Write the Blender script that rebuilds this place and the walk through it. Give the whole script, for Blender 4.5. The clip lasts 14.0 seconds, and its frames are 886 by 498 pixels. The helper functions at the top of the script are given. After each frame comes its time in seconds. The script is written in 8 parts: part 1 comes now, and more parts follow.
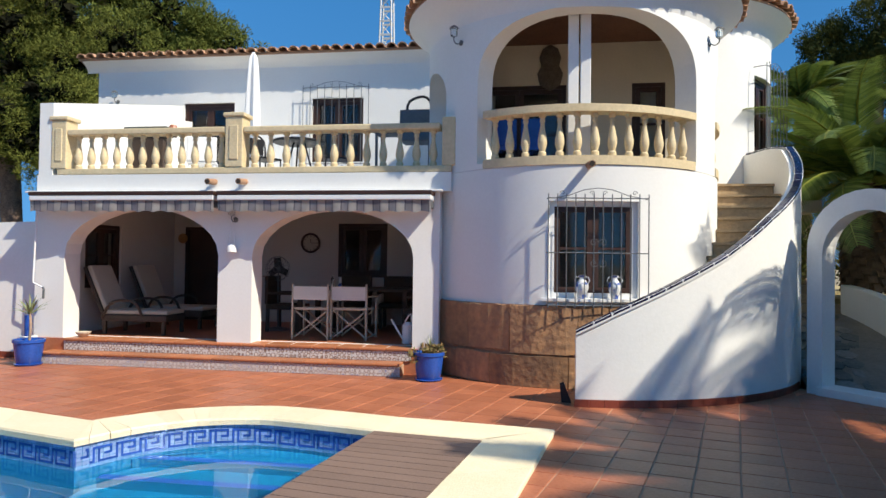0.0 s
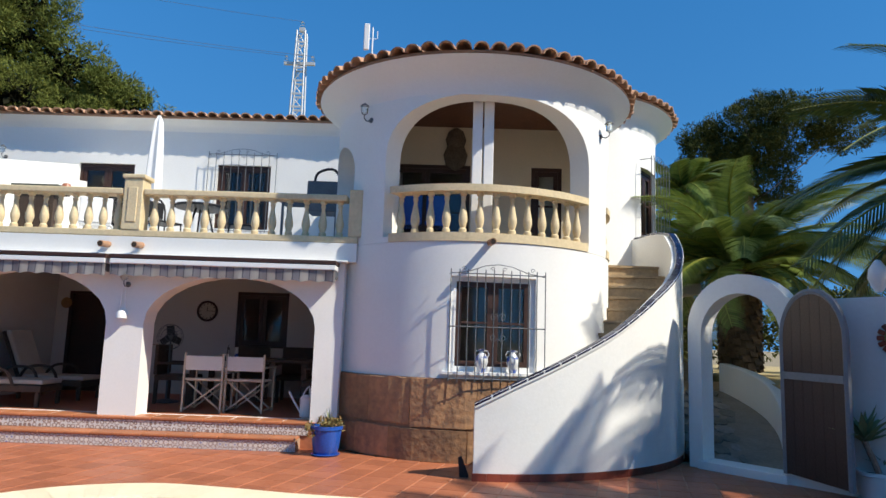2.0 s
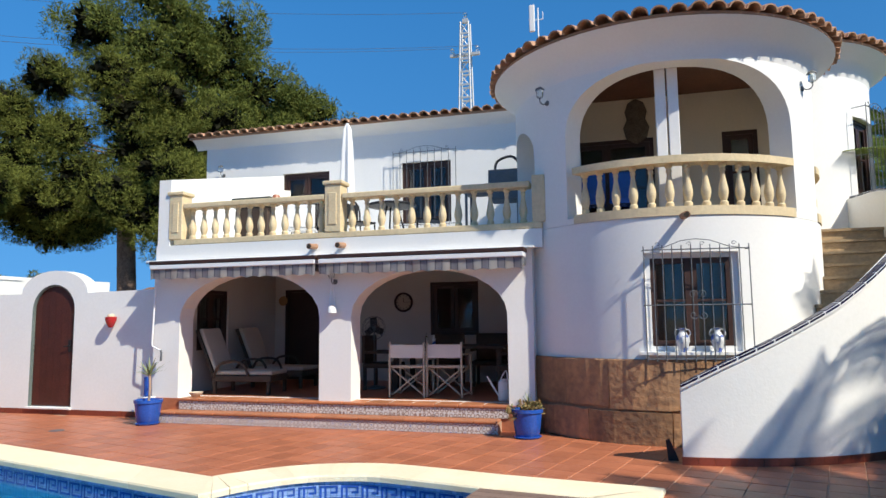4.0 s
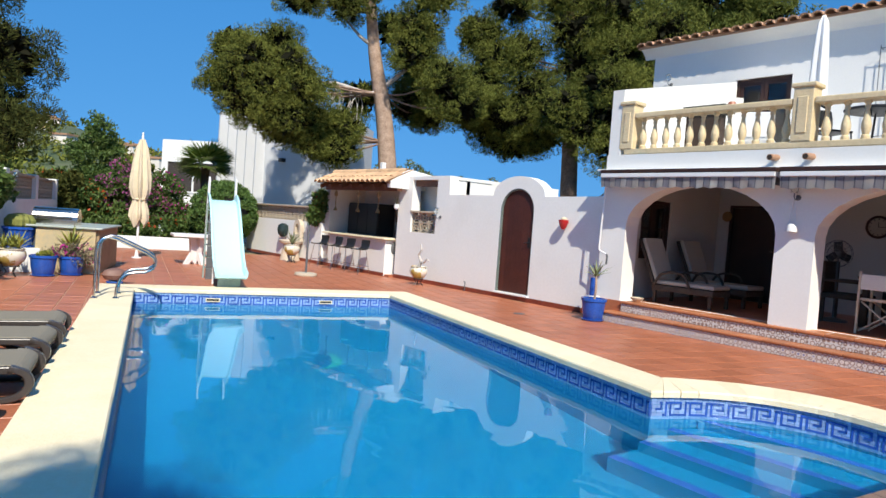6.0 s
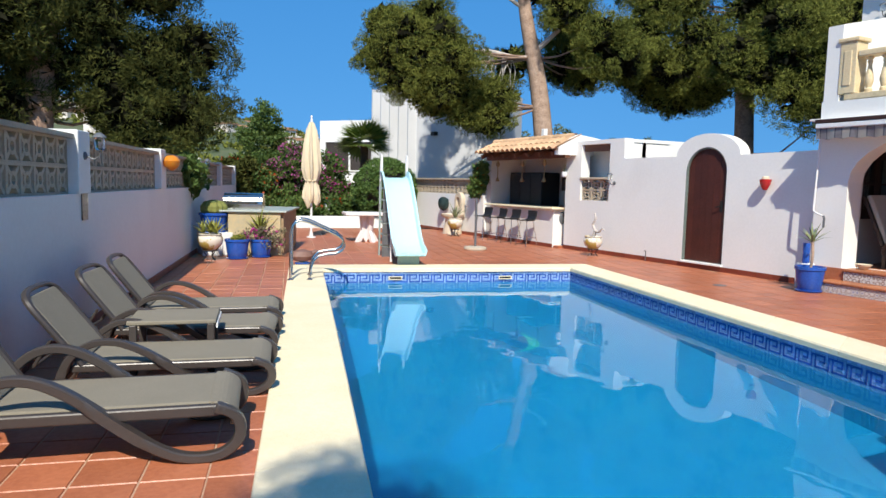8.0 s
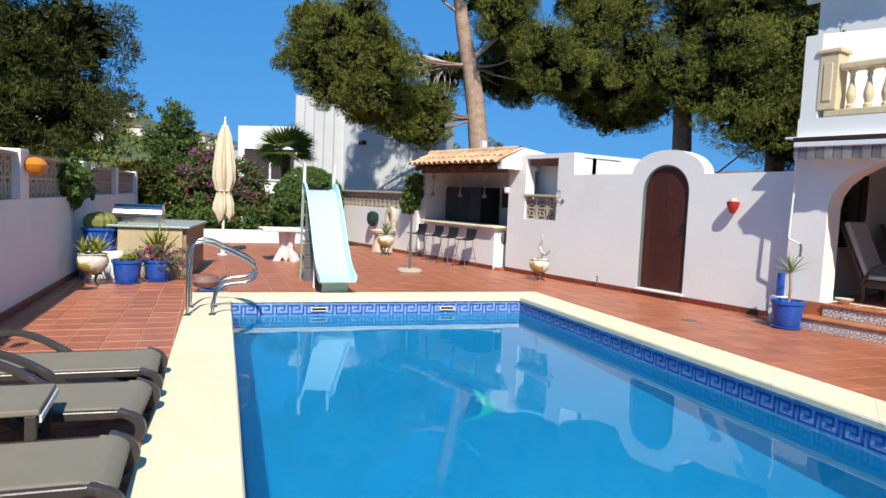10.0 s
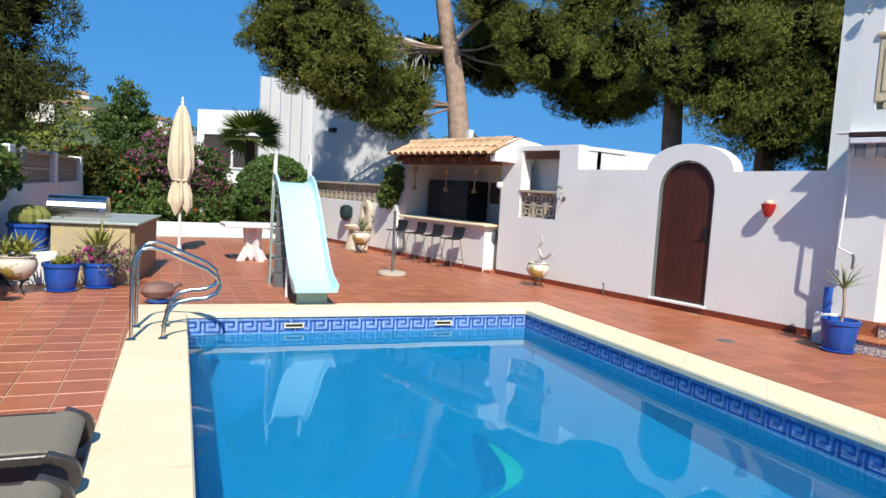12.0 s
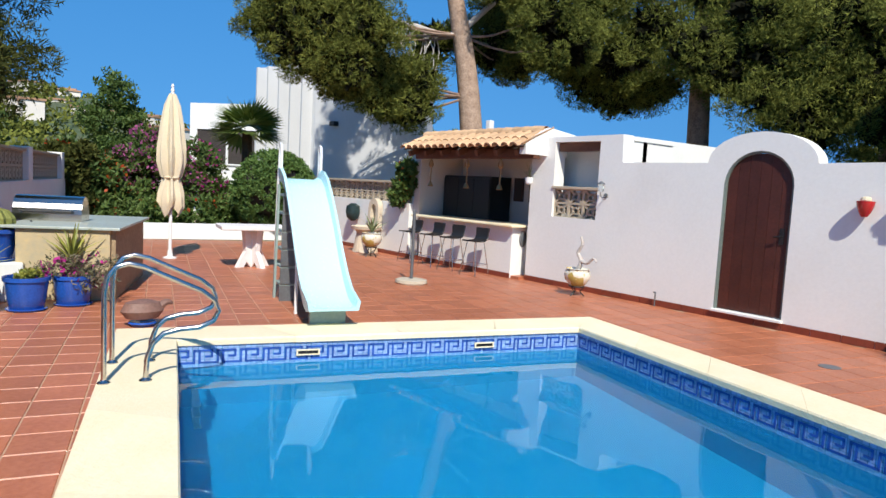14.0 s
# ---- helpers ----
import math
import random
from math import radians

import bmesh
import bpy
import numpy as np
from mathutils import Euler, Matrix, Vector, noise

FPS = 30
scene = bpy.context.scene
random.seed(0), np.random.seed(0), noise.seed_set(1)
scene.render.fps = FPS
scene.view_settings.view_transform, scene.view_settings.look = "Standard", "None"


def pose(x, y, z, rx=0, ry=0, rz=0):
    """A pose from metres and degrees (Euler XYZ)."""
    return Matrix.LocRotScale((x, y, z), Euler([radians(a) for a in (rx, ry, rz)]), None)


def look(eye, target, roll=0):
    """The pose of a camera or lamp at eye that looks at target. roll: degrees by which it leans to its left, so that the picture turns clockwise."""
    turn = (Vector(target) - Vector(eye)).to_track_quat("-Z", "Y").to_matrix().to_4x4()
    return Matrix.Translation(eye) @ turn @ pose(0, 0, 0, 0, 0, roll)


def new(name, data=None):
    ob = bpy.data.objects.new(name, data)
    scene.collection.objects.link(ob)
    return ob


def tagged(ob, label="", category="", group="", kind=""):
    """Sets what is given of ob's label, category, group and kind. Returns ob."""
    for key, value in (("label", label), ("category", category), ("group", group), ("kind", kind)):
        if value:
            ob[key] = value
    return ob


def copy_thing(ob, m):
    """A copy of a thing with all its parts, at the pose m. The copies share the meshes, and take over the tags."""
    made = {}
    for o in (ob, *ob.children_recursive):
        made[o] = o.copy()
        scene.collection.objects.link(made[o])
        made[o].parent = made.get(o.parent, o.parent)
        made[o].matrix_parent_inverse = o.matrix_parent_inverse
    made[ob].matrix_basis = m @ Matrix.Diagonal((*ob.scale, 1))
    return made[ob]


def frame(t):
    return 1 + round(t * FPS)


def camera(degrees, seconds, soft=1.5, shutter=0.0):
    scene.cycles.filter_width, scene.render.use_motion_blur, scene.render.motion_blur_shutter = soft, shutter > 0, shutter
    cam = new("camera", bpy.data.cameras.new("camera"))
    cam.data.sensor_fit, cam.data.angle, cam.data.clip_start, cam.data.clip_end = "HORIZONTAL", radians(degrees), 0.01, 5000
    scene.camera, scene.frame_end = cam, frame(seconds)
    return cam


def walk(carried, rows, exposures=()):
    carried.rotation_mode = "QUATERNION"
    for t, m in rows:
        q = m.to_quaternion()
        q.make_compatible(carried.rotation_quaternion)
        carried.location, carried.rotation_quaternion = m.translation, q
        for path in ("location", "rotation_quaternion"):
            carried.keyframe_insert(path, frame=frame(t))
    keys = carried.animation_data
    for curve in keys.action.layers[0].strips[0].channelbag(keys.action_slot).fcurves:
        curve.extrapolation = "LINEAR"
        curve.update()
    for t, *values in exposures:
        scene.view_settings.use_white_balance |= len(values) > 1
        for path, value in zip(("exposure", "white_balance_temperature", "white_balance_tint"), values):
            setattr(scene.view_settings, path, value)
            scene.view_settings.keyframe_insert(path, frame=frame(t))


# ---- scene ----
cam = camera(66.8, 14.0)
PATH = [
    (0, (1.033, 2.264, 1.482), (0.735, 4.241, 1.524), 0.7),
    (0.2, (1.037, 2.233, 1.484), (0.709, 4.2, 1.637), 1.3),
    (0.5, (1.024, 2.157, 1.496), (0.696, 4.103, 1.82), 0.9),
    (1, (1.002, 2.092, 1.459), (0.632, 4.021, 1.835), 2.0),
    (1.5, (1.045, 2.138, 1.437), (0.835, 4.109, 1.706), 2.2),
    (2, (1.043, 2.149, 1.458), (1.025, 4.131, 1.725), 1.9),
    (2.5, (1.033, 2.134, 1.506), (1.054, 4.118, 1.762), 1.4),
    (3, (0.983, 2.154, 1.494), (0.791, 4.13, 1.734), 0.7),
    (3.2, (0.965, 2.148, 1.493), (0.67, 4.112, 1.725), 0.7),
    (5.3, (0.85, 1.989, 1.452), (-0.238, 3.666, 1.494), 0.9),
    (5.5, (0.828, 2.02, 1.45), (-0.416, 3.586, 1.438), 2.0),
    (5.7, (0.802, 2.021, 1.421), (-0.576, 3.471, 1.38), 2.3),
    (6, (0.631, 1.918, 1.384), (-0.906, 3.195, 1.306), 4.2),
    (6.5, (0.553, 1.804, 1.346), (-1.149, 2.85, 1.25), 2.4),
    (7, (0.358, 1.706, 1.366), (-1.431, 2.591, 1.231), 2.4),
    (7.5, (0.105, 1.674, 1.385), (-1.661, 2.599, 1.221), 1.8),
    (8, (-0.127, 1.633, 1.398), (-1.885, 2.567, 1.206), 1.3),
    (8.5, (-0.362, 1.755, 1.338), (-2.016, 2.863, 1.142), 1.4),
    (8.7, (-0.47, 1.858, 1.316), (-2.105, 3.0, 1.163), 1.6),
    (10.8, (-2.012, 2.387, 1.525), (-3.662, 3.508, 1.372), 2.8),
    (11, (-2.077, 2.443, 1.507), (-3.703, 3.597, 1.358), 1.6),
    (11.5, (-2.495, 2.577, 1.529), (-4.07, 3.796, 1.349), 2.7),
    (12, (-2.918, 2.663, 1.514), (-4.496, 3.88, 1.341), 3.4),
    (12.5, (-3.247, 2.775, 1.529), (-4.806, 4.012, 1.333), 3.5),
    (13, (-3.627, 2.91, 1.483), (-5.173, 4.164, 1.292), 2.8),
    (13.5, (-3.977, 3.002, 1.462), (-5.553, 4.22, 1.28), 2.6),
    (14, (-4.275, 3.106, 1.491), (-5.843, 4.335, 1.309), 3.1),
]
walk(cam, [(t, look(eye, target, roll)) for t, eye, target, roll in PATH], [(0, 0.25, 7000, 10), (3, 0.25, 6750, 10), (9, 0.25, 6700, 10), (14, 0.2, 6600, 10)])

# == body ==
# ---------- world and light ----------
SUN_TO = Vector((0.899, -0.438, 1.03)).normalized()
world = bpy.data.worlds.new("sky")
scene.world = world
world.use_nodes = True
wn = world.node_tree.nodes
sky = wn.new("ShaderNodeTexSky")
sky.sky_type = "NISHITA"
sky.sun_disc = False
sky.sun_elevation = math.asin(SUN_TO.z)
sky.sun_rotation = math.atan2(SUN_TO.x, SUN_TO.y)
sky.air_density, sky.dust_density, sky.ozone_density = 1.0, 0.0, 6.0
wn["Background"].inputs["Strength"].default_value = 0.108
clear = wn.new("ShaderNodeHueSaturation")
clear.inputs["Saturation"].default_value = 1.3
clear.inputs["Hue"].default_value = 0.502
# a clear, even blue: the sky's own gradient drawn out gently from horizon to zenith
place, even = wn.new("ShaderNodeTexCoord"), wn.new("ShaderNodeVectorMath")
even.operation = "MULTIPLY_ADD"
even.inputs[1].default_value, even.inputs[2].default_value = (1, 1, 0.27), (0, 0, 0.18)
world.node_tree.links.new(place.outputs["Generated"], even.inputs[0])
world.node_tree.links.new(even.outputs[0], sky.inputs["Vector"])
world.node_tree.links.new(sky.outputs[0], clear.inputs["Color"])
world.node_tree.links.new(clear.outputs[0], wn["Background"].inputs["Color"])
sun = new("sun", bpy.data.lights.new("sun", "SUN"))
sun.data.energy, sun.data.angle, sun.data.color = 5.0, radians(0.55), (1.0, 0.955, 0.85)
sun.matrix_world = look(SUN_TO * 60, (0, 0, 0))


# ---------- mesh helpers ----------
def finish(name, bm, mat, smooth=False, turn=True):
    me = bpy.data.meshes.new(name)
    if turn:
        bmesh.ops.recalc_face_normals(bm, faces=bm.faces)
    bm.to_mesh(me)
    bm.free()
    if mat:
        me.materials.append(mat)
    if smooth:
        me.polygons.foreach_set("use_smooth", [True] * len(me.polygons))
        me.set_sharp_from_angle(angle=radians(40))
    return me


def part(name, bm, mat, parent=None, label="", smooth=False):
    ob = new(name, finish(name, bm, mat, smooth))
    if parent is not None:
        ob.parent = parent
    if label:
        ob["label"] = label
    return ob


def thing(name, label, category, at=None, group="", kind=""):
    ob = new(name)
    ob.empty_display_size = 0.1
    if at is not None:
        ob.matrix_basis = at
    return tagged(ob, label, category, group, kind)


def solid(name, bm, mat, label, category, group="", kind="", smooth=False):
    return tagged(part(name, bm, mat, smooth=smooth), label, category, group, kind)


def box(bm, x0, y0, z0, x1, y1, z1, bevel=0.0, m=None):
    r = bmesh.ops.create_cube(bm, size=1.0)
    vs = r["verts"]
    t = Matrix.Translation(((x0 + x1) / 2, (y0 + y1) / 2, (z0 + z1) / 2)) @ Matrix.Diagonal((abs(x1 - x0), abs(y1 - y0), abs(z1 - z0), 1))
    bmesh.ops.transform(bm, matrix=(m @ t) if m is not None else t, verts=vs)
    if bevel > 0:
        es = list({e for v in vs for e in v.link_edges})
        bmesh.ops.bevel(bm, geom=es, offset=bevel, segments=2, profile=0.5, affect="EDGES")
    return bm


def B(*a, **k):
    return box(bmesh.new(), *a, **k)


def tube(bm, pts, r, seg=8, closed=False, caps=True):
    """A round bar along points; r a number or one a point."""
    pts = [Vector(p) for p in pts]
    n = len(pts)
    rs = r if isinstance(r, (list, tuple)) else [r] * n
    rings = []
    up = None
    for i, p in enumerate(pts):
        a = pts[(i - 1) % n] if (i > 0 or closed) else p
        b = pts[(i + 1) % n] if (i < n - 1 or closed) else p
        d = (b - a).normalized()
        if up is None:
            up = Vector((0, 0, 1)) if abs(d.z) < 0.9 else Vector((1, 0, 0))
        s = d.cross(up).normalized()
        up = s.cross(d).normalized()
        rings.append([bm.verts.new(p + rs[i] * (math.cos(k * math.tau / seg) * s + math.sin(k * math.tau / seg) * up)) for k in range(seg)])
    for i in range(n if closed else n - 1):
        A, C = rings[i], rings[(i + 1) % n]
        for k in range(seg):
            bm.faces.new((A[k], A[(k + 1) % seg], C[(k + 1) % seg], C[k]))
    if caps and not closed:
        bm.faces.new(rings[0][::-1])
        bm.faces.new(rings[-1])
    return bm


def T(pts, r, seg=8, closed=False):
    return tube(bmesh.new(), pts, r, seg, closed)


def lathe(bm, prof, seg=16, m=None):
    """A turned body from (radius, height) pairs, closed at both ends."""
    rings = []
    for r, z in prof:
        ring = []
        for k in range(seg):
            a = k * math.tau / seg
            v = Vector((r * math.cos(a), r * math.sin(a), z))
            ring.append(bm.verts.new(m @ v if m is not None else v))
        rings.append(ring)
    for A, C in zip(rings, rings[1:]):
        for k in range(seg):
            bm.faces.new((A[k], A[(k + 1) % seg], C[(k + 1) % seg], C[k]))
    bm.faces.new(rings[0][::-1])
    bm.faces.new(rings[-1])
    return bm


def L(prof, seg=16, m=None):
    return lathe(bmesh.new(), prof, seg, m)


def panel(outer, holes, th, y0=0.0):
    """A wall in the XZ plane with holes, th thick towards +Y."""
    bm = bmesh.new()
    for loop in [outer] + holes:
        vs = [bm.verts.new((x, y0, z)) for x, z in loop]
        for a, b in zip(vs, vs[1:] + vs[:1]):
            bm.edges.new((a, b))
    bmesh.ops.triangle_fill(bm, use_beauty=True, use_dissolve=False, edges=bm.edges[:])
    r = bmesh.ops.extrude_face_region(bm, geom=bm.faces[:])
    bmesh.ops.translate(bm, vec=(0, th, 0), verts=[g for g in r["geom"] if isinstance(g, bmesh.types.BMVert)])
    return bm


def arch(x0, x1, z0, spring, apex, n=14, p=1.0):
    """Outline of an opening with a rounded head; p below 1 makes it squarer."""
    c, a = (x0 + x1) / 2, (x1 - x0) / 2
    pts = []
    for i in range(n + 1):
        co, si = math.cos(math.pi * i / n), max(math.sin(math.pi * i / n), 0.0)
        pts.append((c - a * math.copysign(abs(co) ** p, co), spring + (apex - spring) * si ** p))
    return [(x0, z0)] + pts + [(x1, z0)]


def rect(x0, x1, z0, z1):
    return [(x0, z0), (x0, z1), (x1, z1), (x1, z0)]


def bent(bm, cx, cy, r, step=0.09):
    """Rolls a panel round a standing axis: local x is the arc from the south, local y goes inwards."""
    xs = [v.co.x for v in bm.verts]
    s = min(xs) + step
    while s < max(xs) - 1e-3:
        bmesh.ops.bisect_plane(bm, geom=bm.verts[:] + bm.edges[:] + bm.faces[:], plane_co=(s, 0, 0), plane_no=(1, 0, 0))
        s += step
    for v in bm.verts:
        a, q = v.co.x / r, r - v.co.y
        v.co = Vector((cx + q * math.sin(a), cy - q * math.cos(a), v.co.z))
    return bm


def polar(cx, cy, r, deg, z):
    a = radians(deg)
    return Vector((cx + r * math.sin(a), cy - r * math.cos(a), z))


def prism(pts, z0, z1):
    bm = bmesh.new()
    f = bm.faces.new([bm.verts.new((x, y, z0)) for x, y in pts])
    r = bmesh.ops.extrude_face_region(bm, geom=[f])
    bmesh.ops.translate(bm, vec=(0, 0, z1 - z0), verts=[g for g in r["geom"] if isinstance(g, bmesh.types.BMVert)])
    return bm


# ---------- materials ----------
def mat(name, color, rough=0.6, vary=0.12, scale=3.0, fine=40.0, bump=0.15, bump_scale=60.0, metal=0.0, second=None, island=0.0, spec=0.5, coords="Object", stain=0.0):
    m = bpy.data.materials.new(name)
    m.use_nodes = True
    nt = m.node_tree
    N, K = nt.nodes, nt.links
    p = N["Principled BSDF"]
    tc = N.new("ShaderNodeTexCoord")
    n1 = N.new("ShaderNodeTexNoise")
    n1.inputs["Scale"].default_value, n1.inputs["Detail"].default_value = scale, 5
    n2 = N.new("ShaderNodeTexNoise")
    n2.inputs["Scale"].default_value, n2.inputs["Detail"].default_value = fine, 4
    for n in (n1, n2):
        K.new(tc.outputs[coords], n.inputs["Vector"])
    add = N.new("ShaderNodeMath")
    add.operation = "ADD"
    K.new(n1.outputs["Fac"], add.inputs[0])
    K.new(n2.outputs["Fac"], add.inputs[1])
    ramp = N.new("ShaderNodeMapRange")
    ramp.inputs["From Min"].default_value, ramp.inputs["From Max"].default_value = 0.7, 1.3
    K.new(add.outputs[0], ramp.inputs["Value"])
    mix = N.new("ShaderNodeMix")
    mix.data_type = "RGBA"
    c2 = second or tuple(c * (1 - vary) for c in color)
    mix.inputs["A"].default_value, mix.inputs["B"].default_value = (*color, 1), (*c2, 1)
    K.new(ramp.outputs[0], mix.inputs["Factor"])
    out = mix.outputs["Result"]
    if stain:
        n4 = N.new("ShaderNodeTexNoise")
        n4.inputs["Scale"].default_value, n4.inputs["Detail"].default_value = 0.9, 8
        K.new(tc.outputs[coords], n4.inputs["Vector"])
        r4 = N.new("ShaderNodeMapRange")
        r4.inputs["From Min"].default_value, r4.inputs["From Max"].default_value = 0.55, 0.75
        r4.inputs["To Max"].default_value = stain
        K.new(n4.outputs["Fac"], r4.inputs["Value"])
        mx = N.new("ShaderNodeMix")
        mx.data_type = "RGBA"
        mx.inputs["B"].default_value = (color[0] * 0.55, color[1] * 0.52, color[2] * 0.48, 1)
        K.new(out, mx.inputs["A"])
        K.new(r4.outputs[0], mx.inputs["Factor"])
        out = mx.outputs["Result"]
    if island:
        rnd = N.new("ShaderNodeObjectInfo")
        geo = N.new("ShaderNodeNewGeometry")
        s = N.new("ShaderNodeMath")
        s.operation = "ADD"
        K.new(rnd.outputs["Random"], s.inputs[0])
        K.new(geo.outputs["Random Per Island"], s.inputs[1])
        fr = N.new("ShaderNodeMath")
        fr.operation = "FRACT"
        K.new(s.outputs[0], fr.inputs[0])
        mr = N.new("ShaderNodeMapRange")
        mr.inputs["To Min"].default_value, mr.inputs["To Max"].default_value = 1 - island, 1 + island
        K.new(fr.outputs[0], mr.inputs["Value"])
        hsv = N.new("ShaderNodeHueSaturation")
        K.new(mr.outputs[0], hsv.inputs["Value"])
        K.new(out, hsv.inputs["Color"])
        out = hsv.outputs["Color"]
    K.new(out, p.inputs["Base Color"])
    rr = N.new("ShaderNodeMapRange")
    rr.inputs["To Min"].default_value, rr.inputs["To Max"].default_value = max(rough - 0.1, 0.02), min(rough + 0.1, 1)
    K.new(n2.outputs["Fac"], rr.inputs["Value"])
    K.new(rr.outputs[0], p.inputs["Roughness"])
    p.inputs["Metallic"].default_value = metal
    p.inputs["Specular IOR Level"].default_value = spec
    if bump:
        n3 = N.new("ShaderNodeTexNoise")
        n3.inputs["Scale"].default_value, n3.inputs["Detail"].default_value = bump_scale, 3
        K.new(tc.outputs[coords], n3.inputs["Vector"])
        bp = N.new("ShaderNodeBump")
        bp.inputs["Strength"].default_value, bp.inputs["Distance"].default_value = bump, 0.02
        K.new(n3.outputs["Fac"], bp.inputs["Height"])
        K.new(bp.outputs[0], p.inputs["Normal"])
    return m


def leafy(name, c1, c2, trans=0.25, rough=0.6, spec=0.3):
    """Foliage: two greens by leaf, some light let through."""
    m = bpy.data.materials.new(name)
    m.use_nodes = True
    N, K = m.node_tree.nodes, m.node_tree.links
    p = N["Principled BSDF"]
    geo = N.new("ShaderNodeNewGeometry")
    tc = N.new("ShaderNodeTexCoord")
    nz = N.new("ShaderNodeTexNoise")
    nz.inputs["Scale"].default_value = 0.7
    K.new(tc.outputs["Object"], nz.inputs["Vector"])
    add = N.new("ShaderNodeMath")
    add.operation = "ADD"
    K.new(nz.outputs["Fac"], add.inputs[0])
    K.new(geo.outputs["Random Per Island"], add.inputs[1])
    mr = N.new("ShaderNodeMapRange")
    mr.inputs["From Min"].default_value, mr.inputs["From Max"].default_value = 0.4, 1.6
    K.new(add.outputs[0], mr.inputs["Value"])
    mix = N.new("ShaderNodeMix")
    mix.data_type = "RGBA"
    mix.inputs["A"].default_value, mix.inputs["B"].default_value = (*c1, 1), (*c2, 1)
    K.new(mr.outputs[0], mix.inputs["Factor"])
    K.new(mix.outputs["Result"], p.inputs["Base Color"])
    p.inputs["Roughness"].default_value = rough
    p.inputs["Specular IOR Level"].default_value = spec
    tl = N.new("ShaderNodeBsdfTranslucent")
    K.new(mix.outputs["Result"], tl.inputs["Color"])
    ms = N.new("ShaderNodeMixShader")
    ms.inputs["Fac"].default_value = trans
    K.new(p.outputs[0], ms.inputs[1])
    K.new(tl.outputs[0], ms.inputs[2])
    K.new(ms.outputs[0], N["Material Output"].inputs["Surface"])
    return m


def water_material():
    m = bpy.data.materials.new("pool_water")
    m.use_nodes = True
    N, K = m.node_tree.nodes, m.node_tree.links
    p = N["Principled BSDF"]
    p.inputs["Base Color"].default_value = (0.62, 0.9, 1.0, 1)
    p.inputs["Roughness"].default_value = 0.0
    p.inputs["IOR"].default_value = 1.33
    p.inputs["Transmission Weight"].default_value = 1.0
    tc = N.new("ShaderNodeTexCoord")
    nz = N.new("ShaderNodeTexNoise")
    nz.inputs["Scale"].default_value, nz.inputs["Detail"].default_value = 1.6, 2
    K.new(tc.outputs["Object"], nz.inputs["Vector"])
    bp = N.new("ShaderNodeBump")
    bp.inputs["Strength"].default_value, bp.inputs["Distance"].default_value = 0.12, 0.03
    K.new(nz.outputs["Fac"], bp.inputs["Height"])
    K.new(bp.outputs[0], p.inputs["Normal"])
    haze, ms = N.new("ShaderNodeBsdfDiffuse"), N.new("ShaderNodeMixShader")
    haze.inputs["Color"].default_value = (0.004, 0.19, 0.42, 1)
    ms.inputs["Fac"].default_value = 0.16
    K.new(p.outputs[0], ms.inputs[1])
    K.new(haze.outputs[0], ms.inputs[2])
    K.new(ms.outputs[0], N["Material Output"].inputs["Surface"])
    return m


def glass_material():
    m = bpy.data.materials.new("window_glass")
    m.use_nodes = True
    p = m.node_tree.nodes["Principled BSDF"]
    p.inputs["Base Color"].default_value = (0.9, 0.95, 0.95, 1)
    p.inputs["Roughness"].default_value = 0.02
    p.inputs["Transmission Weight"].default_value = 1.0
    p.inputs["IOR"].default_value = 1.45
    return m


STUCCO = mat("white_stucco", (0.81, 0.805, 0.775), 0.85, 0.05, 1.2, 30, 0.05, 55, stain=0.08)
STUCCO_OLD = mat("garden_wall_stucco", (0.80, 0.80, 0.765), 0.88, 0.06, 1.0, 24, 0.07, 40, stain=0.14)
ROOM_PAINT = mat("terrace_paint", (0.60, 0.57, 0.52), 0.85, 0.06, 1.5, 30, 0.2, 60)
TERRACOTTA = mat("terracotta_tile", (0.47, 0.165, 0.082), 0.42, 0.3, 4, 30, 0.12, 90, second=(0.36, 0.115, 0.055), island=0.13, coords="Object", stain=0.12)
GROUT = mat("tile_grout", (0.52, 0.33, 0.22), 0.9, 0.25, 4, 60, 0.3, 80)
RED_TRIM = mat("red_skirting_tile", (0.25, 0.055, 0.03), 0.4, 0.3, 3, 30, 0.1, 50, island=0.12)
COPING = mat("cream_coping_stone", (0.80, 0.68, 0.44), 0.75, 0.14, 3, 25, 0.25, 60, second=(0.84, 0.74, 0.53), island=0.05, stain=0.12)
CAST = mat("cream_cast_stone", (0.74, 0.60, 0.37), 0.75, 0.2, 3, 25, 0.25, 50, stain=0.15)
POOL_BLUE = mat("pool_mosaic", (0.003, 0.20, 0.38), 0.3, 0.25, 0.6, 60, 0.05, 60, second=(0.002, 0.15, 0.335))
MOSAIC_LIGHT = mat("pale_blue_glass_tile", (0.30, 0.45, 0.76), 0.2, 0.2, 4, 30, 0.0, 30, island=0.18)
MOSAIC_DARK = mat("dark_blue_glass_tile", (0.03, 0.10, 0.42), 0.2, 0.2, 4, 30, 0.0, 30, island=0.2)
WATER = water_material()
GLASS = glass_material()
DARK_WOOD = mat("dark_brown_wood", (0.055, 0.022, 0.014), 0.5, 0.4, 3, 40, 0.2, 40)
RED_WOOD = mat("mahogany_planks", (0.085, 0.022, 0.014), 0.45, 0.45, 4, 30, 0.2, 30, island=0.2)
BEAM_WOOD = mat("roof_timber", (0.16, 0.06, 0.028), 0.6, 0.35, 3, 40, 0.2, 40)
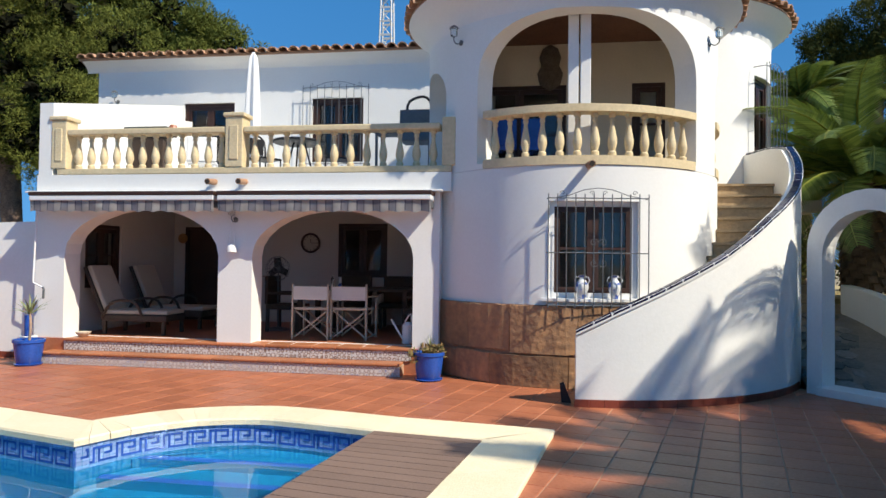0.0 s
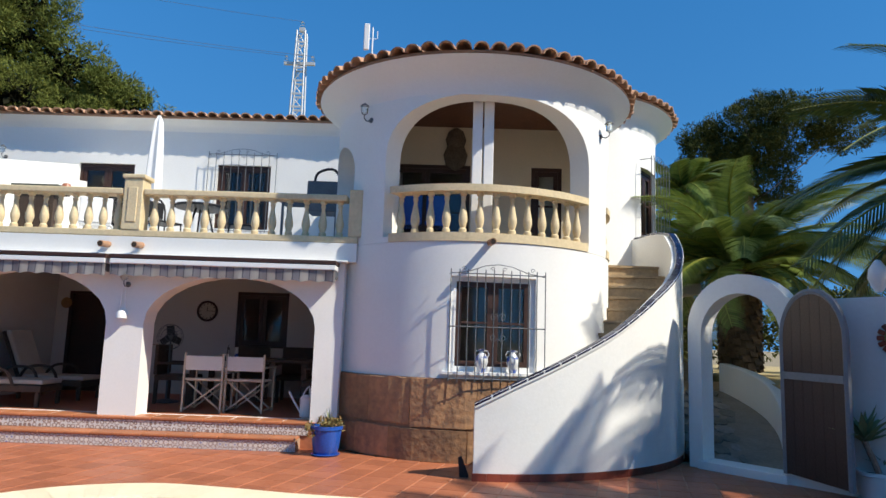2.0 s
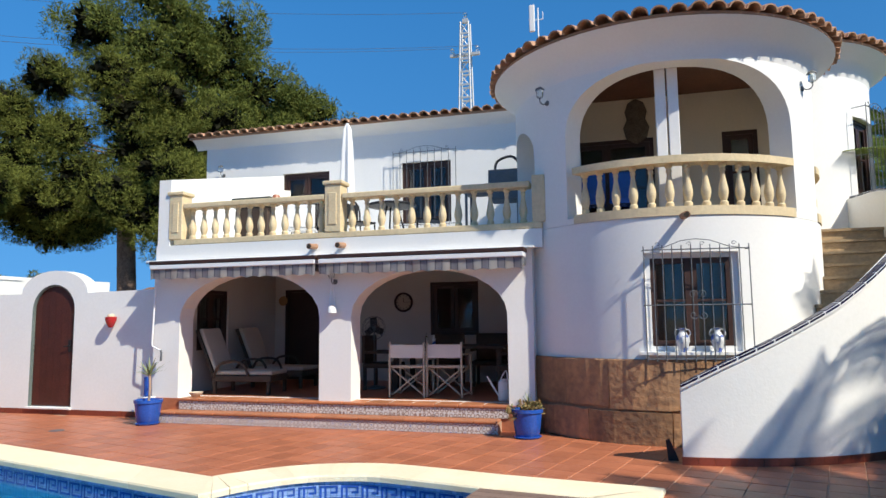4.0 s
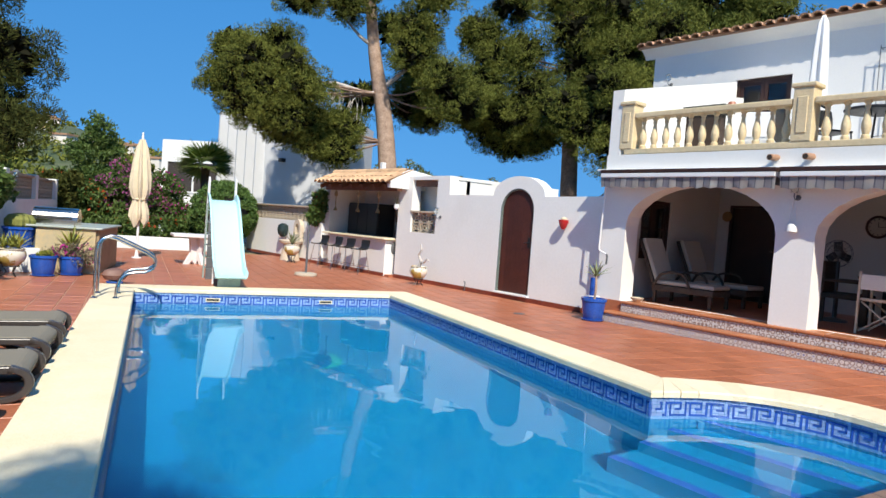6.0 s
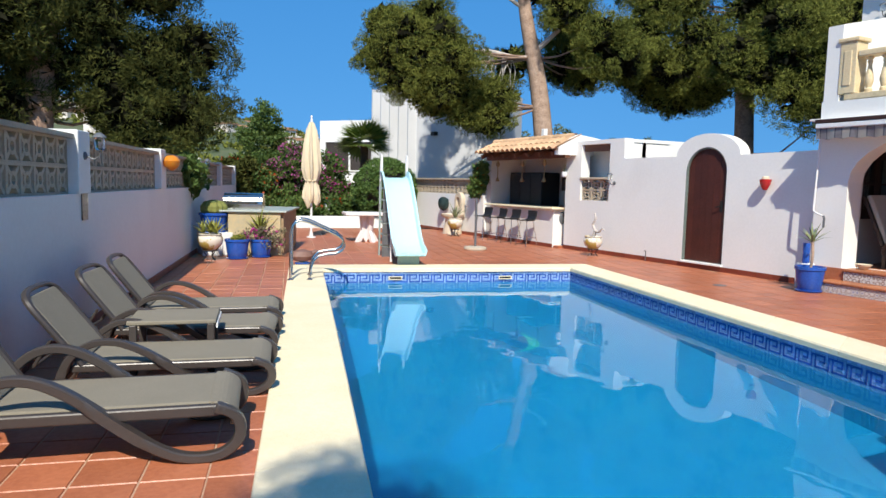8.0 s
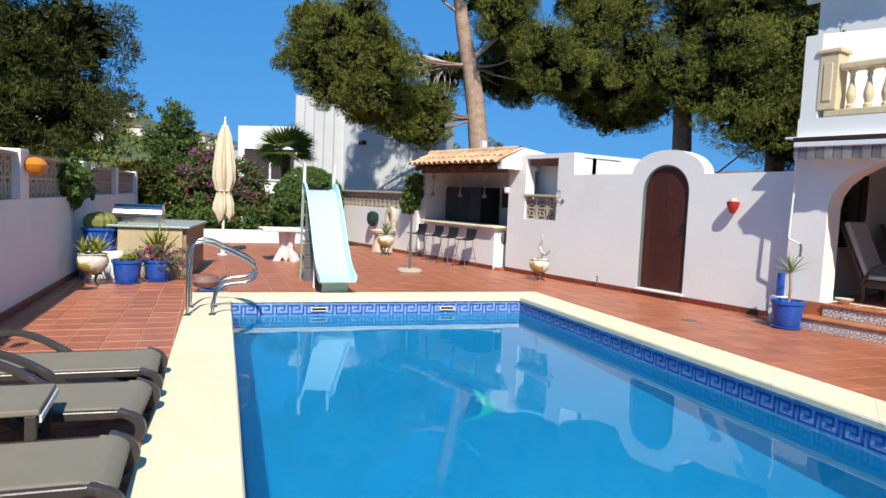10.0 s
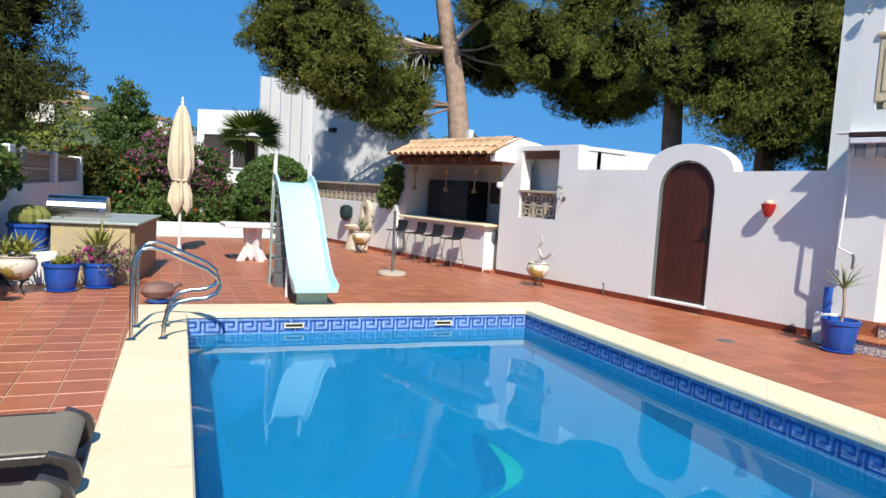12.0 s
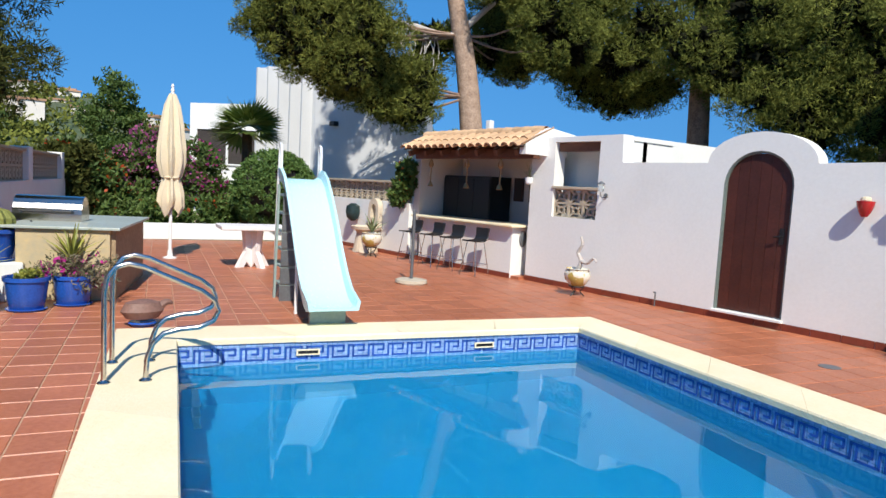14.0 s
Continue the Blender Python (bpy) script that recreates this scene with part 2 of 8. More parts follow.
ROOF_TILE = mat("clay_roof_tile", (0.50, 0.27, 0.15), 0.8, 0.35, 5, 40, 0.3, 50, second=(0.36, 0.22, 0.14), island=0.22)
ROOF_PALE = mat("pale_clay_roof_tile", (0.66, 0.44, 0.25), 0.8, 0.3, 5, 40, 0.3, 50, second=(0.55, 0.33, 0.18), island=0.18)
STONE = mat("rust_slate_cladding", (0.44, 0.235, 0.11), 0.85, 0.6, 2.6, 14, 0.8, 12, second=(0.21, 0.125, 0.075), island=0.22, stain=0.5)
STEP_STONE = mat("yellow_step_stone", (0.46, 0.33, 0.19), 0.8, 0.35, 3, 20, 0.4, 30, island=0.15)
IRON = mat("black_iron", (0.03, 0.03, 0.032), 0.5, 0.3, 5, 40, 0.1, 50, metal=0.4)
GREY_IRON = mat("grey_painted_iron", (0.16, 0.17, 0.18), 0.5, 0.3, 5, 40, 0.1, 50, metal=0.3)
STEEL = mat("polished_steel", (0.60, 0.57, 0.52), 0.2, 0.1, 5, 40, 0.0, 50, metal=1.0)
WHITE_PAINT = mat("white_paint", (0.80, 0.80, 0.79), 0.45, 0.06, 3, 30, 0.05, 50)
NAVY_TILE = mat("navy_glazed_tile", (0.012, 0.014, 0.05), 0.15, 0.3, 5, 40, 0.0, 50, island=0.2)
DECK = mat("brown_composite_deck", (0.24, 0.155, 0.115), 0.7, 0.2, 2, 60, 0.2, 60, island=0.08)
# brown-black for the soil in pots and the painted shade in the spouts
SOIL_AND_HOLLOW = mat("soil_and_spout_shade", (0.05, 0.035, 0.025), 0.95, 0.3, 10, 40, 0.5, 60)
# near-black colour painted for unlit insides; the bar pictures use it too
DARK_FILL = mat("painted_dark", (0.05, 0.04, 0.035), 0.8, 0.3, 2, 20, 0.0, 20)
EARTH = mat("dry_ground", (0.33, 0.25, 0.15), 0.95, 0.35, 0.8, 9, 0.4, 12, second=(0.20, 0.17, 0.09))

# ---------- pool ----------
ANG = radians(-14.3)
PA, PB, PC = Vector((-10.26, 4.86)), Vector((-9.1, 8.86)), Vector((-2.67, 7.18))
PD = [Vector((-2.67, 7.18)), Vector((-2.47, 7.60)), Vector((-2.17, 7.93)), Vector((-1.88, 8.09)), Vector((-1.53, 8.17)), Vector((-1.08, 8.11)), Vector((-0.38, 7.96)), Vector((0.57, 7.83))]
PE = Vector((-0.32, 1.98))


def rounded(pts, n):
    """More points on a smooth curve through pts."""
    out = []
    for i in range(len(pts) - 1):
        a, b, c, d = pts[max(i - 1, 0)], pts[i], pts[i + 1], pts[min(i + 2, len(pts) - 1)]
        for k in range(n):
            t = k / n
            out.append(0.5 * ((2 * b) + (c - a) * t + (2 * a - 5 * b + 4 * c - d) * t * t + (3 * b - a - 3 * c + d) * t ** 3))
    return out + [pts[-1]]


RIM0 = [PA, PB] + PD + [PE]     # corner points, clockwise seen from above
RIM = [PA, PB] + rounded(PD[:7], 3) + PD[7:] + [PE]      # inner edge
WATER_Z = -0.19


def offset_loop(loop, d):
    """The loop moved outwards by d (the loop runs clockwise)."""
    out = []
    n = len(loop)
    for i in range(n):
        a, b, c = loop[i - 1], loop[i], loop[(i + 1) % n]
        u, w = (b - a).normalized(), (c - b).normalized()
        nu, nw = Vector((-u.y, u.x)), Vector((-w.y, w.x))
        s = (nu + nw)
        s = s / max(s.dot(nu), 0.3)
        out.append(b + d * s)
    return out


OUT0 = offset_loop(RIM0, 0.50)
OUT = OUT0[:2] + rounded(OUT0[2:9], 3) + OUT0[9:]


# ---------- ground and pool ----------
def ring_sheet(outer, hole, z):
    bm = bmesh.new()
    for loop in (outer, hole):
        vs = [bm.verts.new((p[0], p[1], z)) for p in loop]
        for a, b in zip(vs, vs[1:] + vs[:1]):
            bm.edges.new((a, b))
    bmesh.ops.triangle_fill(bm, use_beauty=True, use_dissolve=False, edges=bm.edges[:])
    return bm


MID = offset_loop(RIM0, 0.25)
bm = ring_sheet([(-900, -900), (-900, 900), (900, 900), (900, -900)], MID, -0.06)
solid("ground", bm, EARTH, "dry sandy garden soil around the house", "ground", kind="structure")


def south_y(x):
    return 1.2 - 0.285 * (x + 5.62)


PATIO = [(-20.6, south_y(-20.6)), (-18.6, 11.3), (-6.3, 11.3), (4.0, 11.3), (6.6, 8.6), (9.0, 5.0), (9.0, south_y(9.0))]
bm = ring_sheet(PATIO, MID, -0.006)
solid("pavement", bm, GROUT, "sandy mortar bed between terracotta tiles", "paving", kind="structure")

# pool shell
shell = thing("pool", "blue tiled swimming pool full of clear water", "pool", kind="structure")
DEPTH = -1.35
bm = bmesh.new()
lo = [bm.verts.new((p.x, p.y, DEPTH)) for p in RIM]
hi = [bm.verts.new((p.x, p.y, -0.012)) for p in RIM]
bm.faces.new(lo)
for i in range(len(RIM)):
    j = (i + 1) % len(RIM)
    bm.faces.new((lo[i], lo[j], hi[j], hi[i]))
part("pool_basin", bm, POOL_BLUE, shell, "blue mosaic basin")
bm = bmesh.new()
bm.faces.new([bm.verts.new((p.x, p.y, WATER_Z)) for p in offset_loop(RIM, -0.004)[::-1]])
w = new("water", finish("water", bm, WATER, turn=False))
w.parent = shell
w["label"] = "clear still pool water"
w.visible_shadow = False
# bathing steps below the curved bay
for k in range(4):
    d = 0.34 * k
    a_, b_ = (-2.50 - 0.06 * min(k, 3), 7.64 - d), (-0.44 - 0.04 * k, 7.67 - d)
    zt = -0.34 - 0.23 * k
    part("pool_step", prism([a_, b_, (-0.40, 7.9), (-1.08, 8.06), (-1.53, 8.12), (-2.14, 7.89), (-2.44, 7.57), (-2.64, 7.2)] if k else [a_, b_, (-0.40, 7.9), (-1.08, 8.06), (-1.53, 8.12), (-2.14, 7.89), (-2.44, 7.60)], DEPTH, zt), POOL_BLUE, shell)
    u = (Vector(b_) - Vector(a_)).normalized()
    nrm = Vector((-u.y, u.x)) * 0.10
    a2, b2 = Vector(a_) + nrm, Vector(b_) + nrm
    part("step_nosing", prism([a_, b_, (b2.x, b2.y), (a2.x, a2.y)], zt, zt + 0.004), MOSAIC_DARK, shell, "dark blue tile edge of a pool step")
# waterline band of mosaic with a meander of dark tiles
def meander(length, h):
    """Rectangles of the dark key pattern along a strip."""
    u, out, x = h / 6.0, [], 0.0
    while x + 8 * u < length:
        for a, b, c, d in ((0, 0, 7.0, 0.8), (0, 0, 0.8, 5.2), (0, 4.4, 5.0, 5.2), (4.2, 2.2, 5.0, 5.2), (2.2, 2.2, 5.0, 3.0), (6.2, 0, 7.0, 5.2), (6.2, 4.4, 8.0, 5.2)):
            out.append((x + a * u, b * u, x + c * u, d * u))
        x += 8 * u
    return out


band_l, band_d = bmesh.new(), bmesh.new()
runs, along = [], 0.0
for i in range(len(RIM)):
    p, q = RIM[i], RIM[(i + 1) % len(RIM)]
    if i >= len(RIM) - 3:
        continue
    d = (q - p)
    ln = d.length
    d.normalize()
    nin = Vector((d.y, -d.x))
    m = Matrix(((d.x, nin.x, 0, p.x), (d.y, nin.y, 0, p.y), (0, 0, 1, 0), (0, 0, 0, 1)))
    n = max(int(ln / 0.05), 1)
    for k in range(n):
        for r in range(8):
            x0, z0 = k * ln / n, -0.29 + r * 0.034
            vs = [bm_v for bm_v in (band_l.verts.new(m @ Vector(c)) for c in ((x0 + 0.002, 0.004, z0), (x0 + ln / n - 0.002, 0.004, z0), (x0 + ln / n - 0.002, 0.004, z0 + 0.031), (x0 + 0.002, 0.004, z0 + 0.031)))]
            band_l.faces.new(vs)
    runs.append((along, ln, m))
    along += ln
for a, b, c, e in meander(along, 0.15):
    vs = []
    for x, z in ((a, b), (c, b), (c, e), (a, e)):
        s0, ln, m = next((r for r in runs if x <= r[0] + r[1]), runs[-1])
        vs.append(band_d.verts.new(m @ Vector((x - s0, 0.008, -0.19 + z))))
    band_d.faces.new(vs)
tagged(part("mosaic_band", band_l, MOSAIC_LIGHT, shell, "pale blue glass mosaic along the waterline"), kind="stuff")
tagged(part("meander_pattern", band_d, MOSAIC_DARK, shell, "dark blue key pattern in the mosaic"), kind="stuff")

# coping stones
coping = thing("pool_coping", "cream stone coping slabs around the pool", "pool edge", kind="structure")


def coping_run(a, b, ao, bo, piece=0.5, bay=None):
    n = max(int(round((b - a).length / piece)), 1)
    for k in range(n):
        gap = 0.0015 if (b - a).length > 1.2 else 0.0
        t0, t1 = k / n + gap / n, (k + 1) / n - gap / n
        pts = [a.lerp(b, t0), a.lerp(b, t1), ao.lerp(bo, t1), ao.lerp(bo, t0)]
        inw = (pts[0] - pts[3]).normalized() * 0.03
        c = sum((p for p in pts), Vector((0, 0))) / 4
        low = [pts[0] + inw, pts[1] + inw, pts[2], pts[3]]
        bm = bmesh.new() if bay is None else bay
        rows = [[bm.verts.new((p.x, p.y, -0.02)) for p in low],
                [bm.verts.new((p.x, p.y, 0.024)) for p in low],
                [bm.verts.new((*(q + w_), 0.04)) for q, w_ in zip(low, ((pts[3] - pts[0]).normalized() * 0.012, (pts[2] - pts[1]).normalized() * 0.012, (pts[1] - pts[2]).normalized() * 0.008, (pts[0] - pts[3]).normalized() * 0.008))]]
        for A, C in zip(rows, rows[1:]):
            for i in range(4):
                bm.faces.new((A[i], A[(i + 1) % 4], C[(i + 1) % 4], C[i]))
        bm.faces.new(rows[-1])
        if bay is None:
            part("coping_slab", bm, COPING, coping)


bay, bay_length = bmesh.new(), 0.0
for i in range(len(RIM)):
    j = (i + 1) % len(RIM)
    ln = (RIM[j] - RIM[i]).length
    if ln > 0.7:
        coping_run(RIM[i], RIM[j], OUT[i], OUT[j], 1.0)
        continue
    coping_run(RIM[i], RIM[j], OUT[i], OUT[j], 1.0, bay)
    bay_length += ln
    if bay_length > 0.9:
        part("coping_slab", bay, COPING, coping)
        bay, bay_length = bmesh.new(), 0.0
if bay_length:
    part("coping_slab", bay, COPING, coping)

# timber-look deck over the pool's end
deck = thing("pool_deck", "brown composite plank deck covering the pool end", "deck")
d0, d1, d2, d3 = Vector((-0.40, 7.95)), Vector((0.54, 7.825)), Vector((-0.35, 1.99)), Vector((-1.25, 2.27))
nb = 44
for k in range(nb):
    t0, t1 = k / nb, (k + 0.93) / nb
    a, b, c, d = d0.lerp(d3, t0), d1.lerp(d2, t0), d1.lerp(d2, t1), d0.lerp(d3, t1)
    part("plank", prism([(a.x, a.y), (d.x, d.y), (c.x, c.y), (b.x, b.y)], 0.0, 0.03), DECK, deck)
bm = bmesh.new()
for t in (0.02, 0.5, 0.98):
    a, b = d0.lerp(d1, t), d3.lerp(d2, t)
    tube(bm, [(a.x, a.y - 0.03, -0.05), (b.x, b.y + 0.05, -0.05)], 0.045, 4)
part("bearer", bm, DECK, deck)

# ---------- house ----------
CX, CY, TR = 1.37, 12.56, 2.1
XW = -6.33                       # west end of the facade


def structure(name, bm, mat_, label, category="wall", smooth=False):
    return solid(name, bm, mat_, label, category, kind="structure", smooth=smooth)


# terrace floor and its steps
structure("terrace_floor", B(XW + 0.02, 11.06, 0.0, -0.3, 14.4, 0.335), TERRACOTTA, "terracotta tiled covered terrace floor", "floor")
front = panel([(XW, 0.0), (XW, 2.44), (-0.35, 2.44), (-0.35, 0.0)],
              [arch(-5.86, -3.48, 0.34, 1.55, 2.22), arch(-2.98, -0.70, 0.34, 1.55, 2.2)], 0.34, 11.1)
structure("wall_arcade", front, STUCCO, "white stucco arcade wall with two rounded arches")
structure("terrace_ceiling", B(XW, 11.1, 2.444, -0.2, 15.0, 2.70), STUCCO, "white balcony slab over the terrace", "ceiling")
wl = panel([(0, 0), (0, 2.44), (3.0, 2.44), (3.0, 0)], [rect(0.40, 1.31, 1.02, 2.04)], 0.25)
bmesh.ops.transform(wl, matrix=Matrix.Translation((XW + 0.25, 11.442, 0)) @ Matrix.Rotation(radians(90), 4, "Z"), verts=wl.verts)
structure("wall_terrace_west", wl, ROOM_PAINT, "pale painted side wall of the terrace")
wb = panel([(XW, 0), (XW, 2.44), (1.2, 2.44), (1.2, 0)], [rect(-5.86, -4.85, 0.336, 2.12), rect(-2.78, -1.84, 1.2, 2.2)], 0.25, 14.402)
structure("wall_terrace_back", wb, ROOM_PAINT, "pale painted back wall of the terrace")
# two dark sheets painted as the dimness behind the terrace openings
structure("room_beside", B(XW - 0.08, 11.6, 0.8, XW - 0.004, 13.2, 2.08), DARK_FILL, "dark sheet painted as the dim interior behind the terrace side window")
structure("room_behind", B(XW, 15.3, 0, 1.2, 15.4, 2.44), DARK_FILL, "dark sheet painted as the dim interior behind the terrace wall")

# upper storey
up = panel([(-8.2, 0.0), (-8.2, 5.5), (0.2, 5.5), (0.2, 2.7), (XW, 2.7), (XW, 0.0)],
           [rect(-6.28, -5.18, 2.72, 4.68), rect(-3.55, -2.5, 3.45, 4.72)], 0.28, 15.0)
structure("wall_upper", up, STUCCO, "white stucco upper storey wall")
structure("wall_west", B(-8.2, 15.28, 0, -7.92, 22, 5.5), STUCCO, "white stucco end wall of the house")
structure("wall_rear", B(-8.2, 22, 0, 6.5, 22.3, 5.5), STUCCO, "white stucco rear wall of the house")
# dark sheet in place of an unlit upstairs interior
structure("room_upper", B(-7.8, 16.4, 2.7, 0.2, 16.5, 5.4), DARK_FILL, "dark sheet painted as the dim upstairs room")
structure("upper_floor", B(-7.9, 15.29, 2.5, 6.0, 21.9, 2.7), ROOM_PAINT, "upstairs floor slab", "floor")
# cove under the eaves
bm = bmesh.new()
prof = [(15.0, 5.36), (14.97, 5.43), (14.91, 5.49), (14.83, 5.54), (14.80, 5.56), (15.0, 5.56)]
va = [bm.verts.new((-8.45, y, z)) for y, z in prof]
vb = [bm.verts.new((0.0, y, z)) for y, z in prof]
for i in range(len(prof)):
    j = (i + 1) % len(prof)
    bm.faces.new((va[i], va[j], vb[j], vb[i]))
bm.faces.new(va)
bm.faces.new(vb[::-1])
structure("trim_eaves", bm, STUCCO, "white coved plaster under the eaves", "cornice", smooth=True)


def barrel(bm, p, q, w, h, thick=0.018, seg=6, up=Vector((0, 0, 1))):
    """One curved clay tile, hollow side down, from p to q, tapering."""
    p, q = Vector(p), Vector(q)
    d = (q - p).normalized()
    s = d.cross(up).normalized()
    u = s.cross(d)
    rings = []
    for c, k in ((p, 1.0), (q, 0.82)):
        o = [bm.verts.new(c + k * (w / 2 * math.cos(a) * s + h * math.sin(a) * u)) for a in [math.pi * i / seg for i in range(seg + 1)]]
        n = [bm.verts.new(c + k * ((w / 2 - thick) * math.cos(a) * s + (h - thick) * math.sin(a) * u)) for a in [math.pi * i / seg for i in range(seg + 1)]]
        rings.append((o, n))
    (o0, n0), (o1, n1) = rings
    for i in range(seg):
        bm.faces.new((o0[i], o0[i + 1], o1[i + 1], o1[i]))
        bm.faces.new((n0[i], n1[i], n1[i + 1], n0[i + 1]))
        bm.faces.new((o0[i], n0[i], n0[i + 1], o0[i + 1]))
    for i in (0, seg):
        bm.faces.new((o0[i], o1[i], n1[i], n0[i]))


def bed(bm, pts):
    bm.faces.new([bm.verts.new(p) for p in pts])


roof = thing("main_roof", "low pitched clay barrel tile roof", "roof", kind="structure")
bm = B(-8.5, 14.76, 5.56, 0.0, 15.0, 5.6)
bed(bm, [(-8.5, 14.76, 5.6), (0.0, 14.76, 5.6), (0.0, 22.4, 7.0), (-8.5, 22.4, 7.0)])
bed(bm, [(-8.5, 14.76, 5.56), (-8.5, 22.4, 6.96), (0, 22.4, 6.96), (0, 14.76, 5.56)])
part("roof_bed", bm, ROOF_TILE, roof)
tile_me = bmesh.new()
barrel(tile_me, (0, 0, 0), (0, 0.55, 0.097), 0.2, 0.085)
tile_me = finish("roof_tile", tile_me, ROOF_TILE, True)
for i in range(39):
    for c in range(1):
        o = new("roof_tile", tile_me)
        o.parent = roof
        o.matrix_basis = pose(-8.4 + i * 0.217, 14.68 + c * 0.45 + random.uniform(-0.015, 0.015), 5.60 + c * 0.08, 0, random.uniform(-2, 2), random.uniform(-1.5, 1.5))

# ---------- balcony balustrade ----------
BAL = [(0.045, 0.0), (0.05, 0.02), (0.05, 0.05), (0.034, 0.065), (0.045, 0.1), (0.058, 0.15), (0.056, 0.2), (0.042, 0.27), (0.028, 0.34), (0.024, 0.39), (0.034, 0.405), (0.034, 0.425), (0.026, 0.44), (0.045, 0.46), (0.045, 0.49)]
bal_me = finish("baluster", L(BAL, 12), CAST, True)


def baluster(parent, x, y, z, k=1.0):
    o = new("baluster", bal_me)
    o.parent = parent
    o.matrix_basis = pose(x, y, z, 0, 0, random.uniform(0, 90)) @ Matrix.Diagonal((1, 1, k, 1))
    return o


bt = thing("balcony_balustrade", "cream cast stone balustrade on the balcony edge", "balustrade", kind="structure")
part("base_rail", B(-6.02, 11.1, 2.704, -0.2, 11.32, 2.79, 0.01), CAST, bt)
for x0, x1 in ((-5.86, -3.42), (-3.14, -0.36)):
    part("top_rail", B(x0, 11.1, 3.28, x1, 11.33, 3.365, 0.015), CAST, bt)
    n = 12
    for k in range(n):
        baluster(bt, x0 + (k + 0.55) * (x1 - x0) / n, 11.21, 2.79)
for x0, x1, zt in ((-6.12, -5.86, 3.5), (-3.42, -3.14, 3.5)):
    bm = B(x0 + 0.01, 11.09, 2.79, x1 - 0.01, 11.34, zt, 0.012)
    box(bm, x0 + 0.075, 11.078, 2.9, x1 - 0.075, 11.1, zt - 0.12, 0.008)
    box(bm, x0 - 0.02, 11.07, zt, x1 + 0.02, 11.37, zt + 0.06, 0.015)
    part("post", bm, CAST, bt)
part("post", B(-0.33, 11.1, 2.79, -0.15, 11.33, 3.44, 0.012), CAST, bt)
# side parapet rising to the house
bm = panel([(0, 2.7), (0, 3.76), (3.55, 4.55), (3.55, 4.25), (3.9, 4.3), (3.9, 2.7)], [], 0.22)
bmesh.ops.transform(bm, matrix=Matrix.Translation((XW + 0.24, 11.1, 0)) @ Matrix.Rotation(radians(90), 4, "Z"), verts=bm.verts)
structure("wall_balcony_parapet", bm, STUCCO, "white stucco balcony side parapet")

# ---------- round tower ----------
def arc(a):
    return radians(a) * TR


low = panel([(arc(-125), 0.0), (arc(-125), 2.68), (arc(180), 2.68), (arc(180), 0.0)], [rect(arc(-7.7), arc(22), 1.08, 2.25)], 0.25)
structure("wall_tower_lower", bent(low, CX, CY, TR), STUCCO, "white stucco curved wall of the round tower", smooth=True)
upw = panel([(arc(-179), 2.684), (arc(-179), 5.0), (arc(180), 5.0), (arc(180), 2.684)],
            [arch(arc(-35), arc(48), 2.76, 3.8, 4.62, 24, 0.82), arch(arc(-84), arc(-53), 2.76, 3.75, 4.2), arch(arc(66), arc(98), 2.76, 3.75, 4.2)], 0.3)
structure("wall_tower_upper", bent(upw, CX, CY, TR), STUCCO, "white stucco curved gallery wall with arches", smooth=True)


def disc(r, z0, z1, seg=48, cx=CX, cy=CY):
    return L([(r, z0), (r, z1)], seg, Matrix.Translation((cx, cy, 0)))


structure("tower_floor", disc(TR - 0.26, 2.5, 2.70), ROOM_PAINT, "gallery floor slab", "floor")
structure("tower_ceiling", L([(TR - 0.1, 4.94), (0.3, 5.44), (0.3, 5.5), (TR - 0.1, 5.0)], 32, Matrix.Translation((CX, CY, 0))), BEAM_WOOD, "dark stained timber gallery ceiling", "ceiling")


def ring(prof, seg=64, cx=CX, cy=CY):
    """A turned ring with a closed cross-section of (radius, height)."""
    bm = bmesh.new()
    rows = []
    for k in range(seg):
        a = k * math.tau / seg
        rows.append([bm.verts.new((cx + r * math.cos(a), cy + r * math.sin(a), z)) for r, z in prof])
    n = len(prof)
    for k in range(seg):
        A, C = rows[k], rows[(k + 1) % seg]
        for i in range(n):
            bm.faces.new((A[i], A[(i + 1) % n], C[(i + 1) % n], C[i]))
    return bm


structure("trim_tower_cove", ring([(2.098, 4.6), (2.13, 4.75), (2.22, 4.88), (2.38, 4.98), (2.42, 5.02), (2.05, 5.04)]), STUCCO, "white coved plaster under the tower eaves", "cornice", smooth=True)


def round_roof(name, cx, cy, r, z, rise, count):
    rf = thing(name, "round clay barrel tile roof edge", "roof", kind="structure")
    bm = bmesh.new()
    lathe(bm, [(r, z), (r, z + 0.03), (0.05, z + rise), (0.04, z + rise - 0.05)], 48, Matrix.Translation((cx, cy, 0)))
    part("roof_bed", bm, ROOF_TILE, rf)
    bm = bmesh.new()
    barrel(bm, (0, 0, 0), (0, 0.6, 0.6 * rise / r), 0.205, 0.09)
    me = finish("roof_tile", bm, ROOF_TILE, True)
    for i in range(count):
        a = 360 * i / count
        p = polar(cx, cy, r + 0.07 + random.uniform(-0.02, 0.02), a, z + 0.03)
        o = new("roof_tile", me)
        o.parent = rf
        o.matrix_basis = pose(*p, 0, random.uniform(-3, 3), a + random.uniform(-2, 2))
    return rf


round_roof("tower_roof", CX, CY, 2.42, 5.03, 0.6, 70)
# gallery balustrade
gb = thing("gallery_balustrade", "cream cast stone balustrade curving round the gallery", "balustrade", kind="structure")


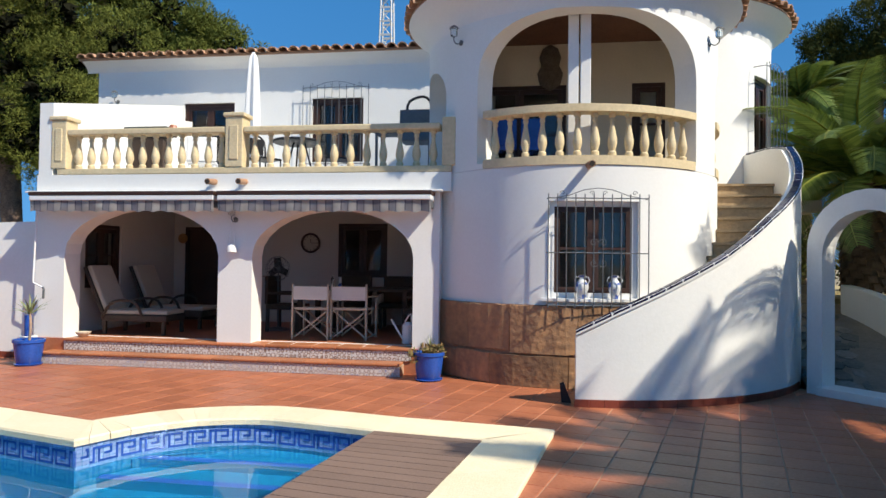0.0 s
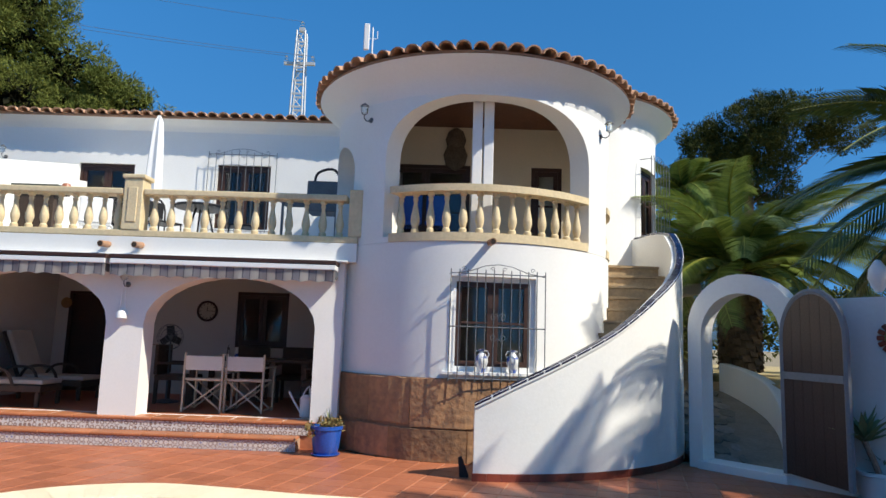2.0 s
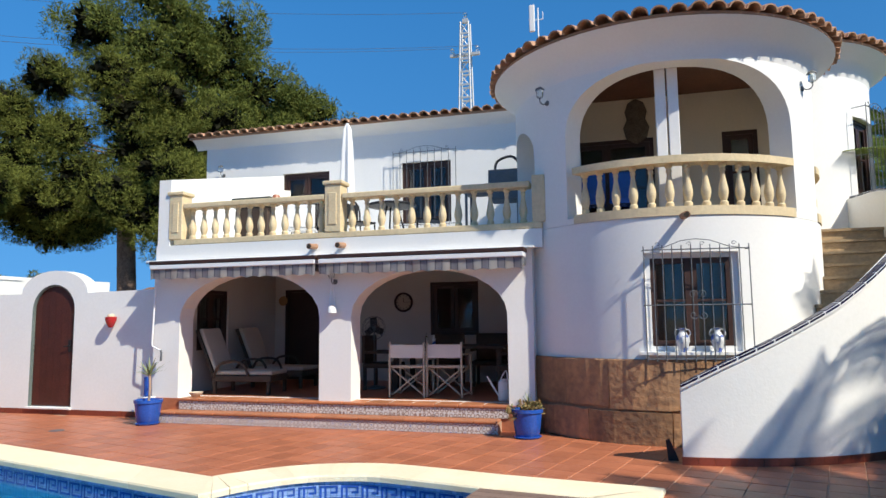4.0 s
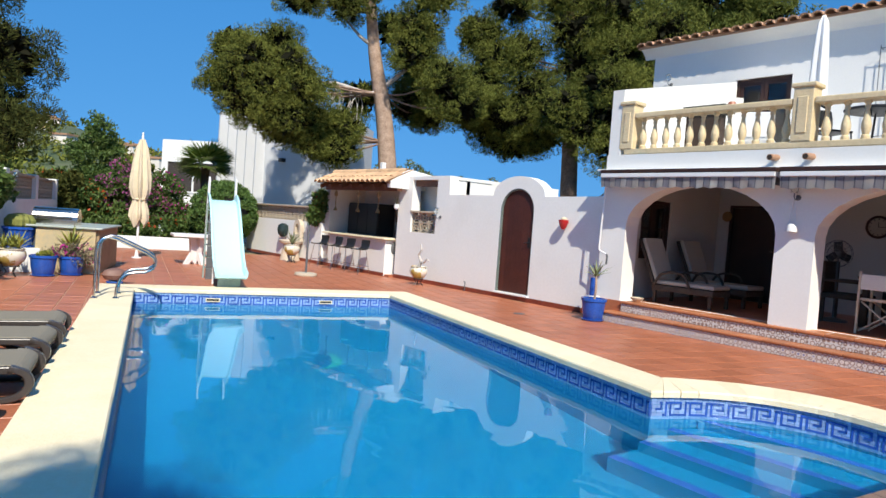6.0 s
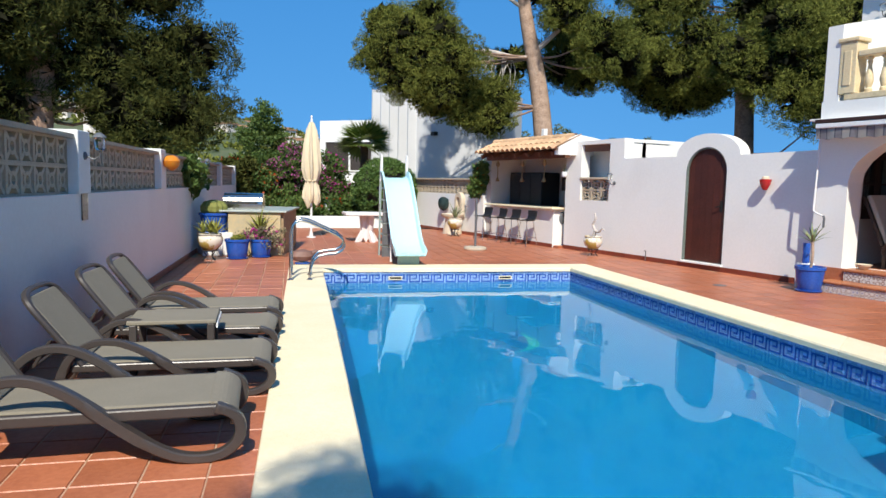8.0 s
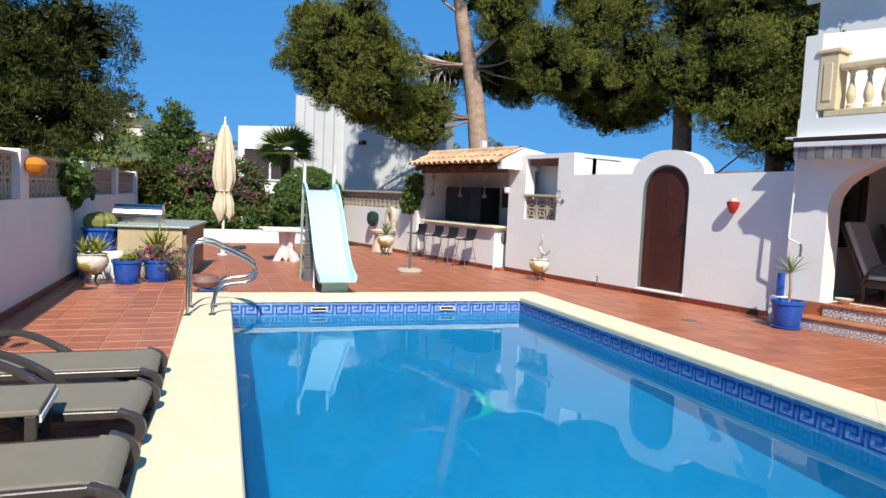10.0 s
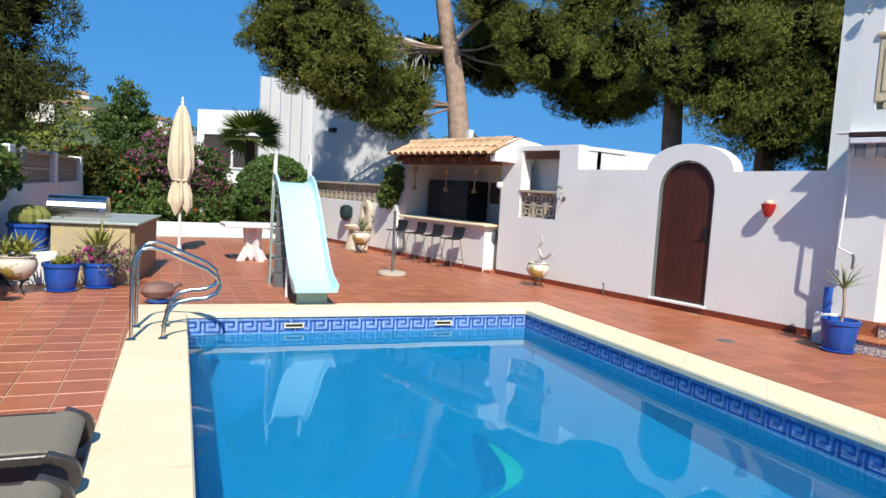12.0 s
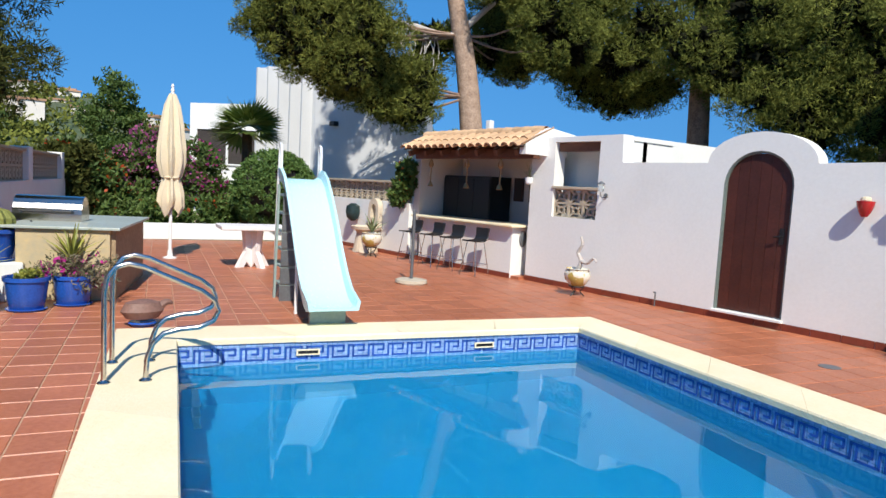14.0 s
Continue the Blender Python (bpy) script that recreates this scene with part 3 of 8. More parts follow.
def curved_bar(a0, a1, r0, r1, z0, z1, cx=CX, cy=CY, n=24):
    bm = bmesh.new()
    rows = []
    for k in range(n + 1):
        a = a0 + (a1 - a0) * k / n
        rows.append([bm.verts.new(polar(cx, cy, r, a, z)) for r, z in ((r0, z0), (r1, z0), (r1, z1), (r0, z1))])
    for A, C in zip(rows, rows[1:]):
        for i in range(4):
            bm.faces.new((A[i], A[(i + 1) % 4], C[(i + 1) % 4], C[i]))
    bm.faces.new(rows[0])
    bm.faces.new(rows[-1][::-1])
    return bm


part("base_rail", curved_bar(-32, 47, 1.88, 2.115, 2.69, 2.80), CAST, gb)
part("top_rail", curved_bar(-32, 47, 1.9, 2.125, 3.33, 3.42), CAST, gb)
for k in range(13):
    p = polar(CX, CY, 2.0, -32 + 79 * (k + 0.5) / 13, 2.80)
    baluster(gb, p.x, p.y, p.z, 1.08)
part("base_rail", curved_bar(66, 98, 1.88, 2.115, 2.69, 2.80, n=10), CAST, gb)
part("top_rail", curved_bar(66, 98, 1.9, 2.125, 3.33, 3.42, n=10), CAST, gb)
for k in range(5):
    p = polar(CX, CY, 2.02, 66 + 32 * (k + 0.5) / 5, 2.80)
    baluster(gb, p.x, p.y, p.z, 1.08)
# wall closing the gallery room
gw = panel([(-0.55, 2.7), (-0.55, 5.12), (3.2, 5.12), (3.2, 2.7)], [rect(-0.1, 1.35, 2.71, 4.3), rect(2.35, 2.85, 3.0, 4.3)], 0.15, 12.9)
structure("wall_gallery", gw, mat("cream_gallery_paint", (0.66, 0.58, 0.45), 0.85, 0.08, 2, 30, 0.2, 50), "cream painted wall inside the gallery")
# gallery interior is a near-black sheet, its dimness all in the colour
structure("room_gallery", B(-0.5, 13.9, 2.7, 3.2, 14.0, 5.0), DARK_FILL, "dark sheet painted as the dim room behind the gallery")
# gallery window post
wp = thing("gallery_post", "white painted post of the gallery glazing", "post", kind="structure")
p = polar(CX, CY, 1.72, 3, 0)
bm = B(p.x - 0.15, p.y - 0.05, 2.70, p.x - 0.02, p.y + 0.05, 4.88, 0.01)
part("mullion", bm, WHITE_PAINT, wp)
part("mullion", B(p.x + 0.0, p.y - 0.06, 2.70, p.x + 0.13, p.y + 0.06, 4.88, 0.01), WHITE_PAINT, wp)

# second round tower behind
C2X, C2Y, R2 = 3.0, 15.2, 2.0
t2 = panel([(radians(-179) * R2, 0), (radians(-179) * R2, 5.6), (radians(180) * R2, 5.6), (radians(180) * R2, 0)], [rect(radians(44) * R2, radians(66) * R2, 3.35, 4.6)], 0.25)
structure("wall_tower_rear", bent(t2, C2X, C2Y, R2), STUCCO, "white stucco curved wall of the rear tower", smooth=True)
structure("trim_rear_cove", ring([(1.998, 5.2), (2.03, 5.35), (2.12, 5.48), (2.28, 5.58), (2.32, 5.62), (1.95, 5.64)], 64, C2X, C2Y), STUCCO, "white coved plaster under the rear tower eaves", "cornice", smooth=True)
round_roof("rear_tower_roof", C2X, C2Y, 2.32, 5.63, 0.6, 66)
# near-black drum painted as the unlit inside of the tower
structure("room_tower_rear", disc(1.5, 0.1, 5.2, 24, C2X, C2Y), DARK_FILL, "dark drum painted as the dim room inside the rear tower")

# stone cladding at the tower's foot
clad = thing("stone_plinth", "rust brown slate cladding at the tower foot", "wall cladding", kind="structure")
part("mortar", curved_bar(-62, 62, TR, TR + 0.035, 0.0, 0.99, n=40), mat("plinth_mortar", (0.33, 0.19, 0.11), 0.9, 0.3, 3, 20, 0.4, 30), clad)
rs = random.Random(5)
z = 0.02
rows_z = [0.01, 0.40, 0.985]
for r0, r1 in zip(rows_z, rows_z[1:]):
    a = -62.0
    while a < 58:
        w_ = rs.uniform(8, 27)
        b = min(a + w_, 62)
        bm = curved_bar(a + 0.12, b - 0.12, TR + 0.03, TR + rs.uniform(0.05, 0.07), r0 + rs.uniform(0, 0.04) * (r0 > 0.1), r1 - rs.uniform(0.004, 0.03) * (r1 < 0.9) - 0.003, n=6)
        for v in bm.verts:
            v.co += Vector((rs.uniform(-0.008, 0.008), rs.uniform(-0.008, 0.008), rs.uniform(-0.012, 0.008)))
        part("stone", bm, STONE, clad)
        a = b

# outer stair curling round the tower
TOPS = [(0, 0.80), (8, 1.02), (16.4, 1.23), (30.6, 1.6), (46, 2.07), (61, 2.45), (75, 2.86), (87, 3.2), (98, 3.3), (118, 3.3)]


def top_at(a):
    for (a0, z0), (a1, z1) in zip(TOPS, TOPS[1:]):
        if a0 <= a <= a1:
            return z0 + (z1 - z0) * (a - a0) / (a1 - a0)
    return TOPS[-1][1]


def stair_wall(r0, r1, zlow, zoff, a0=0.0, a1=118.0, n=60):
    bm = bmesh.new()
    rows = []
    for k in range(n + 1):
        a = a0 + (a1 - a0) * k / n
        zt = top_at(a) + zoff
        zb = zlow if zlow is not None else zt - 0.05
        rows.append([bm.verts.new(polar(CX, CY, r, a, zz)) for r, zz in ((r0, zb), (r1, zb), (r1, zt), (r0, zt))])
    for A, C in zip(rows, rows[1:]):
        for i in range(4):
            bm.faces.new((A[i], A[(i + 1) % 4], C[(i + 1) % 4], C[i]))
    bm.faces.new(rows[0])
    bm.faces.new(rows[-1][::-1])
    return bm


structure("wall_stair", stair_wall(2.98, 3.12, 0.0, -0.045), STUCCO_OLD, "white stucco parapet curling up beside the outer stair", smooth=True)
cap = thing("stair_coping", "navy glazed tile coping on the stair parapet", "coping", kind="structure")
part("mortar", stair_wall(3.04, 3.142, None, -0.002), STUCCO, cap)
na = 34
for k in range(na):
    a0, a1 = 118 * k / na, 118 * (k + 0.9) / na
    bm = bmesh.new()
    rows = []
    for a in (a0, a1):
        zt = top_at(a)
        rows.append([bm.verts.new(polar(CX, CY, r, a, zz)) for r, zz in ((3.035, zt - 0.03), (3.145, zt - 0.03), (3.145, zt - 0.008), (3.125, zt + 0.005), (3.05, zt + 0.005), (3.035, zt - 0.008))])
    for i in range(6):
        bm.faces.new((rows[0][i], rows[0][(i + 1) % 6], rows[1][(i + 1) % 6], rows[1][i]))
    bm.faces.new(rows[0])
    bm.faces.new(rows[1][::-1])
    part("coping_tile", bm, NAVY_TILE, cap)
stair = thing("outer_stair", "curved stair with yellow stone treads", "stairs", kind="structure")
for k in range(15):
    a0 = 8 + 6.0 * k
    zt = 0.18 * (k + 1)
    part("riser", curved_bar(a0 + 0.5, a0 + 6.6, TR + 0.005, 2.975, 0.0, zt - 0.04, n=3), STEP_STONE, stair)
    part("tread", curved_bar(a0 - 0.3, a0 + 6.4, TR + 0.005, 2.975, zt - 0.037, zt, n=3), STEP_STONE, stair)
structure("stair_landing", curved_bar(98.2, 150, TR + 0.005, 3.12, 2.4, 2.70, n=10), STEP_STONE, "stone landing at the top of the stair", "landing")
trim = thing("stair_skirting", "red tile skirting along the stair parapet", "skirting", kind="structure")
for k in range(22):
    part("skirting_tile", curved_bar(-0.3 + 2.86 * k, -0.3 + 2.86 * k + 2.8, 3.12, 3.135, 0.0, 0.08, n=2), RED_TRIM, trim)

# ---------- garden wall with arched door ----------
WY = 11.26
gwall = panel([(-12.38, 0.0), (-12.38, 2.40), (-10.54, 2.41), (-10.52, 2.0), (-9.16, 2.0)] +
              [(-8.47 - 0.69 * math.cos(math.pi * i / 16), 2.0 + 0.385 * math.sin(math.pi * i / 16)) for i in range(17)] +
              [(-6.34, 2.03), (-6.34, 0.0)],
              [arch(-8.91, -8.03, 0.12, 1.72, 2.15), rect(-11.86, -10.95, 1.12, 2.32)], 0.24, WY)
structure("wall_garden", gwall, STUCCO_OLD, "white stucco garden wall with an arched doorway")
gtrim = thing("garden_skirting", "red tile skirting along the garden wall", "skirting", kind="structure")
for k in range(18):
    x = -12.38 + 0.336 * k
    part("skirting_tile", B(x, WY - 0.014, 0.0, x + 0.328, WY + 0.002, 0.085), RED_TRIM, gtrim)
# plaster colour darkened to pass for the shade inside the bar
structure("wall_shed_side", B(-12.38, WY + 0.24, 0, -12.14, 14.6, 2.4), mat("painted_bar_shade", (0.30, 0.25, 0.22), 0.8, 0.2, 2, 30, 0.2, 40), "plastered end wall of the store, darkened to look shaded")
structure("wall_shed_back", B(-12.38, 14.6, 0, -8.2, 14.85, 2.0), STUCCO_OLD, "white stucco back wall of the store")
bm = panel([(0, 0), (0, 2.4), (3.3, 2.42), (3.3, 0)], [], 0.2)
bmesh.ops.transform(bm, matrix=Matrix.Translation((-10.54, WY + 0.24, 0)) @ Matrix.Rotation(radians(90), 4, "Z"), verts=bm.verts)
structure("wall_shed_mid", bm, STUCCO_OLD, "white stucco dividing wall")

# ---------- gate wall at the foot of the stair ----------
gm = Matrix.Translation((4.12, 10.80, 0)) @ Matrix.Rotation(math.atan2(-0.78, 0.62), 4, "Z")
bm = panel([(0, 0), (0, 1.7)] + [(0.68 - 0.68 * math.cos(math.pi * i / 16), 1.7 + 0.66 * math.sin(math.pi * i / 16)) for i in range(1, 14)] + [(1.5, 2.03), (5.5, 2.1), (5.5, 0)],
           [arch(0.18, 1.17, 0.1, 1.62, 2.13)], 0.26)
bmesh.ops.transform(bm, matrix=gm, verts=bm.verts)
structure("wall_gate", bm, STUCCO_OLD, "white stucco wall with an arched garden gate")

# ---------- south boundary wall ----------
SA = math.atan(-0.285)
sm = Matrix.Translation((-5.62, 1.2, 0)) @ Matrix.Rotation(SA, 4, "Z")
bm = B(-16.9, -0.22, 0, 9, 0.0, 1.24, 0.0, sm)
structure("wall_south", bm, STUCCO_OLD, "white stucco boundary wall in shade")
bm = bmesh.new()
strim = thing("boundary_skirting", "red tile skirting along the boundary wall", "skirting", kind="structure")
for k in range(78):
    x = -16.9 + 0.33 * k
    part("skirting_tile", B(x, -0.002, 0.0, x + 0.322, 0.014, 0.085, 0.0, sm), RED_TRIM, strim)
BLOCK_MAT = mat("cast_screen_block", (0.50, 0.42, 0.31), 0.85, 0.2, 3, 30, 0.3, 60)


def screen_block(s=0.3, th=0.08, kind=0):
    """A pierced concrete block: a square frame, a ring and four curved bars."""
    bm = bmesh.new()
    h, f = s / 2, 0.018
    for a, b, c, d in ((-h, -h, h, -h + f), (-h, h - f, h, h), (-h, -h + f, -h + f, h - f), (h - f, -h + f, h, h - f)):
        box(bm, a, -th / 2, b, c, th / 2, d)
    n = 12
    pts = [(0.42 * h * math.cos(i * math.tau / n), 0, 0.42 * h * math.sin(i * math.tau / n)) for i in range(n)]
    for i in range(n):
        a, b = Vector(pts[i]), Vector(pts[(i + 1) % n])
        m = Matrix.Translation((a + b) / 2) @ Matrix.Rotation(-math.atan2((b - a).z, (b - a).x), 4, "Y")
        box(bm, -(b - a).length * 0.55, -th * 0.42, -0.014, (b - a).length * 0.55, th * 0.42, 0.014, 0, m)
    for q in range(4):
        a = math.tau * (q + 0.5) / 4
        m = Matrix.Rotation(a, 4, "Y")
        box(bm, 0.4 * h, -th * 0.4, -0.016, 1.3 * h, th * 0.4, 0.016, 0, m)
    return finish("screen_block", bm, BLOCK_MAT)


block_me = screen_block(0.24)
posts = [-15.85 + 3.6 * k for k in range(8)]
scr = thing("boundary_screen", "pierced concrete block screen on the boundary wall", "screen wall", kind="structure")
for x in posts:
    bm = B(x - 0.17, -0.25, 1.24, x + 0.17, 0.03, 1.80, 0.01, sm)
    part("post", bm, STUCCO_OLD, scr)
for xa, xb in zip(posts, posts[1:]):
    n = int((xb - xa - 0.32) / 0.24)
    gap = (xb - xa - 0.32) / n
    for k in range(n):
        for r in range(2):
            o = new("screen_block", block_me)
            o.parent = scr
            o.matrix_basis = sm @ Matrix.Translation((xa + 0.16 + (k + 0.5) * gap, -0.1, 1.24 + 0.12 + 0.24 * r)) @ Matrix.Diagonal((gap / 0.24, 1, 1, 1))
    part("cap", B(xa + 0.17, -0.2, 1.722, xb - 0.17, 0.0, 1.76, 0.0, sm), BLOCK_MAT, scr)


# ---------- terrace steps, awning, doors and windows ----------
def riser_tile_material():
    m = mat("patterned_riser_tile", (0.50, 0.45, 0.40), 0.25, 0.2, 6, 60, 0.0, 50)
    N, K = m.node_tree.nodes, m.node_tree.links
    tc = N.new("ShaderNodeTexCoord")
    v = N.new("ShaderNodeTexVoronoi")
    v.inputs["Scale"].default_value, v.inputs["Randomness"].default_value = 16, 0.25
    K.new(tc.outputs["Object"], v.inputs["Vector"])
    r = N.new("ShaderNodeValToRGB")
    r.color_ramp.interpolation = "CONSTANT"
    els = r.color_ramp.elements
    els[0].color, els[1].color = (0.16, 0.18, 0.34, 1), (0.64, 0.60, 0.56, 1)
    els[1].position = 0.28
    e = els.new(0.5)
    e.color = (0.28, 0.20, 0.17, 1)
    e = els.new(0.62)
    e.color = (0.6, 0.58, 0.56, 1)
    K.new(v.outputs["Distance"], r.inputs["Fac"])
    K.new(r.outputs["Color"], N["Principled BSDF"].inputs["Base Color"])
    return m


RISER = riser_tile_material()
NOSING = mat("orange_step_nosing", (0.50, 0.19, 0.085), 0.4, 0.25, 4, 30, 0.1, 60, island=0.12)
steps = thing("terrace_steps", "two terracotta steps with patterned tile risers", "steps", kind="structure")
for x0, x1, y0, y1, z0, z1 in ((-5.98, -0.80, 10.80, 11.06, 0.0, 0.17), (-5.78, -0.70, 11.035, 11.1, 0.17, 0.34)):
    part("step_body", B(x0, y0 + 0.012, z0, x1, y1, z1 - 0.03), GROUT, steps)
    n = int(round((x1 - x0) / 0.2))
    for k in range(n):
        a, b = x0 + k * (x1 - x0) / n, x0 + (k + 1) * (x1 - x0) / n - 0.003
        part("riser_tile", B(a, y0 + 0.002, z0 + 0.004, b, y0 + 0.014, z1 - 0.042), RISER, steps)
    n = int(round((x1 - x0) / 0.33))
    for k in range(n):
        a, b = x0 + k * (x1 - x0) / n, x0 + (k + 1) * (x1 - x0) / n - 0.005
        part("nosing_tile", B(a, y0 - 0.02, z1 - 0.036, b, y1 + (0.25 if z0 else 0.0), z1 + (0.003 if z0 else 0), 0.012), NOSING, steps)


def stripe_material():
    m = mat("striped_awning_cloth", (0.42, 0.41, 0.42), 0.85, 0.1, 5, 60, 0.1, 120)
    N, K = m.node_tree.nodes, m.node_tree.links
    p = N["Principled BSDF"]
    tc = N.new("ShaderNodeTexCoord")
    sx = N.new("ShaderNodeSeparateXYZ")
    K.new(tc.outputs["Object"], sx.inputs[0])
    mu = N.new("ShaderNodeMath")
    mu.operation = "MULTIPLY"
    mu.inputs[1].default_value = 1 / 0.215
    K.new(sx.outputs["X"], mu.inputs[0])
    fr = N.new("ShaderNodeMath")
    fr.operation = "FRACT"
    K.new(mu.outputs[0], fr.inputs[0])
    r = N.new("ShaderNodeValToRGB")
    r.color_ramp.interpolation = "CONSTANT"
    els = r.color_ramp.elements
    els[0].color, els[1].color = (0.50, 0.48, 0.46, 1), (0.15, 0.15, 0.19, 1)
    els[1].position = 0.42
    for pos, c in ((0.5, (0.30, 0.29, 0.32, 1)), (0.86, (0.15, 0.15, 0.19, 1)), (0.92, (0.46, 0.44, 0.43, 1))):
        e = els.new(pos)
        e.color = c
    K.new(fr.outputs[0], r.inputs["Fac"])
    K.new(r.outputs["Color"], p.inputs["Base Color"])
    return m


AWNING = stripe_material()
structure("trim_slab_lip", B(-6.42, 10.97, 2.428, -0.30, 11.098, 2.455, 0.008), STUCCO, "white moulded lip under the balcony", "moulding")


def awning(x0, x1):
    aw = thing("awning", "rolled awning with grey striped scalloped valance", "awning", group="terrace awnings")
    part("cassette", B(x0, 10.845, 2.30, x1, 11.09, 2.37, 0.015), WHITE_PAINT, aw)
    part("front_bar", B(x0, 10.79, 2.30, x1, 10.84, 2.368, 0.01), WHITE_PAINT, aw)
    part("hood", B(x0 - 0.01, 10.785, 2.372, x1 + 0.01, 11.08, 2.424, 0.006), DARK_WOOD, aw, "brown metal hood")
    bm = bmesh.new()
    n = int((x1 - x0) / 0.02)
    rows = []
    for k in range(n + 1):
        x = x0 + (x1 - x0) * k / n
        zb = 2.135 + 0.022 * abs(math.sin(math.pi * x / 0.215))
        w_ = 0.012 * math.sin(x * 9.0) + 0.006 * math.sin(x * 31)
        rows.append([bm.verts.new((x, 10.815 + w_ * t, 2.31 * (1 - t) + zb * t)) for t in (0, 0.35, 0.7, 1.0)])
    for A, C in zip(rows, rows[1:]):
        for i in range(3):
            bm.faces.new((A[i], A[i + 1], C[i + 1], C[i]))
    r = bmesh.ops.solidify(bm, geom=bm.faces[:], thickness=0.004)
    part("valance", bm, AWNING, aw, "grey and white striped cloth valance", smooth=True)
    for x in (x0 + 0.03, x1 - 0.03):
        part("bracket", B(x - 0.02, 10.82, 2.2, x + 0.02, 11.09, 2.36, 0.006), GREY_IRON, aw)
    return aw


awning(-6.20, -3.42)
awning(-3.36, -0.42)
for x in (-3.55, -3.1):
    sp = thing("rain_spout", "terracotta rain spout under the balcony", "spout", group="balcony spouts")
    bm = bmesh.new()
    tube(bm, [(x, 10.88, 2.565), (x, 11.11, 2.585)], 0.042, 14)
    part("channel", bm, ROOF_TILE, sp, smooth=True)
    # spout is solid; this dark disc is painted as its shaded hollow
    part("mouth", T([(x, 10.874, 2.565), (x, 10.879, 2.565)], 0.032, 14), SOIL_AND_HOLLOW, sp, "dark disc painted as the shaded hollow of the spout")
sp = thing("rain_spout", "terracotta rain spout on the tower gallery", "spout")
q0, q1 = polar(CX, CY, 2.36, 5, 2.66), polar(CX, CY, 2.08, 5, 2.68)
bm = bmesh.new()
tube(bm, [q0, q1], 0.042, 14)
part("channel", bm, ROOF_TILE, sp, smooth=True)
# dark end disc again, shade of the bore put into its colour
part("mouth", T([q0 + (q0 - q1) * 0.02, q0 + (q0 - q1) * 0.003], 0.032, 14), SOIL_AND_HOLLOW, sp, "dark disc painted as the shaded hollow of the spout")


def window(name, label, m, w_, h_, leaves=2, frame_mat=None, kind_="window", bars=True, sash_mat=None):
    """A glazed casement set in an opening; origin at the middle of its sill."""
    fm = frame_mat or DARK_WOOD
    win = thing(name, label, kind_, m, kind="structure")
    bm = bmesh.new()
    f = 0.06
    box(bm, -w_ / 2, -0.04, 0, w_ / 2, 0.04, f)
    box(bm, -w_ / 2, -0.04, h_ - f, w_ / 2, 0.04, h_)
    box(bm, -w_ / 2, -0.04, f, -w_ / 2 + f, 0.04, h_ - f)
    box(bm, w_ / 2 - f, -0.04, f, w_ / 2, 0.04, h_ - f)
    part("window_frame", bm, fm, win)
    lw = (w_ - 2 * f) / leaves
    for k in range(leaves):
        x0 = -w_ / 2 + f + k * lw
        bm = bmesh.new()
        s = 0.07
        box(bm, x0 + 0.003, -0.025, f + 0.003, x0 + s, 0.025, h_ - f - 0.003)
        box(bm, x0 + lw - s, -0.025, f + 0.003, x0 + lw - 0.003, 0.025, h_ - f - 0.003)
        box(bm, x0 + s, -0.025, f + 0.003, x0 + lw - s, 0.025, f + s)
        box(bm, x0 + s, -0.025, h_ - f - s, x0 + lw - s, 0.025, h_ - f - 0.003)
        if bars:
            box(bm, x0 + s, -0.02, h_ * 0.5, x0 + lw - s, 0.02, h_ * 0.5 + 0.03)
        sash = part("sash", bm, sash_mat or fm, win)
        part("pane", B(x0 + s - 0.004, -0.004, f + s - 0.004, x0 + lw - s + 0.004, 0.004, h_ - f - s + 0.004), GLASS, sash)
    return win


window("window_1", "dark wooden casement window on the terrace", pose(-2.31, 14.46, 1.2), 0.94, 1.0)
window("window_2", "dark wooden window on the terrace side wall", Matrix.Translation((XW + 0.17, 12.297, 1.02)) @ Matrix.Rotation(radians(90), 4, "Z"), 0.91, 1.02)
window("window_3", "barred upstairs window with dark frame", pose(-3.025, 15.1, 3.45), 1.05, 1.27)
window("door_1", "dark wooden glazed balcony doors", pose(-5.73, 15.1, 2.72), 1.1, 1.96, 2, None, "door")
window("window_4", "white framed tower window behind an iron grille", Matrix.Translation(polar(CX, CY, 1.95, 7.15, 1.08)) @ Matrix.Rotation(radians(7.15), 4, "Z"), 1.06, 1.17, 2, WHITE_PAINT, sash_mat=DARK_WOOD)
window("window_5", "window of the rear tower", Matrix.Translation(polar(C2X, C2Y, 1.86, 55, 3.35)) @ Matrix.Rotation(radians(55), 4, "Z"), 0.78, 1.25)
window("door_2", "dark glazed doors inside the gallery", pose(0.625, 12.96, 2.71), 1.45, 1.59, 2)
window("window_6", "small dark window inside the gallery", pose(2.6, 12.96, 3.0), 0.5, 1.3, 1)
# dark open doorway leaf on the terrace
d3_ = thing("door_3", "black open doorway with dark wooden door", "door", pose(-5.35, 14.5, 0.34), kind="structure")
part("leaf", B(-0.5, -0.02, 0.0, 0.5, 0.03, 1.77, 0.004), DARK_WOOD, d3_)
part("door_frame", panel([(-0.505, 0), (-0.505, 1.785), (0.505, 1.785), (0.505, 0)], [rect(-0.45, 0.45, -0.0 + 0.01, 1.73)], 0.1, -0.09), DARK_WOOD, d3_)
part("door_handle", T([(0.4, -0.025, 0.95), (0.4, -0.06, 0.95), (0.3, -0.06, 0.95)], 0.009), STEEL, d3_)


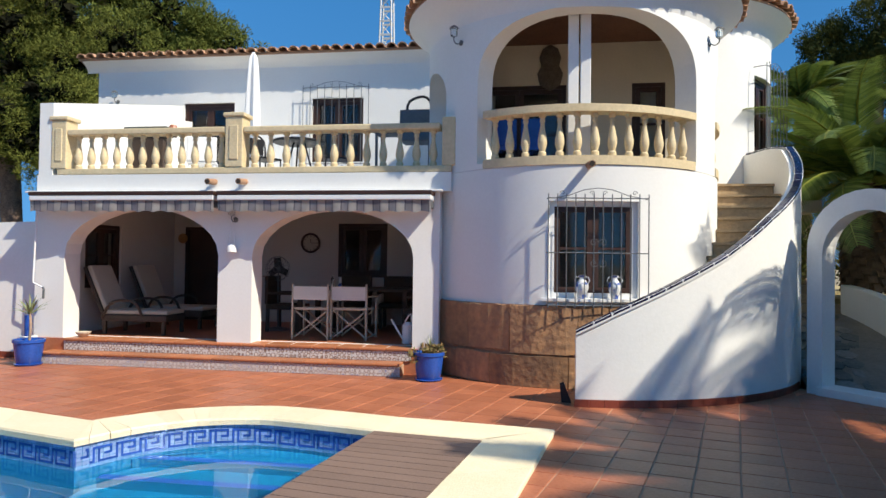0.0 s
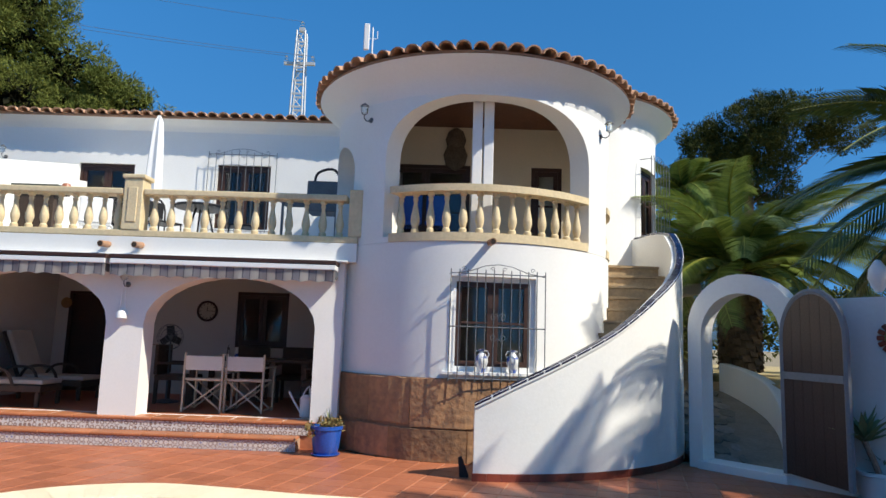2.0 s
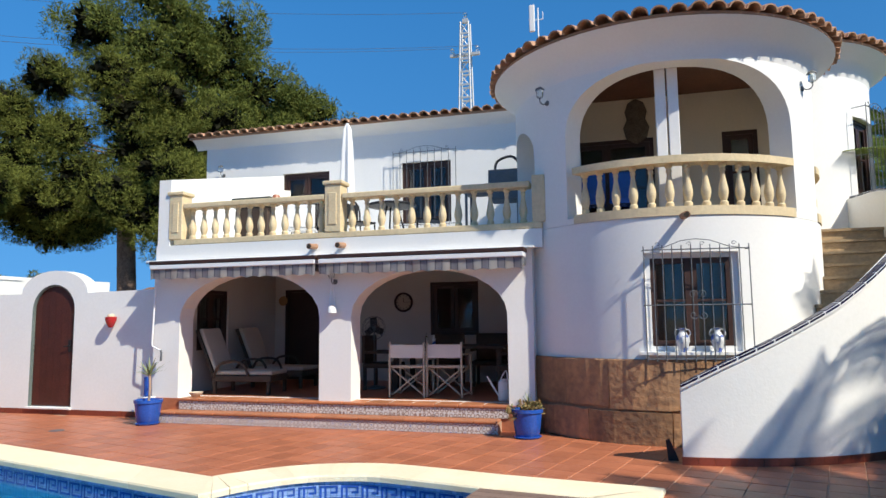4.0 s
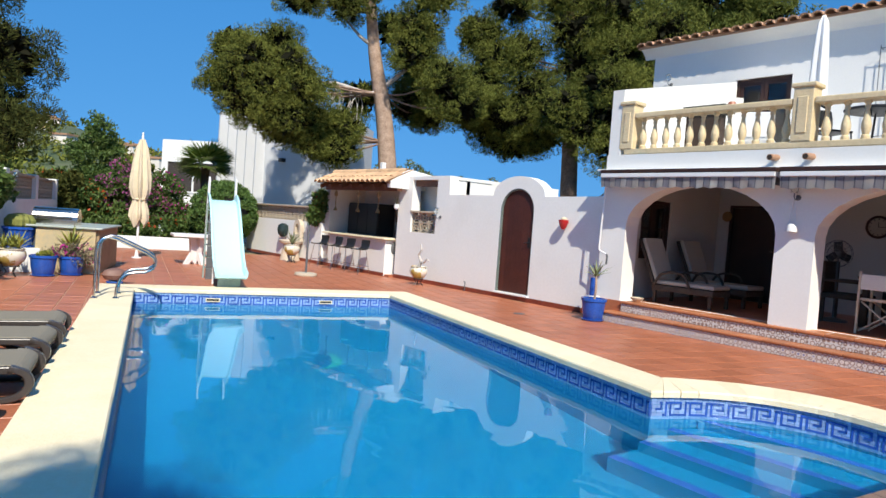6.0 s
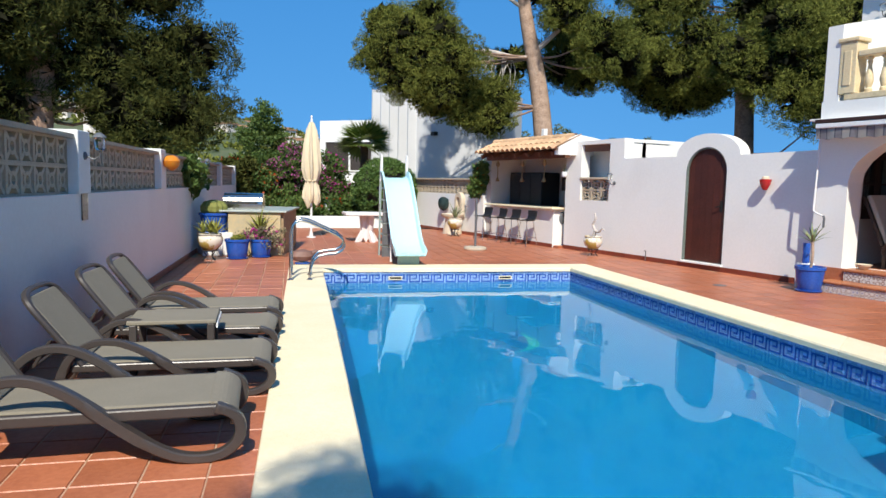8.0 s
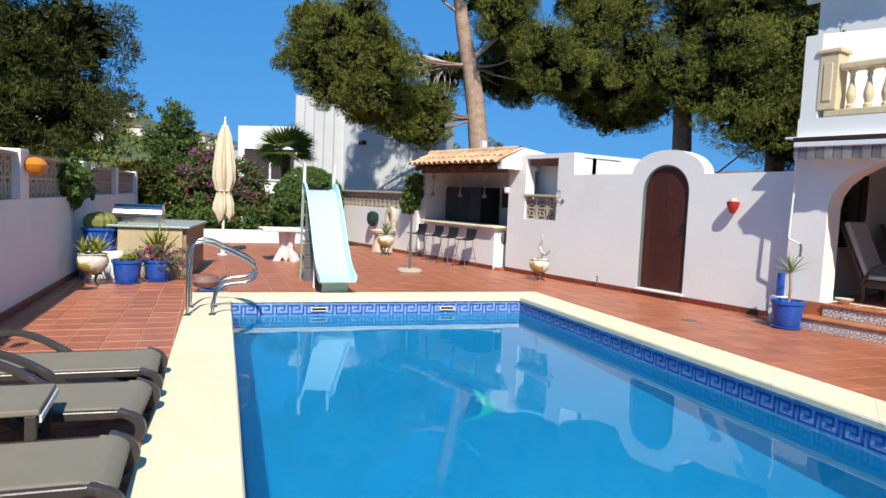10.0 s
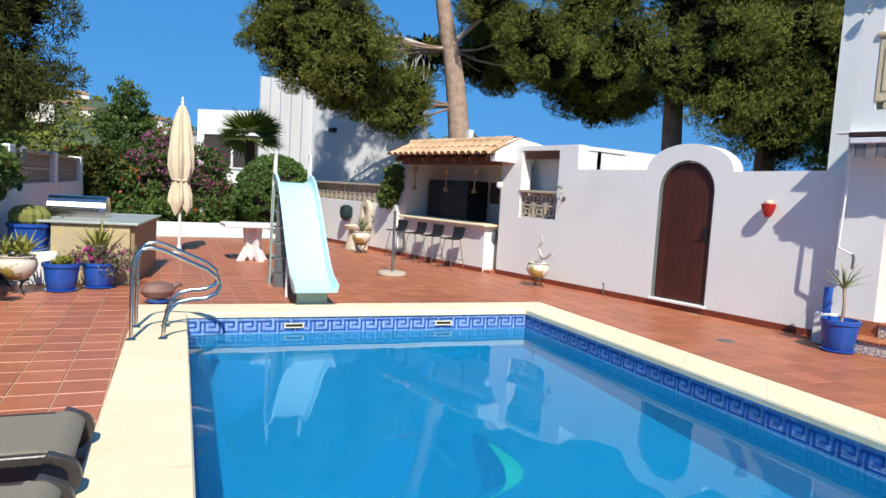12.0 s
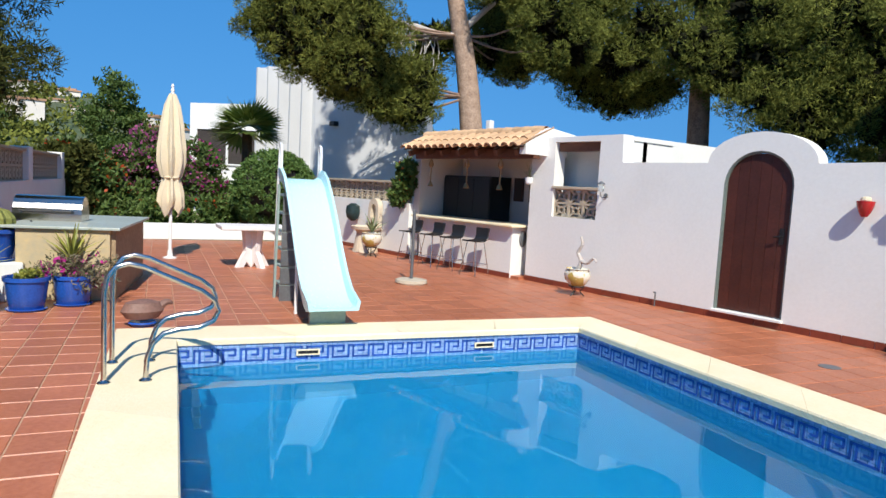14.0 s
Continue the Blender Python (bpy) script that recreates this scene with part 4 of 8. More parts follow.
def grille(name, label, m, w_, h_, n, depth=0.1, scroll=True):
    """A projecting wrought iron window grille; origin at the middle of its lower edge, front towards -Y."""
    g = thing(name, label, "window grille", m)
    r = 0.007
    for z in (0.0, h_ * 0.49, h_):
        part("crossbar", T([(-w_ / 2, 0, z), (-w_ / 2, -depth, z), (w_ / 2, -depth, z), (w_ / 2, 0, z)], r, 4), GREY_IRON, g)
    for k in range(n):
        x = -w_ / 2 + w_ * k / (n - 1)
        part("bar", T([(x, -depth - 0.004, -0.03), (x, -depth - 0.004, h_ + 0.05)], r, 5), GREY_IRON, g)
    if scroll:
        for s in (-1, 1):
            for zc, dz in ((h_ * 0.49 + 0.09, 1), (h_ * 0.49 - 0.09, -1)):
                pts = []
                for i in range(14):
                    a = i * 0.62
                    q = 0.052 * (1 - i / 16)
                    pts.append((s * (0.055 - q * math.cos(a) + 0.0), -depth - 0.008, zc + dz * (q * math.sin(a) + 0.03)))
                part("scroll", T(pts, 0.005, 4), GREY_IRON, g)
    z = h_ + 0.05
    for s in (-1, 1):
        part("crest", T([(s * w_ * 0.42, -depth, z - 0.045), (s * w_ * 0.3, -depth, z - 0.02), (s * w_ * 0.14, -depth, z + 0.05), (0, -depth, z + 0.07)], 0.005, 4), GREY_IRON, g)
        for x in (0.06, 0.36):
            part("scroll", T([(s * (w_ * x + 0.03 * math.cos(i * 0.7) * (1 - i / 12)), -depth, z + 0.01 + 0.03 * math.sin(i * 0.7) * (1 - i / 12)) for i in range(10)], 0.004, 4), GREY_IRON, g)
    return g


grille("window_grille", "grey wrought iron grille with scrolls over the tower window", Matrix.Translation(polar(CX, CY, 2.09, 7.6, 1.0)) @ Matrix.Rotation(radians(7.6), 4, "Z"), 1.18, 1.27, 12, 0.13)
grille("window_grille", "black wrought iron grille over the upstairs window", pose(-3.03, 15.0, 3.4), 1.33, 1.5, 10, 0.12, False)
grille("window_grille", "pale iron grille over the rear tower window", Matrix.Translation(polar(C2X, C2Y, 1.99, 55, 3.2)) @ Matrix.Rotation(radians(55), 4, "Z"), 1.0, 1.5, 7, 0.2, False)
structure("sill_tower", curved_bar(-10, 27, 1.85, 2.2, 1.045, 1.078, n=8), STUCCO, "white plaster window sill", "sill")
BLUE_WHITE = mat("blue_and_white_glaze", (0.75, 0.75, 0.74), 0.2, 0.2, 9, 14, 0.0, 30, second=(0.08, 0.14, 0.42))
BLUE_WHITE.node_tree.nodes["Map Range"].inputs["From Min"].default_value = 1.02
BLUE_WHITE.node_tree.nodes["Map Range"].inputs["From Max"].default_value = 1.12


def amphora(p):
    v = thing("amphora", "white amphora vase painted blue on the window sill", "vase", Matrix.Translation(p) @ Matrix.Scale(0.78, 4), group="vases on the sill")
    part("body", L([(0.05, 0), (0.055, 0.02), (0.075, 0.08), (0.1, 0.16), (0.098, 0.22), (0.06, 0.28), (0.04, 0.31), (0.042, 0.34), (0.06, 0.36), (0.05, 0.36)], 18), BLUE_WHITE, v, smooth=True)
    for s in (-1, 1):
        part("handle", T([(s * 0.04, 0, 0.335), (s * 0.09, 0, 0.33), (s * 0.115, 0, 0.28), (s * 0.09, 0, 0.235)], 0.01, 6), WHITE_PAINT, v)


amphora(polar(CX, CY, 2.13, 3.0, 1.078))
amphora(polar(CX, CY, 2.13, 13.5, 1.078))

# garden door
gd = thing("door_4", "arched mahogany plank door in the garden wall", "door", pose(-8.47, WY + 0.05, 0.12), kind="structure")
for k in range(6):
    x0, x1 = -0.415 + 0.139 * k, -0.415 + 0.139 * (k + 1) - 0.003
    bm = panel([(x0, 0.01)] + [(x, 1.6 + 0.4 * math.sqrt(max(1 - (x / 0.43) ** 2, 0.0))) for x in (x0, (x0 + x1) / 2, x1)] + [(x1, 0.01)], [], 0.04)
    part("plank", bm, RED_WOOD, gd)
pts = arch(-0.44, 0.44, 0.0, 1.6, 2.03, 16)
GREEN_FRAME = mat("weathered_green_frame", (0.15, 0.19, 0.17), 0.6, 0.3, 4, 30, 0.2, 40)
part("door_frame", T([(x, -0.02, z) for x, z in pts], 0.03, 6), GREEN_FRAME, gd)
part("door_handle", T([(0.33, -0.01, 1.0), (0.33, -0.05, 1.0), (0.25, -0.05, 0.99)], 0.012), IRON, gd)
part("lock_plate", B(0.3, -0.012, 0.9, 0.36, 0.0, 1.1, 0.004), IRON, gd)
structure("threshold", B(-8.93, WY - 0.05, 0.085, -8.01, WY + 0.24, 0.118, 0.006), STUCCO_OLD, "white plaster door threshold", "threshold")
# open garden gate leaf
GATE_H = gm @ Vector((1.17, -0.02, 0.1))
ge = Vector((5.0, 8.9, 0.1))
ga = math.atan2(ge.y - GATE_H.y, ge.x - GATE_H.x)
gt = thing("gate_leaf", "open arched garden gate of dark planks in a grey frame", "gate", Matrix.Translation(GATE_H) @ Matrix.Rotation(ga, 4, "Z"))
for k in range(6):
    x0, x1 = 0.05 + 0.15 * k, 0.05 + 0.15 * (k + 1) - 0.004
    f_ = lambda x: 1.5 + 0.47 * math.sqrt(max(1 - ((x - 0.5) / 0.48) ** 2, 0))
    part("plank", panel([(x0, 0.03), (x0, f_(x0)), ((x0 + x1) / 2, f_((x0 + x1) / 2)), (x1, f_(x1)), (x1, 0.03)], [], 0.03), DARK_WOOD, gt)
GREY_WOOD = mat("grey_painted_frame", (0.20, 0.21, 0.23), 0.6, 0.2, 4, 30, 0.1, 40)
part("frame", T([(x, 0.015, z) for x, z in arch(0.02, 0.98, 0.02, 1.5, 2.0, 16)], 0.035, 6), GREY_WOOD, gt)
part("rail", B(0.04, -0.015, 1.05, 0.96, 0.045, 1.13, 0.005), GREY_WOOD, gt)

# ---------- pool things ----------
NV = Vector((0.22, 0.976, 0)).normalized()
UV = Vector((-0.955, 0.297, 0)).normalized()
hr = thing("pool_handrail", "polished steel ladder handrails on the coping", "handrail", Matrix.Translation((-9.18, 4.08, 0.04)) @ Matrix.Scale(0.87, 4))
for k in range(2):
    prof = [(0, 0.0), (0, 0.4), (0, 0.72), (0.02, 0.84), (0.08, 0.92), (0.17, 0.945), (0.28, 0.92), (0.5, 0.82), (0.72, 0.72), (0.82, 0.64), (0.85, 0.55), (0.81, 0.47), (0.7, 0.42), (0.55, 0.41), (0.43, 0.38), (0.35, 0.3), (0.31, 0.18), (0.3, 0.0)]
    part("rail", T([UV * 0.61 * k + NV * d + Vector((0, 0, z)) for d, z in prof], 0.021, 10), STEEL, hr, smooth=True)
    for d in (0, 0.3):
        part("base_plate", L([(0.05, 0), (0.05, 0.008), (0.03, 0.02), (0.022, 0.03)], 14, Matrix.Translation(UV * 0.61 * k + NV * d)), STEEL, hr, smooth=True)
for k in range(3):
    z = -0.3 - 0.27 * k
    part("rung", B(-0.25, 0.0, z, 0.25, 0.06, z + 0.025, 0.004, Matrix.Translation(UV * 0.32 + NV * 0.66) @ Matrix.Rotation(ANG, 4, "Z")), STEEL, hr)

SLIDE_BLUE = mat("pale_blue_fibreglass", (0.50, 0.80, 0.86), 0.25, 0.05, 2, 30, 0.0, 30)
SLIDE_SIDE = mat("weathered_green_fibreglass", (0.32, 0.42, 0.40), 0.5, 0.2, 3, 30, 0.05, 30)
sl = thing("pool_slide", "pale blue fibreglass pool slide with ladder", "slide", Matrix.Translation((-10.1, 6.34, 0)) @ Matrix.Rotation(math.atan2(0.254, -0.967), 4, "Z") @ Matrix.Diagonal((0.81, 0.93, 0.95, 1)))
prof = [(-0.02, 0.25), (0.15, 0.235), (0.35, 0.28), (0.6, 0.42), (0.9, 0.66), (1.25, 0.98), (1.6, 1.27), (1.9, 1.47), (2.15, 1.56), (2.4, 1.58)]
bm = bmesh.new()
rows = []
for d, z in prof:
    row = []
    for v, h in ((-0.29, 0.13), (-0.255, 0.14), (-0.235, 0.03), (-0.18, 0.0), (0.18, 0.0), (0.235, 0.03), (0.255, 0.14), (0.29, 0.13), (0.27, -0.04), (-0.27, -0.04)):
        row.append(bm.verts.new((d, v, z + h * (0.55 if d < 0.1 else 1))))
    rows.append(row)
for A, C in zip(rows, rows[1:]):
    for i in range(10):
        bm.faces.new((A[i], A[(i + 1) % 10], C[(i + 1) % 10], C[i]))
bm.faces.new(rows[0])
bm.faces.new(rows[-1][::-1])
part("chute", bm, SLIDE_BLUE, sl, smooth=True)
for s in (-1, 1):
    bm = panel([(2.52, 0.0), (2.36, 1.5), (2.42, 1.5), (2.6, 0.0)], [], 0.03)
    bmesh.ops.translate(bm, vec=(0, s * 0.27 - 0.015, 0), verts=bm.verts)
    part("side", bm, SLIDE_SIDE, sl)
    part("grab_rail", T([(2.3, s * 0.26, 1.55), (2.3, s * 0.26, 1.92), (2.33, s * 0.26, 2.0), (2.4, s * 0.26, 2.02), (2.46, s * 0.26, 1.96), (2.5, s * 0.27, 1.3), (2.56, s * 0.27, 0.5)], 0.017, 8), WHITE_PAINT, sl, smooth=True)
for k in range(6):
    z = 0.2 + 0.23 * k
    x = 2.55 - 0.1 * z
    part("tread", B(x - 0.34, -0.255, z, x + 0.01, 0.255, z + 0.035, 0.004), SLIDE_SIDE, sl)
    part("riser", B(x - 0.34, -0.255, z - 0.2, x - 0.32, 0.255, z - 0.002), GREY_IRON, sl)
part("front_support", B(0.28, -0.2, 0.0, 0.36, 0.2, 0.25, 0.01), SLIDE_SIDE, sl)
bm = bmesh.new()
tube(bm, [(1.2, -0.2, 0.0), (1.25, -0.2, 0.92)], 0.02)
tube(bm, [(1.2, 0.2, 0.0), (1.25, 0.2, 0.92)], 0.02)
part("leg", bm, WHITE_PAINT, sl)

# skimmer mouths and wall lights in the basin
for t in (0.28, 0.72):
    p = PA.lerp(PB, t)
    sk = thing("skimmer", "pale skimmer mouth in the blue waterline tiles", "skimmer", Matrix.Translation((p.x + 0.02, p.y, -0.12)) @ Matrix.Rotation(math.atan2(PB.y - PA.y, PB.x - PA.x), 4, "Z"), group="skimmers")
    part("surround", panel(rect(-0.11, 0.11, -0.026, 0.028), [rect(-0.095, 0.095, -0.015, 0.018)], 0.02, -0.014), COPING, sk)
    # thin black plate painted as the dark inside of the opening
    part("mouth", B(-0.095, -0.002, -0.015, 0.095, 0.0, 0.018), IRON, sk)
TURQUOISE = mat("turquoise_mosaic", (0.015, 0.36, 0.36), 0.3, 0.2, 5, 40, 0.0, 30)
DEEP_BLUE = mat("deep_blue_mosaic", (0.002, 0.14, 0.32), 0.3, 0.2, 5, 40, 0.0, 30)
pm = Matrix.Translation((-6.72, 6.25, DEPTH)) @ Matrix.Rotation(radians(-50), 4, "Z")


def arc_band(x0, x1, width, shift, lift):
    """A tapered curved band lying on the pool floor."""
    bm = bmesh.new()
    rows = []
    for k in range(15):
        t = k / 14
        x, y = x0 + (x1 - x0) * t, 0.28 * math.sin(t * 2.6) - 0.15 + shift
        w_ = width * math.sin(math.pi * min(t * 1.1 + 0.05, 1)) + 0.01
        rows.append([bm.verts.new(pm @ Vector((x, y - w_, lift))), bm.verts.new(pm @ Vector((x, y + w_, lift)))])
    for A, C in zip(rows, rows[1:]):
        bm.faces.new((A[0], C[0], C[1], A[1]))
    return bm


bm = arc_band(-0.55, 0.6, 0.16, -0.1, 0.006)
fig = part("floor_picture", bm, DEEP_BLUE, shell, "deep blue mosaic figure on the pool floor")
part("belly", arc_band(-0.4, 0.5, 0.065, 0.04, 0.010), TURQUOISE, fig, "turquoise mosaic belly")

# ---------- sun loungers ----------
TAUPE = mat("taupe_sling_fabric", (0.235, 0.21, 0.16), 0.8, 0.16, 4, 90, 0.15, 220)
RESIN = mat("brown_resin_frame", (0.055, 0.046, 0.042), 0.35, 0.15, 4, 40, 0.03, 60)


def ribbon(pts, w_, th):
    """A flat bar bent along points in the YZ plane, w_ wide in X."""
    bm = bmesh.new()
    rows = []
    pts = [Vector((0, y, z)) for y, z in pts]
    for i, p in enumerate(pts):
        d = (pts[min(i + 1, len(pts) - 1)] - pts[max(i - 1, 0)]).normalized()
        n = Vector((0, -d.z, d.y)) * th / 2
        rows.append([bm.verts.new(p + n + Vector((-w_ / 2, 0, 0))), bm.verts.new(p + n + Vector((w_ / 2, 0, 0))), bm.verts.new(p - n + Vector((w_ / 2, 0, 0))), bm.verts.new(p - n + Vector((-w_ / 2, 0, 0)))])
    for A, C in zip(rows, rows[1:]):
        for i in range(4):
            bm.faces.new((A[i], A[(i + 1) % 4], C[(i + 1) % 4], C[i]))
    bm.faces.new(rows[0])
    bm.faces.new(rows[-1][::-1])
    bmesh.ops.bevel(bm, geom=[e for e in bm.edges if abs((e.verts[0].co - e.verts[1].co).x) < 1e-5], offset=0.008, segments=1, affect="EDGES")
    return bm


def smooth_pts(pts, n=4):
    """Catmull-Rom points through pts."""
    out = []
    P = [Vector(p) for p in pts]
    for i in range(len(P) - 1):
        a, b, c, d = P[max(i - 1, 0)], P[i], P[i + 1], P[min(i + 2, len(P) - 1)]
        for k in range(n):
            t = k / n
            out.append(tuple(0.5 * ((2 * b) + (c - a) * t + (2 * a - 5 * b + 4 * c - d) * t * t + (3 * b - a - 3 * c + d) * t ** 3)))
    out.append(tuple(P[-1]))
    return out


def sun_lounger(m):
    """Head towards the wall (y small), foot towards the pool."""
    lg = thing("sun_lounger", "taupe fabric sun lounger with brown resin frame, back raised", "sun lounger", m @ Matrix.Diagonal((1, 1, 0.84, 1)), group="loungers along the wall")
    bm = B(-0.26, 0.72, 0.315, 0.26, 1.74, 0.345, 0.012)
    part("seat", bm, TAUPE, lg)
    part("foot_roll", ribbon(smooth_pts([(1.73, 0.335), (1.80, 0.325), (1.85, 0.27), (1.84, 0.2)]), 0.56, 0.03), TAUPE, lg)
    bk = Matrix.Translation((0, 0.74, 0.33)) @ Matrix.Rotation(radians(118), 4, "X")
    part("backrest", B(-0.255, 0.02, -0.012, 0.255, 0.67, 0.012, 0.01, bk), TAUPE, lg)
    fr = [(-0.285, 0.0), (-0.29, 0.3), (-0.285, 0.58), (-0.24, 0.68), (-0.12, 0.72), (0.12, 0.72), (0.24, 0.68), (0.285, 0.58), (0.29, 0.3), (0.285, 0.0)]
    part("back_frame", T([bk @ Vector((x, y, 0)) for x, y in smooth_pts(fr, 3)], 0.024, 8), RESIN, lg, smooth=True)
    for s in (-1, 1):
        pts = [(0.60, 0.03), (0.62, 0.2), (0.68, 0.4), (0.80, 0.52), (0.95, 0.53), (1.12, 0.43), (1.32, 0.24), (1.5, 0.09), (1.64, 0.03), (1.78, 0.04), (1.86, 0.11), (1.88, 0.2), (1.85, 0.28), (1.76, 0.33)]
        bm = ribbon(smooth_pts(pts), 0.06, 0.055)
        bmesh.ops.translate(bm, vec=(s * 0.31, 0, 0), verts=bm.verts)
        part("side_arm", bm, RESIN, lg, smooth=True)
        part("side_rail", B(s * 0.285 - 0.02, 0.68, 0.265, s * 0.285 + 0.02, 1.78, 0.337, 0.012), RESIN, lg)
    part("crossbar", B(-0.28, 0.66, 0.27, 0.28, 0.70, 0.31, 0.008), RESIN, lg)
    part("prop", T([(-0.2, 0.54, 0.53), (-0.2, 0.44, 0.3), (0.2, 0.44, 0.3), (0.2, 0.54, 0.53)], 0.012, 6), RESIN, lg)
    for s in (-1, 1):
        part("rear_leg", T([(s * 0.25, 0.68, 0.28), (s * 0.25, 0.52, 0.0)], 0.02, 6), RESIN, lg)
    return lg


first = sun_lounger(sm @ pose(1.55, -0.26, 0, 0, 0, 3))
for s, a in ((0.45, 1), (-0.62, -2), (-1.4, 1)):
    copy_thing(first, sm @ pose(s, -0.14, 0, 0, 0, a) @ Matrix.Diagonal((1, 1, 0.84, 1)))
st = thing("side_table", "low taupe side table between loungers", "table", sm @ pose(-0.06, 1.02, 0, 0, 0, 3))
part("tabletop", B(-0.23, -0.3, 0.36, 0.23, 0.3, 0.39, 0.008), TAUPE, st)
part("edge", panel(rect(-0.235, 0.235, 0.33, 0.362), [], 0.01, 0.3), WHITE_PAINT, st)
for sx_ in (-1, 1):
    for sy_ in (-1, 1):
        part("leg", B(sx_ * 0.2 - 0.025, sy_ * 0.26 - 0.025, 0, sx_ * 0.2 + 0.025, sy_ * 0.26 + 0.025, 0.36, 0.006), RESIN, st)

# ---------- bar ----------
BY = 11.1
structure("wall_bar_west", B(-15.68, BY + 0.1, 0, -15.48, 12.298, 2.3), ROOM_PAINT, "pale plastered side wall of the poolside bar")
structure("wall_bar_back", B(-15.68, 12.3, 0, -12.39, 12.5, 2.4), ROOM_PAINT, "pale plastered back wall of the poolside bar")
ct = thing("bar_counter", "white plastered bar counter with stone top", "counter")
part("body", B(-15.28, BY, 0, -12.58, BY + 0.55, 0.875, 0.01), STUCCO_OLD, ct)
part("worktop", B(-15.43, BY - 0.12, 0.88, -12.48, BY + 0.62, 0.92, 0.008), COPING, ct, "cream stone top")
part("plaque", L([(0.1, 0), (0.1, 0.02), (0.07, 0.03)], 18, Matrix.Translation((-12.58, BY + 0.25, 0.68)) @ Matrix.Rotation(radians(90), 4, "Y") @ Matrix.Diagonal((1.4, 0.8, 1, 1))), GREY_IRON, ct, "dark oval plaque")
structure("bar_floor", B(-15.43, BY + 0.02, 0.0, -12.39, 12.29, 0.05), TERRACOTTA, "tiled bar floor", "floor")
btrim = thing("bar_skirting", "red tile skirting along the bar front", "skirting", kind="structure")
for k in range(24):
    x = -20.5 + 0.33 * k
    part("skirting_tile", B(x, BY - 0.014, 0.0, x + 0.322, BY - 0.002, 0.085), RED_TRIM, btrim)
LACQUER = mat("black_lacquer", (0.012, 0.011, 0.011), 0.4, 0.3, 4, 40, 0.02, 40)
bk = thing("bar_cupboard", "black cupboard against the bar's back wall", "cupboard", pose(-14.62, 12.0, 0.05) @ Matrix.Diagonal((0.76, 0.9, 1, 1)))
part("body", B(-0.95, -0.3, 0, 0.95, 0.28, 1.7, 0.01), LACQUER, bk)
for k in range(3):
    part("door", B(-0.93 + 0.625 * k, -0.325, 0.05, -0.93 + 0.625 * k + 0.61, -0.302, 1.65, 0.006), LACQUER, bk)
for x, w_, h_ in ((-13.7, 0.26, 0.45), (-13.2, 0.42, 0.4)):
    pc = thing("wall_picture", "dark framed picture on the bar's back wall", "picture", pose(x, 12.297, 1.3), group="bar pictures")
    part("frame", B(-w_ / 2, -0.03, 0, w_ / 2, 0, h_, 0.006), DARK_WOOD, pc)
    part("sheet", B(-w_ / 2 + 0.05, -0.034, 0.05, w_ / 2 - 0.05, -0.031, h_ - 0.05), DARK_FILL, pc)
BRASS = mat("aged_brass", (0.45, 0.28, 0.12), 0.4, 0.3, 6, 40, 0.05, 40, metal=0.8)
ROPE = mat("hemp_rope", (0.36, 0.24, 0.12), 0.9, 0.3, 20, 80, 0.4, 150)
for x, z in ((-14.9, 1.5), (-13.8, 1.5), (-12.9, 1.5)):
    bl = thing("hanging_bell", "small pendant lamp hung on a rope over the bar", "pendant lamp", pose(x, 11.03, z), group="bar pendants")
    part("rope", T([(0, 0, 0.1), (0.005, 0, 0.3), (0, 0, 0.56)], 0.014, 6), ROPE, bl)
    part("knot", L([(0.01, 0.36), (0.045, 0.4), (0.05, 0.44), (0.03, 0.5), (0.012, 0.52)], 10), ROPE, bl)
    part("shade", L([(0.05, 0), (0.055, 0.01), (0.04, 0.06), (0.015, 0.1)], 14), BRASS, bl, smooth=True)
# bar roof
br = thing("bar_roof", "pale clay tiled lean-to roof over the bar", "roof", kind="structure")
RX0, RX1, RY0, RY1, RZ0, RZ1 = -15.45, -12.05, 10.66, 11.3, 2.2, 2.47
bm = bmesh.new()
bed(bm, [(RX0, RY0 + 0.05, RZ0), (RX1, RY0 + 0.05, RZ0), (RX1, RY1, RZ1), (RX0, RY1, RZ1)])
bmesh.ops.solidify(bm, geom=bm.faces[:], thickness=0.03)
part("boarding", bm, BEAM_WOOD, br)
bm = bmesh.new()
bed(bm, [(RX0, RY1, RZ1 + 0.05), (RX1, RY1, RZ1 + 0.05), (RX1, 12.5, 2.42), (RX0, 12.5, 2.42)])
bmesh.ops.solidify(bm, geom=bm.faces[:], thickness=0.03)
part("rear_slope", bm, ROOF_PALE, br)
bm = bmesh.new()
sl_ = Vector((0, RY1 - RY0, RZ1 - RZ0)).normalized()
barrel(bm, (0, 0, 0), tuple(sl_ * 0.5), 0.19, 0.075)
rt_me = finish("roof_tile", bm, ROOF_PALE, True)
bm = bmesh.new()
barrel(bm, (0, 0, 0.055), tuple(sl_ * 0.5 + Vector((0, 0, 0.055))), 0.2, 0.06, up=Vector((0, 0, -1)))
rv_me = finish("valley_tile", bm, ROOF_PALE, True)
for i in range(16):
    for c in range(2):
        for me, dx in ((rt_me, 0.0), (rv_me, 0.109)):
            o = new("roof_tile", me)
            o.parent = br
            o.matrix_basis = Matrix.Translation(Vector((RX0 + 0.1 + 0.208 * i + dx, RY0, RZ0 + 0.015)) + sl_ * 0.27 * c + Vector((0, random.uniform(-0.01, 0.01), 0.014 * c))) @ pose(0, 0, 0, 0, random.uniform(-2, 2), random.uniform(-1, 1))
bm = bmesh.new()
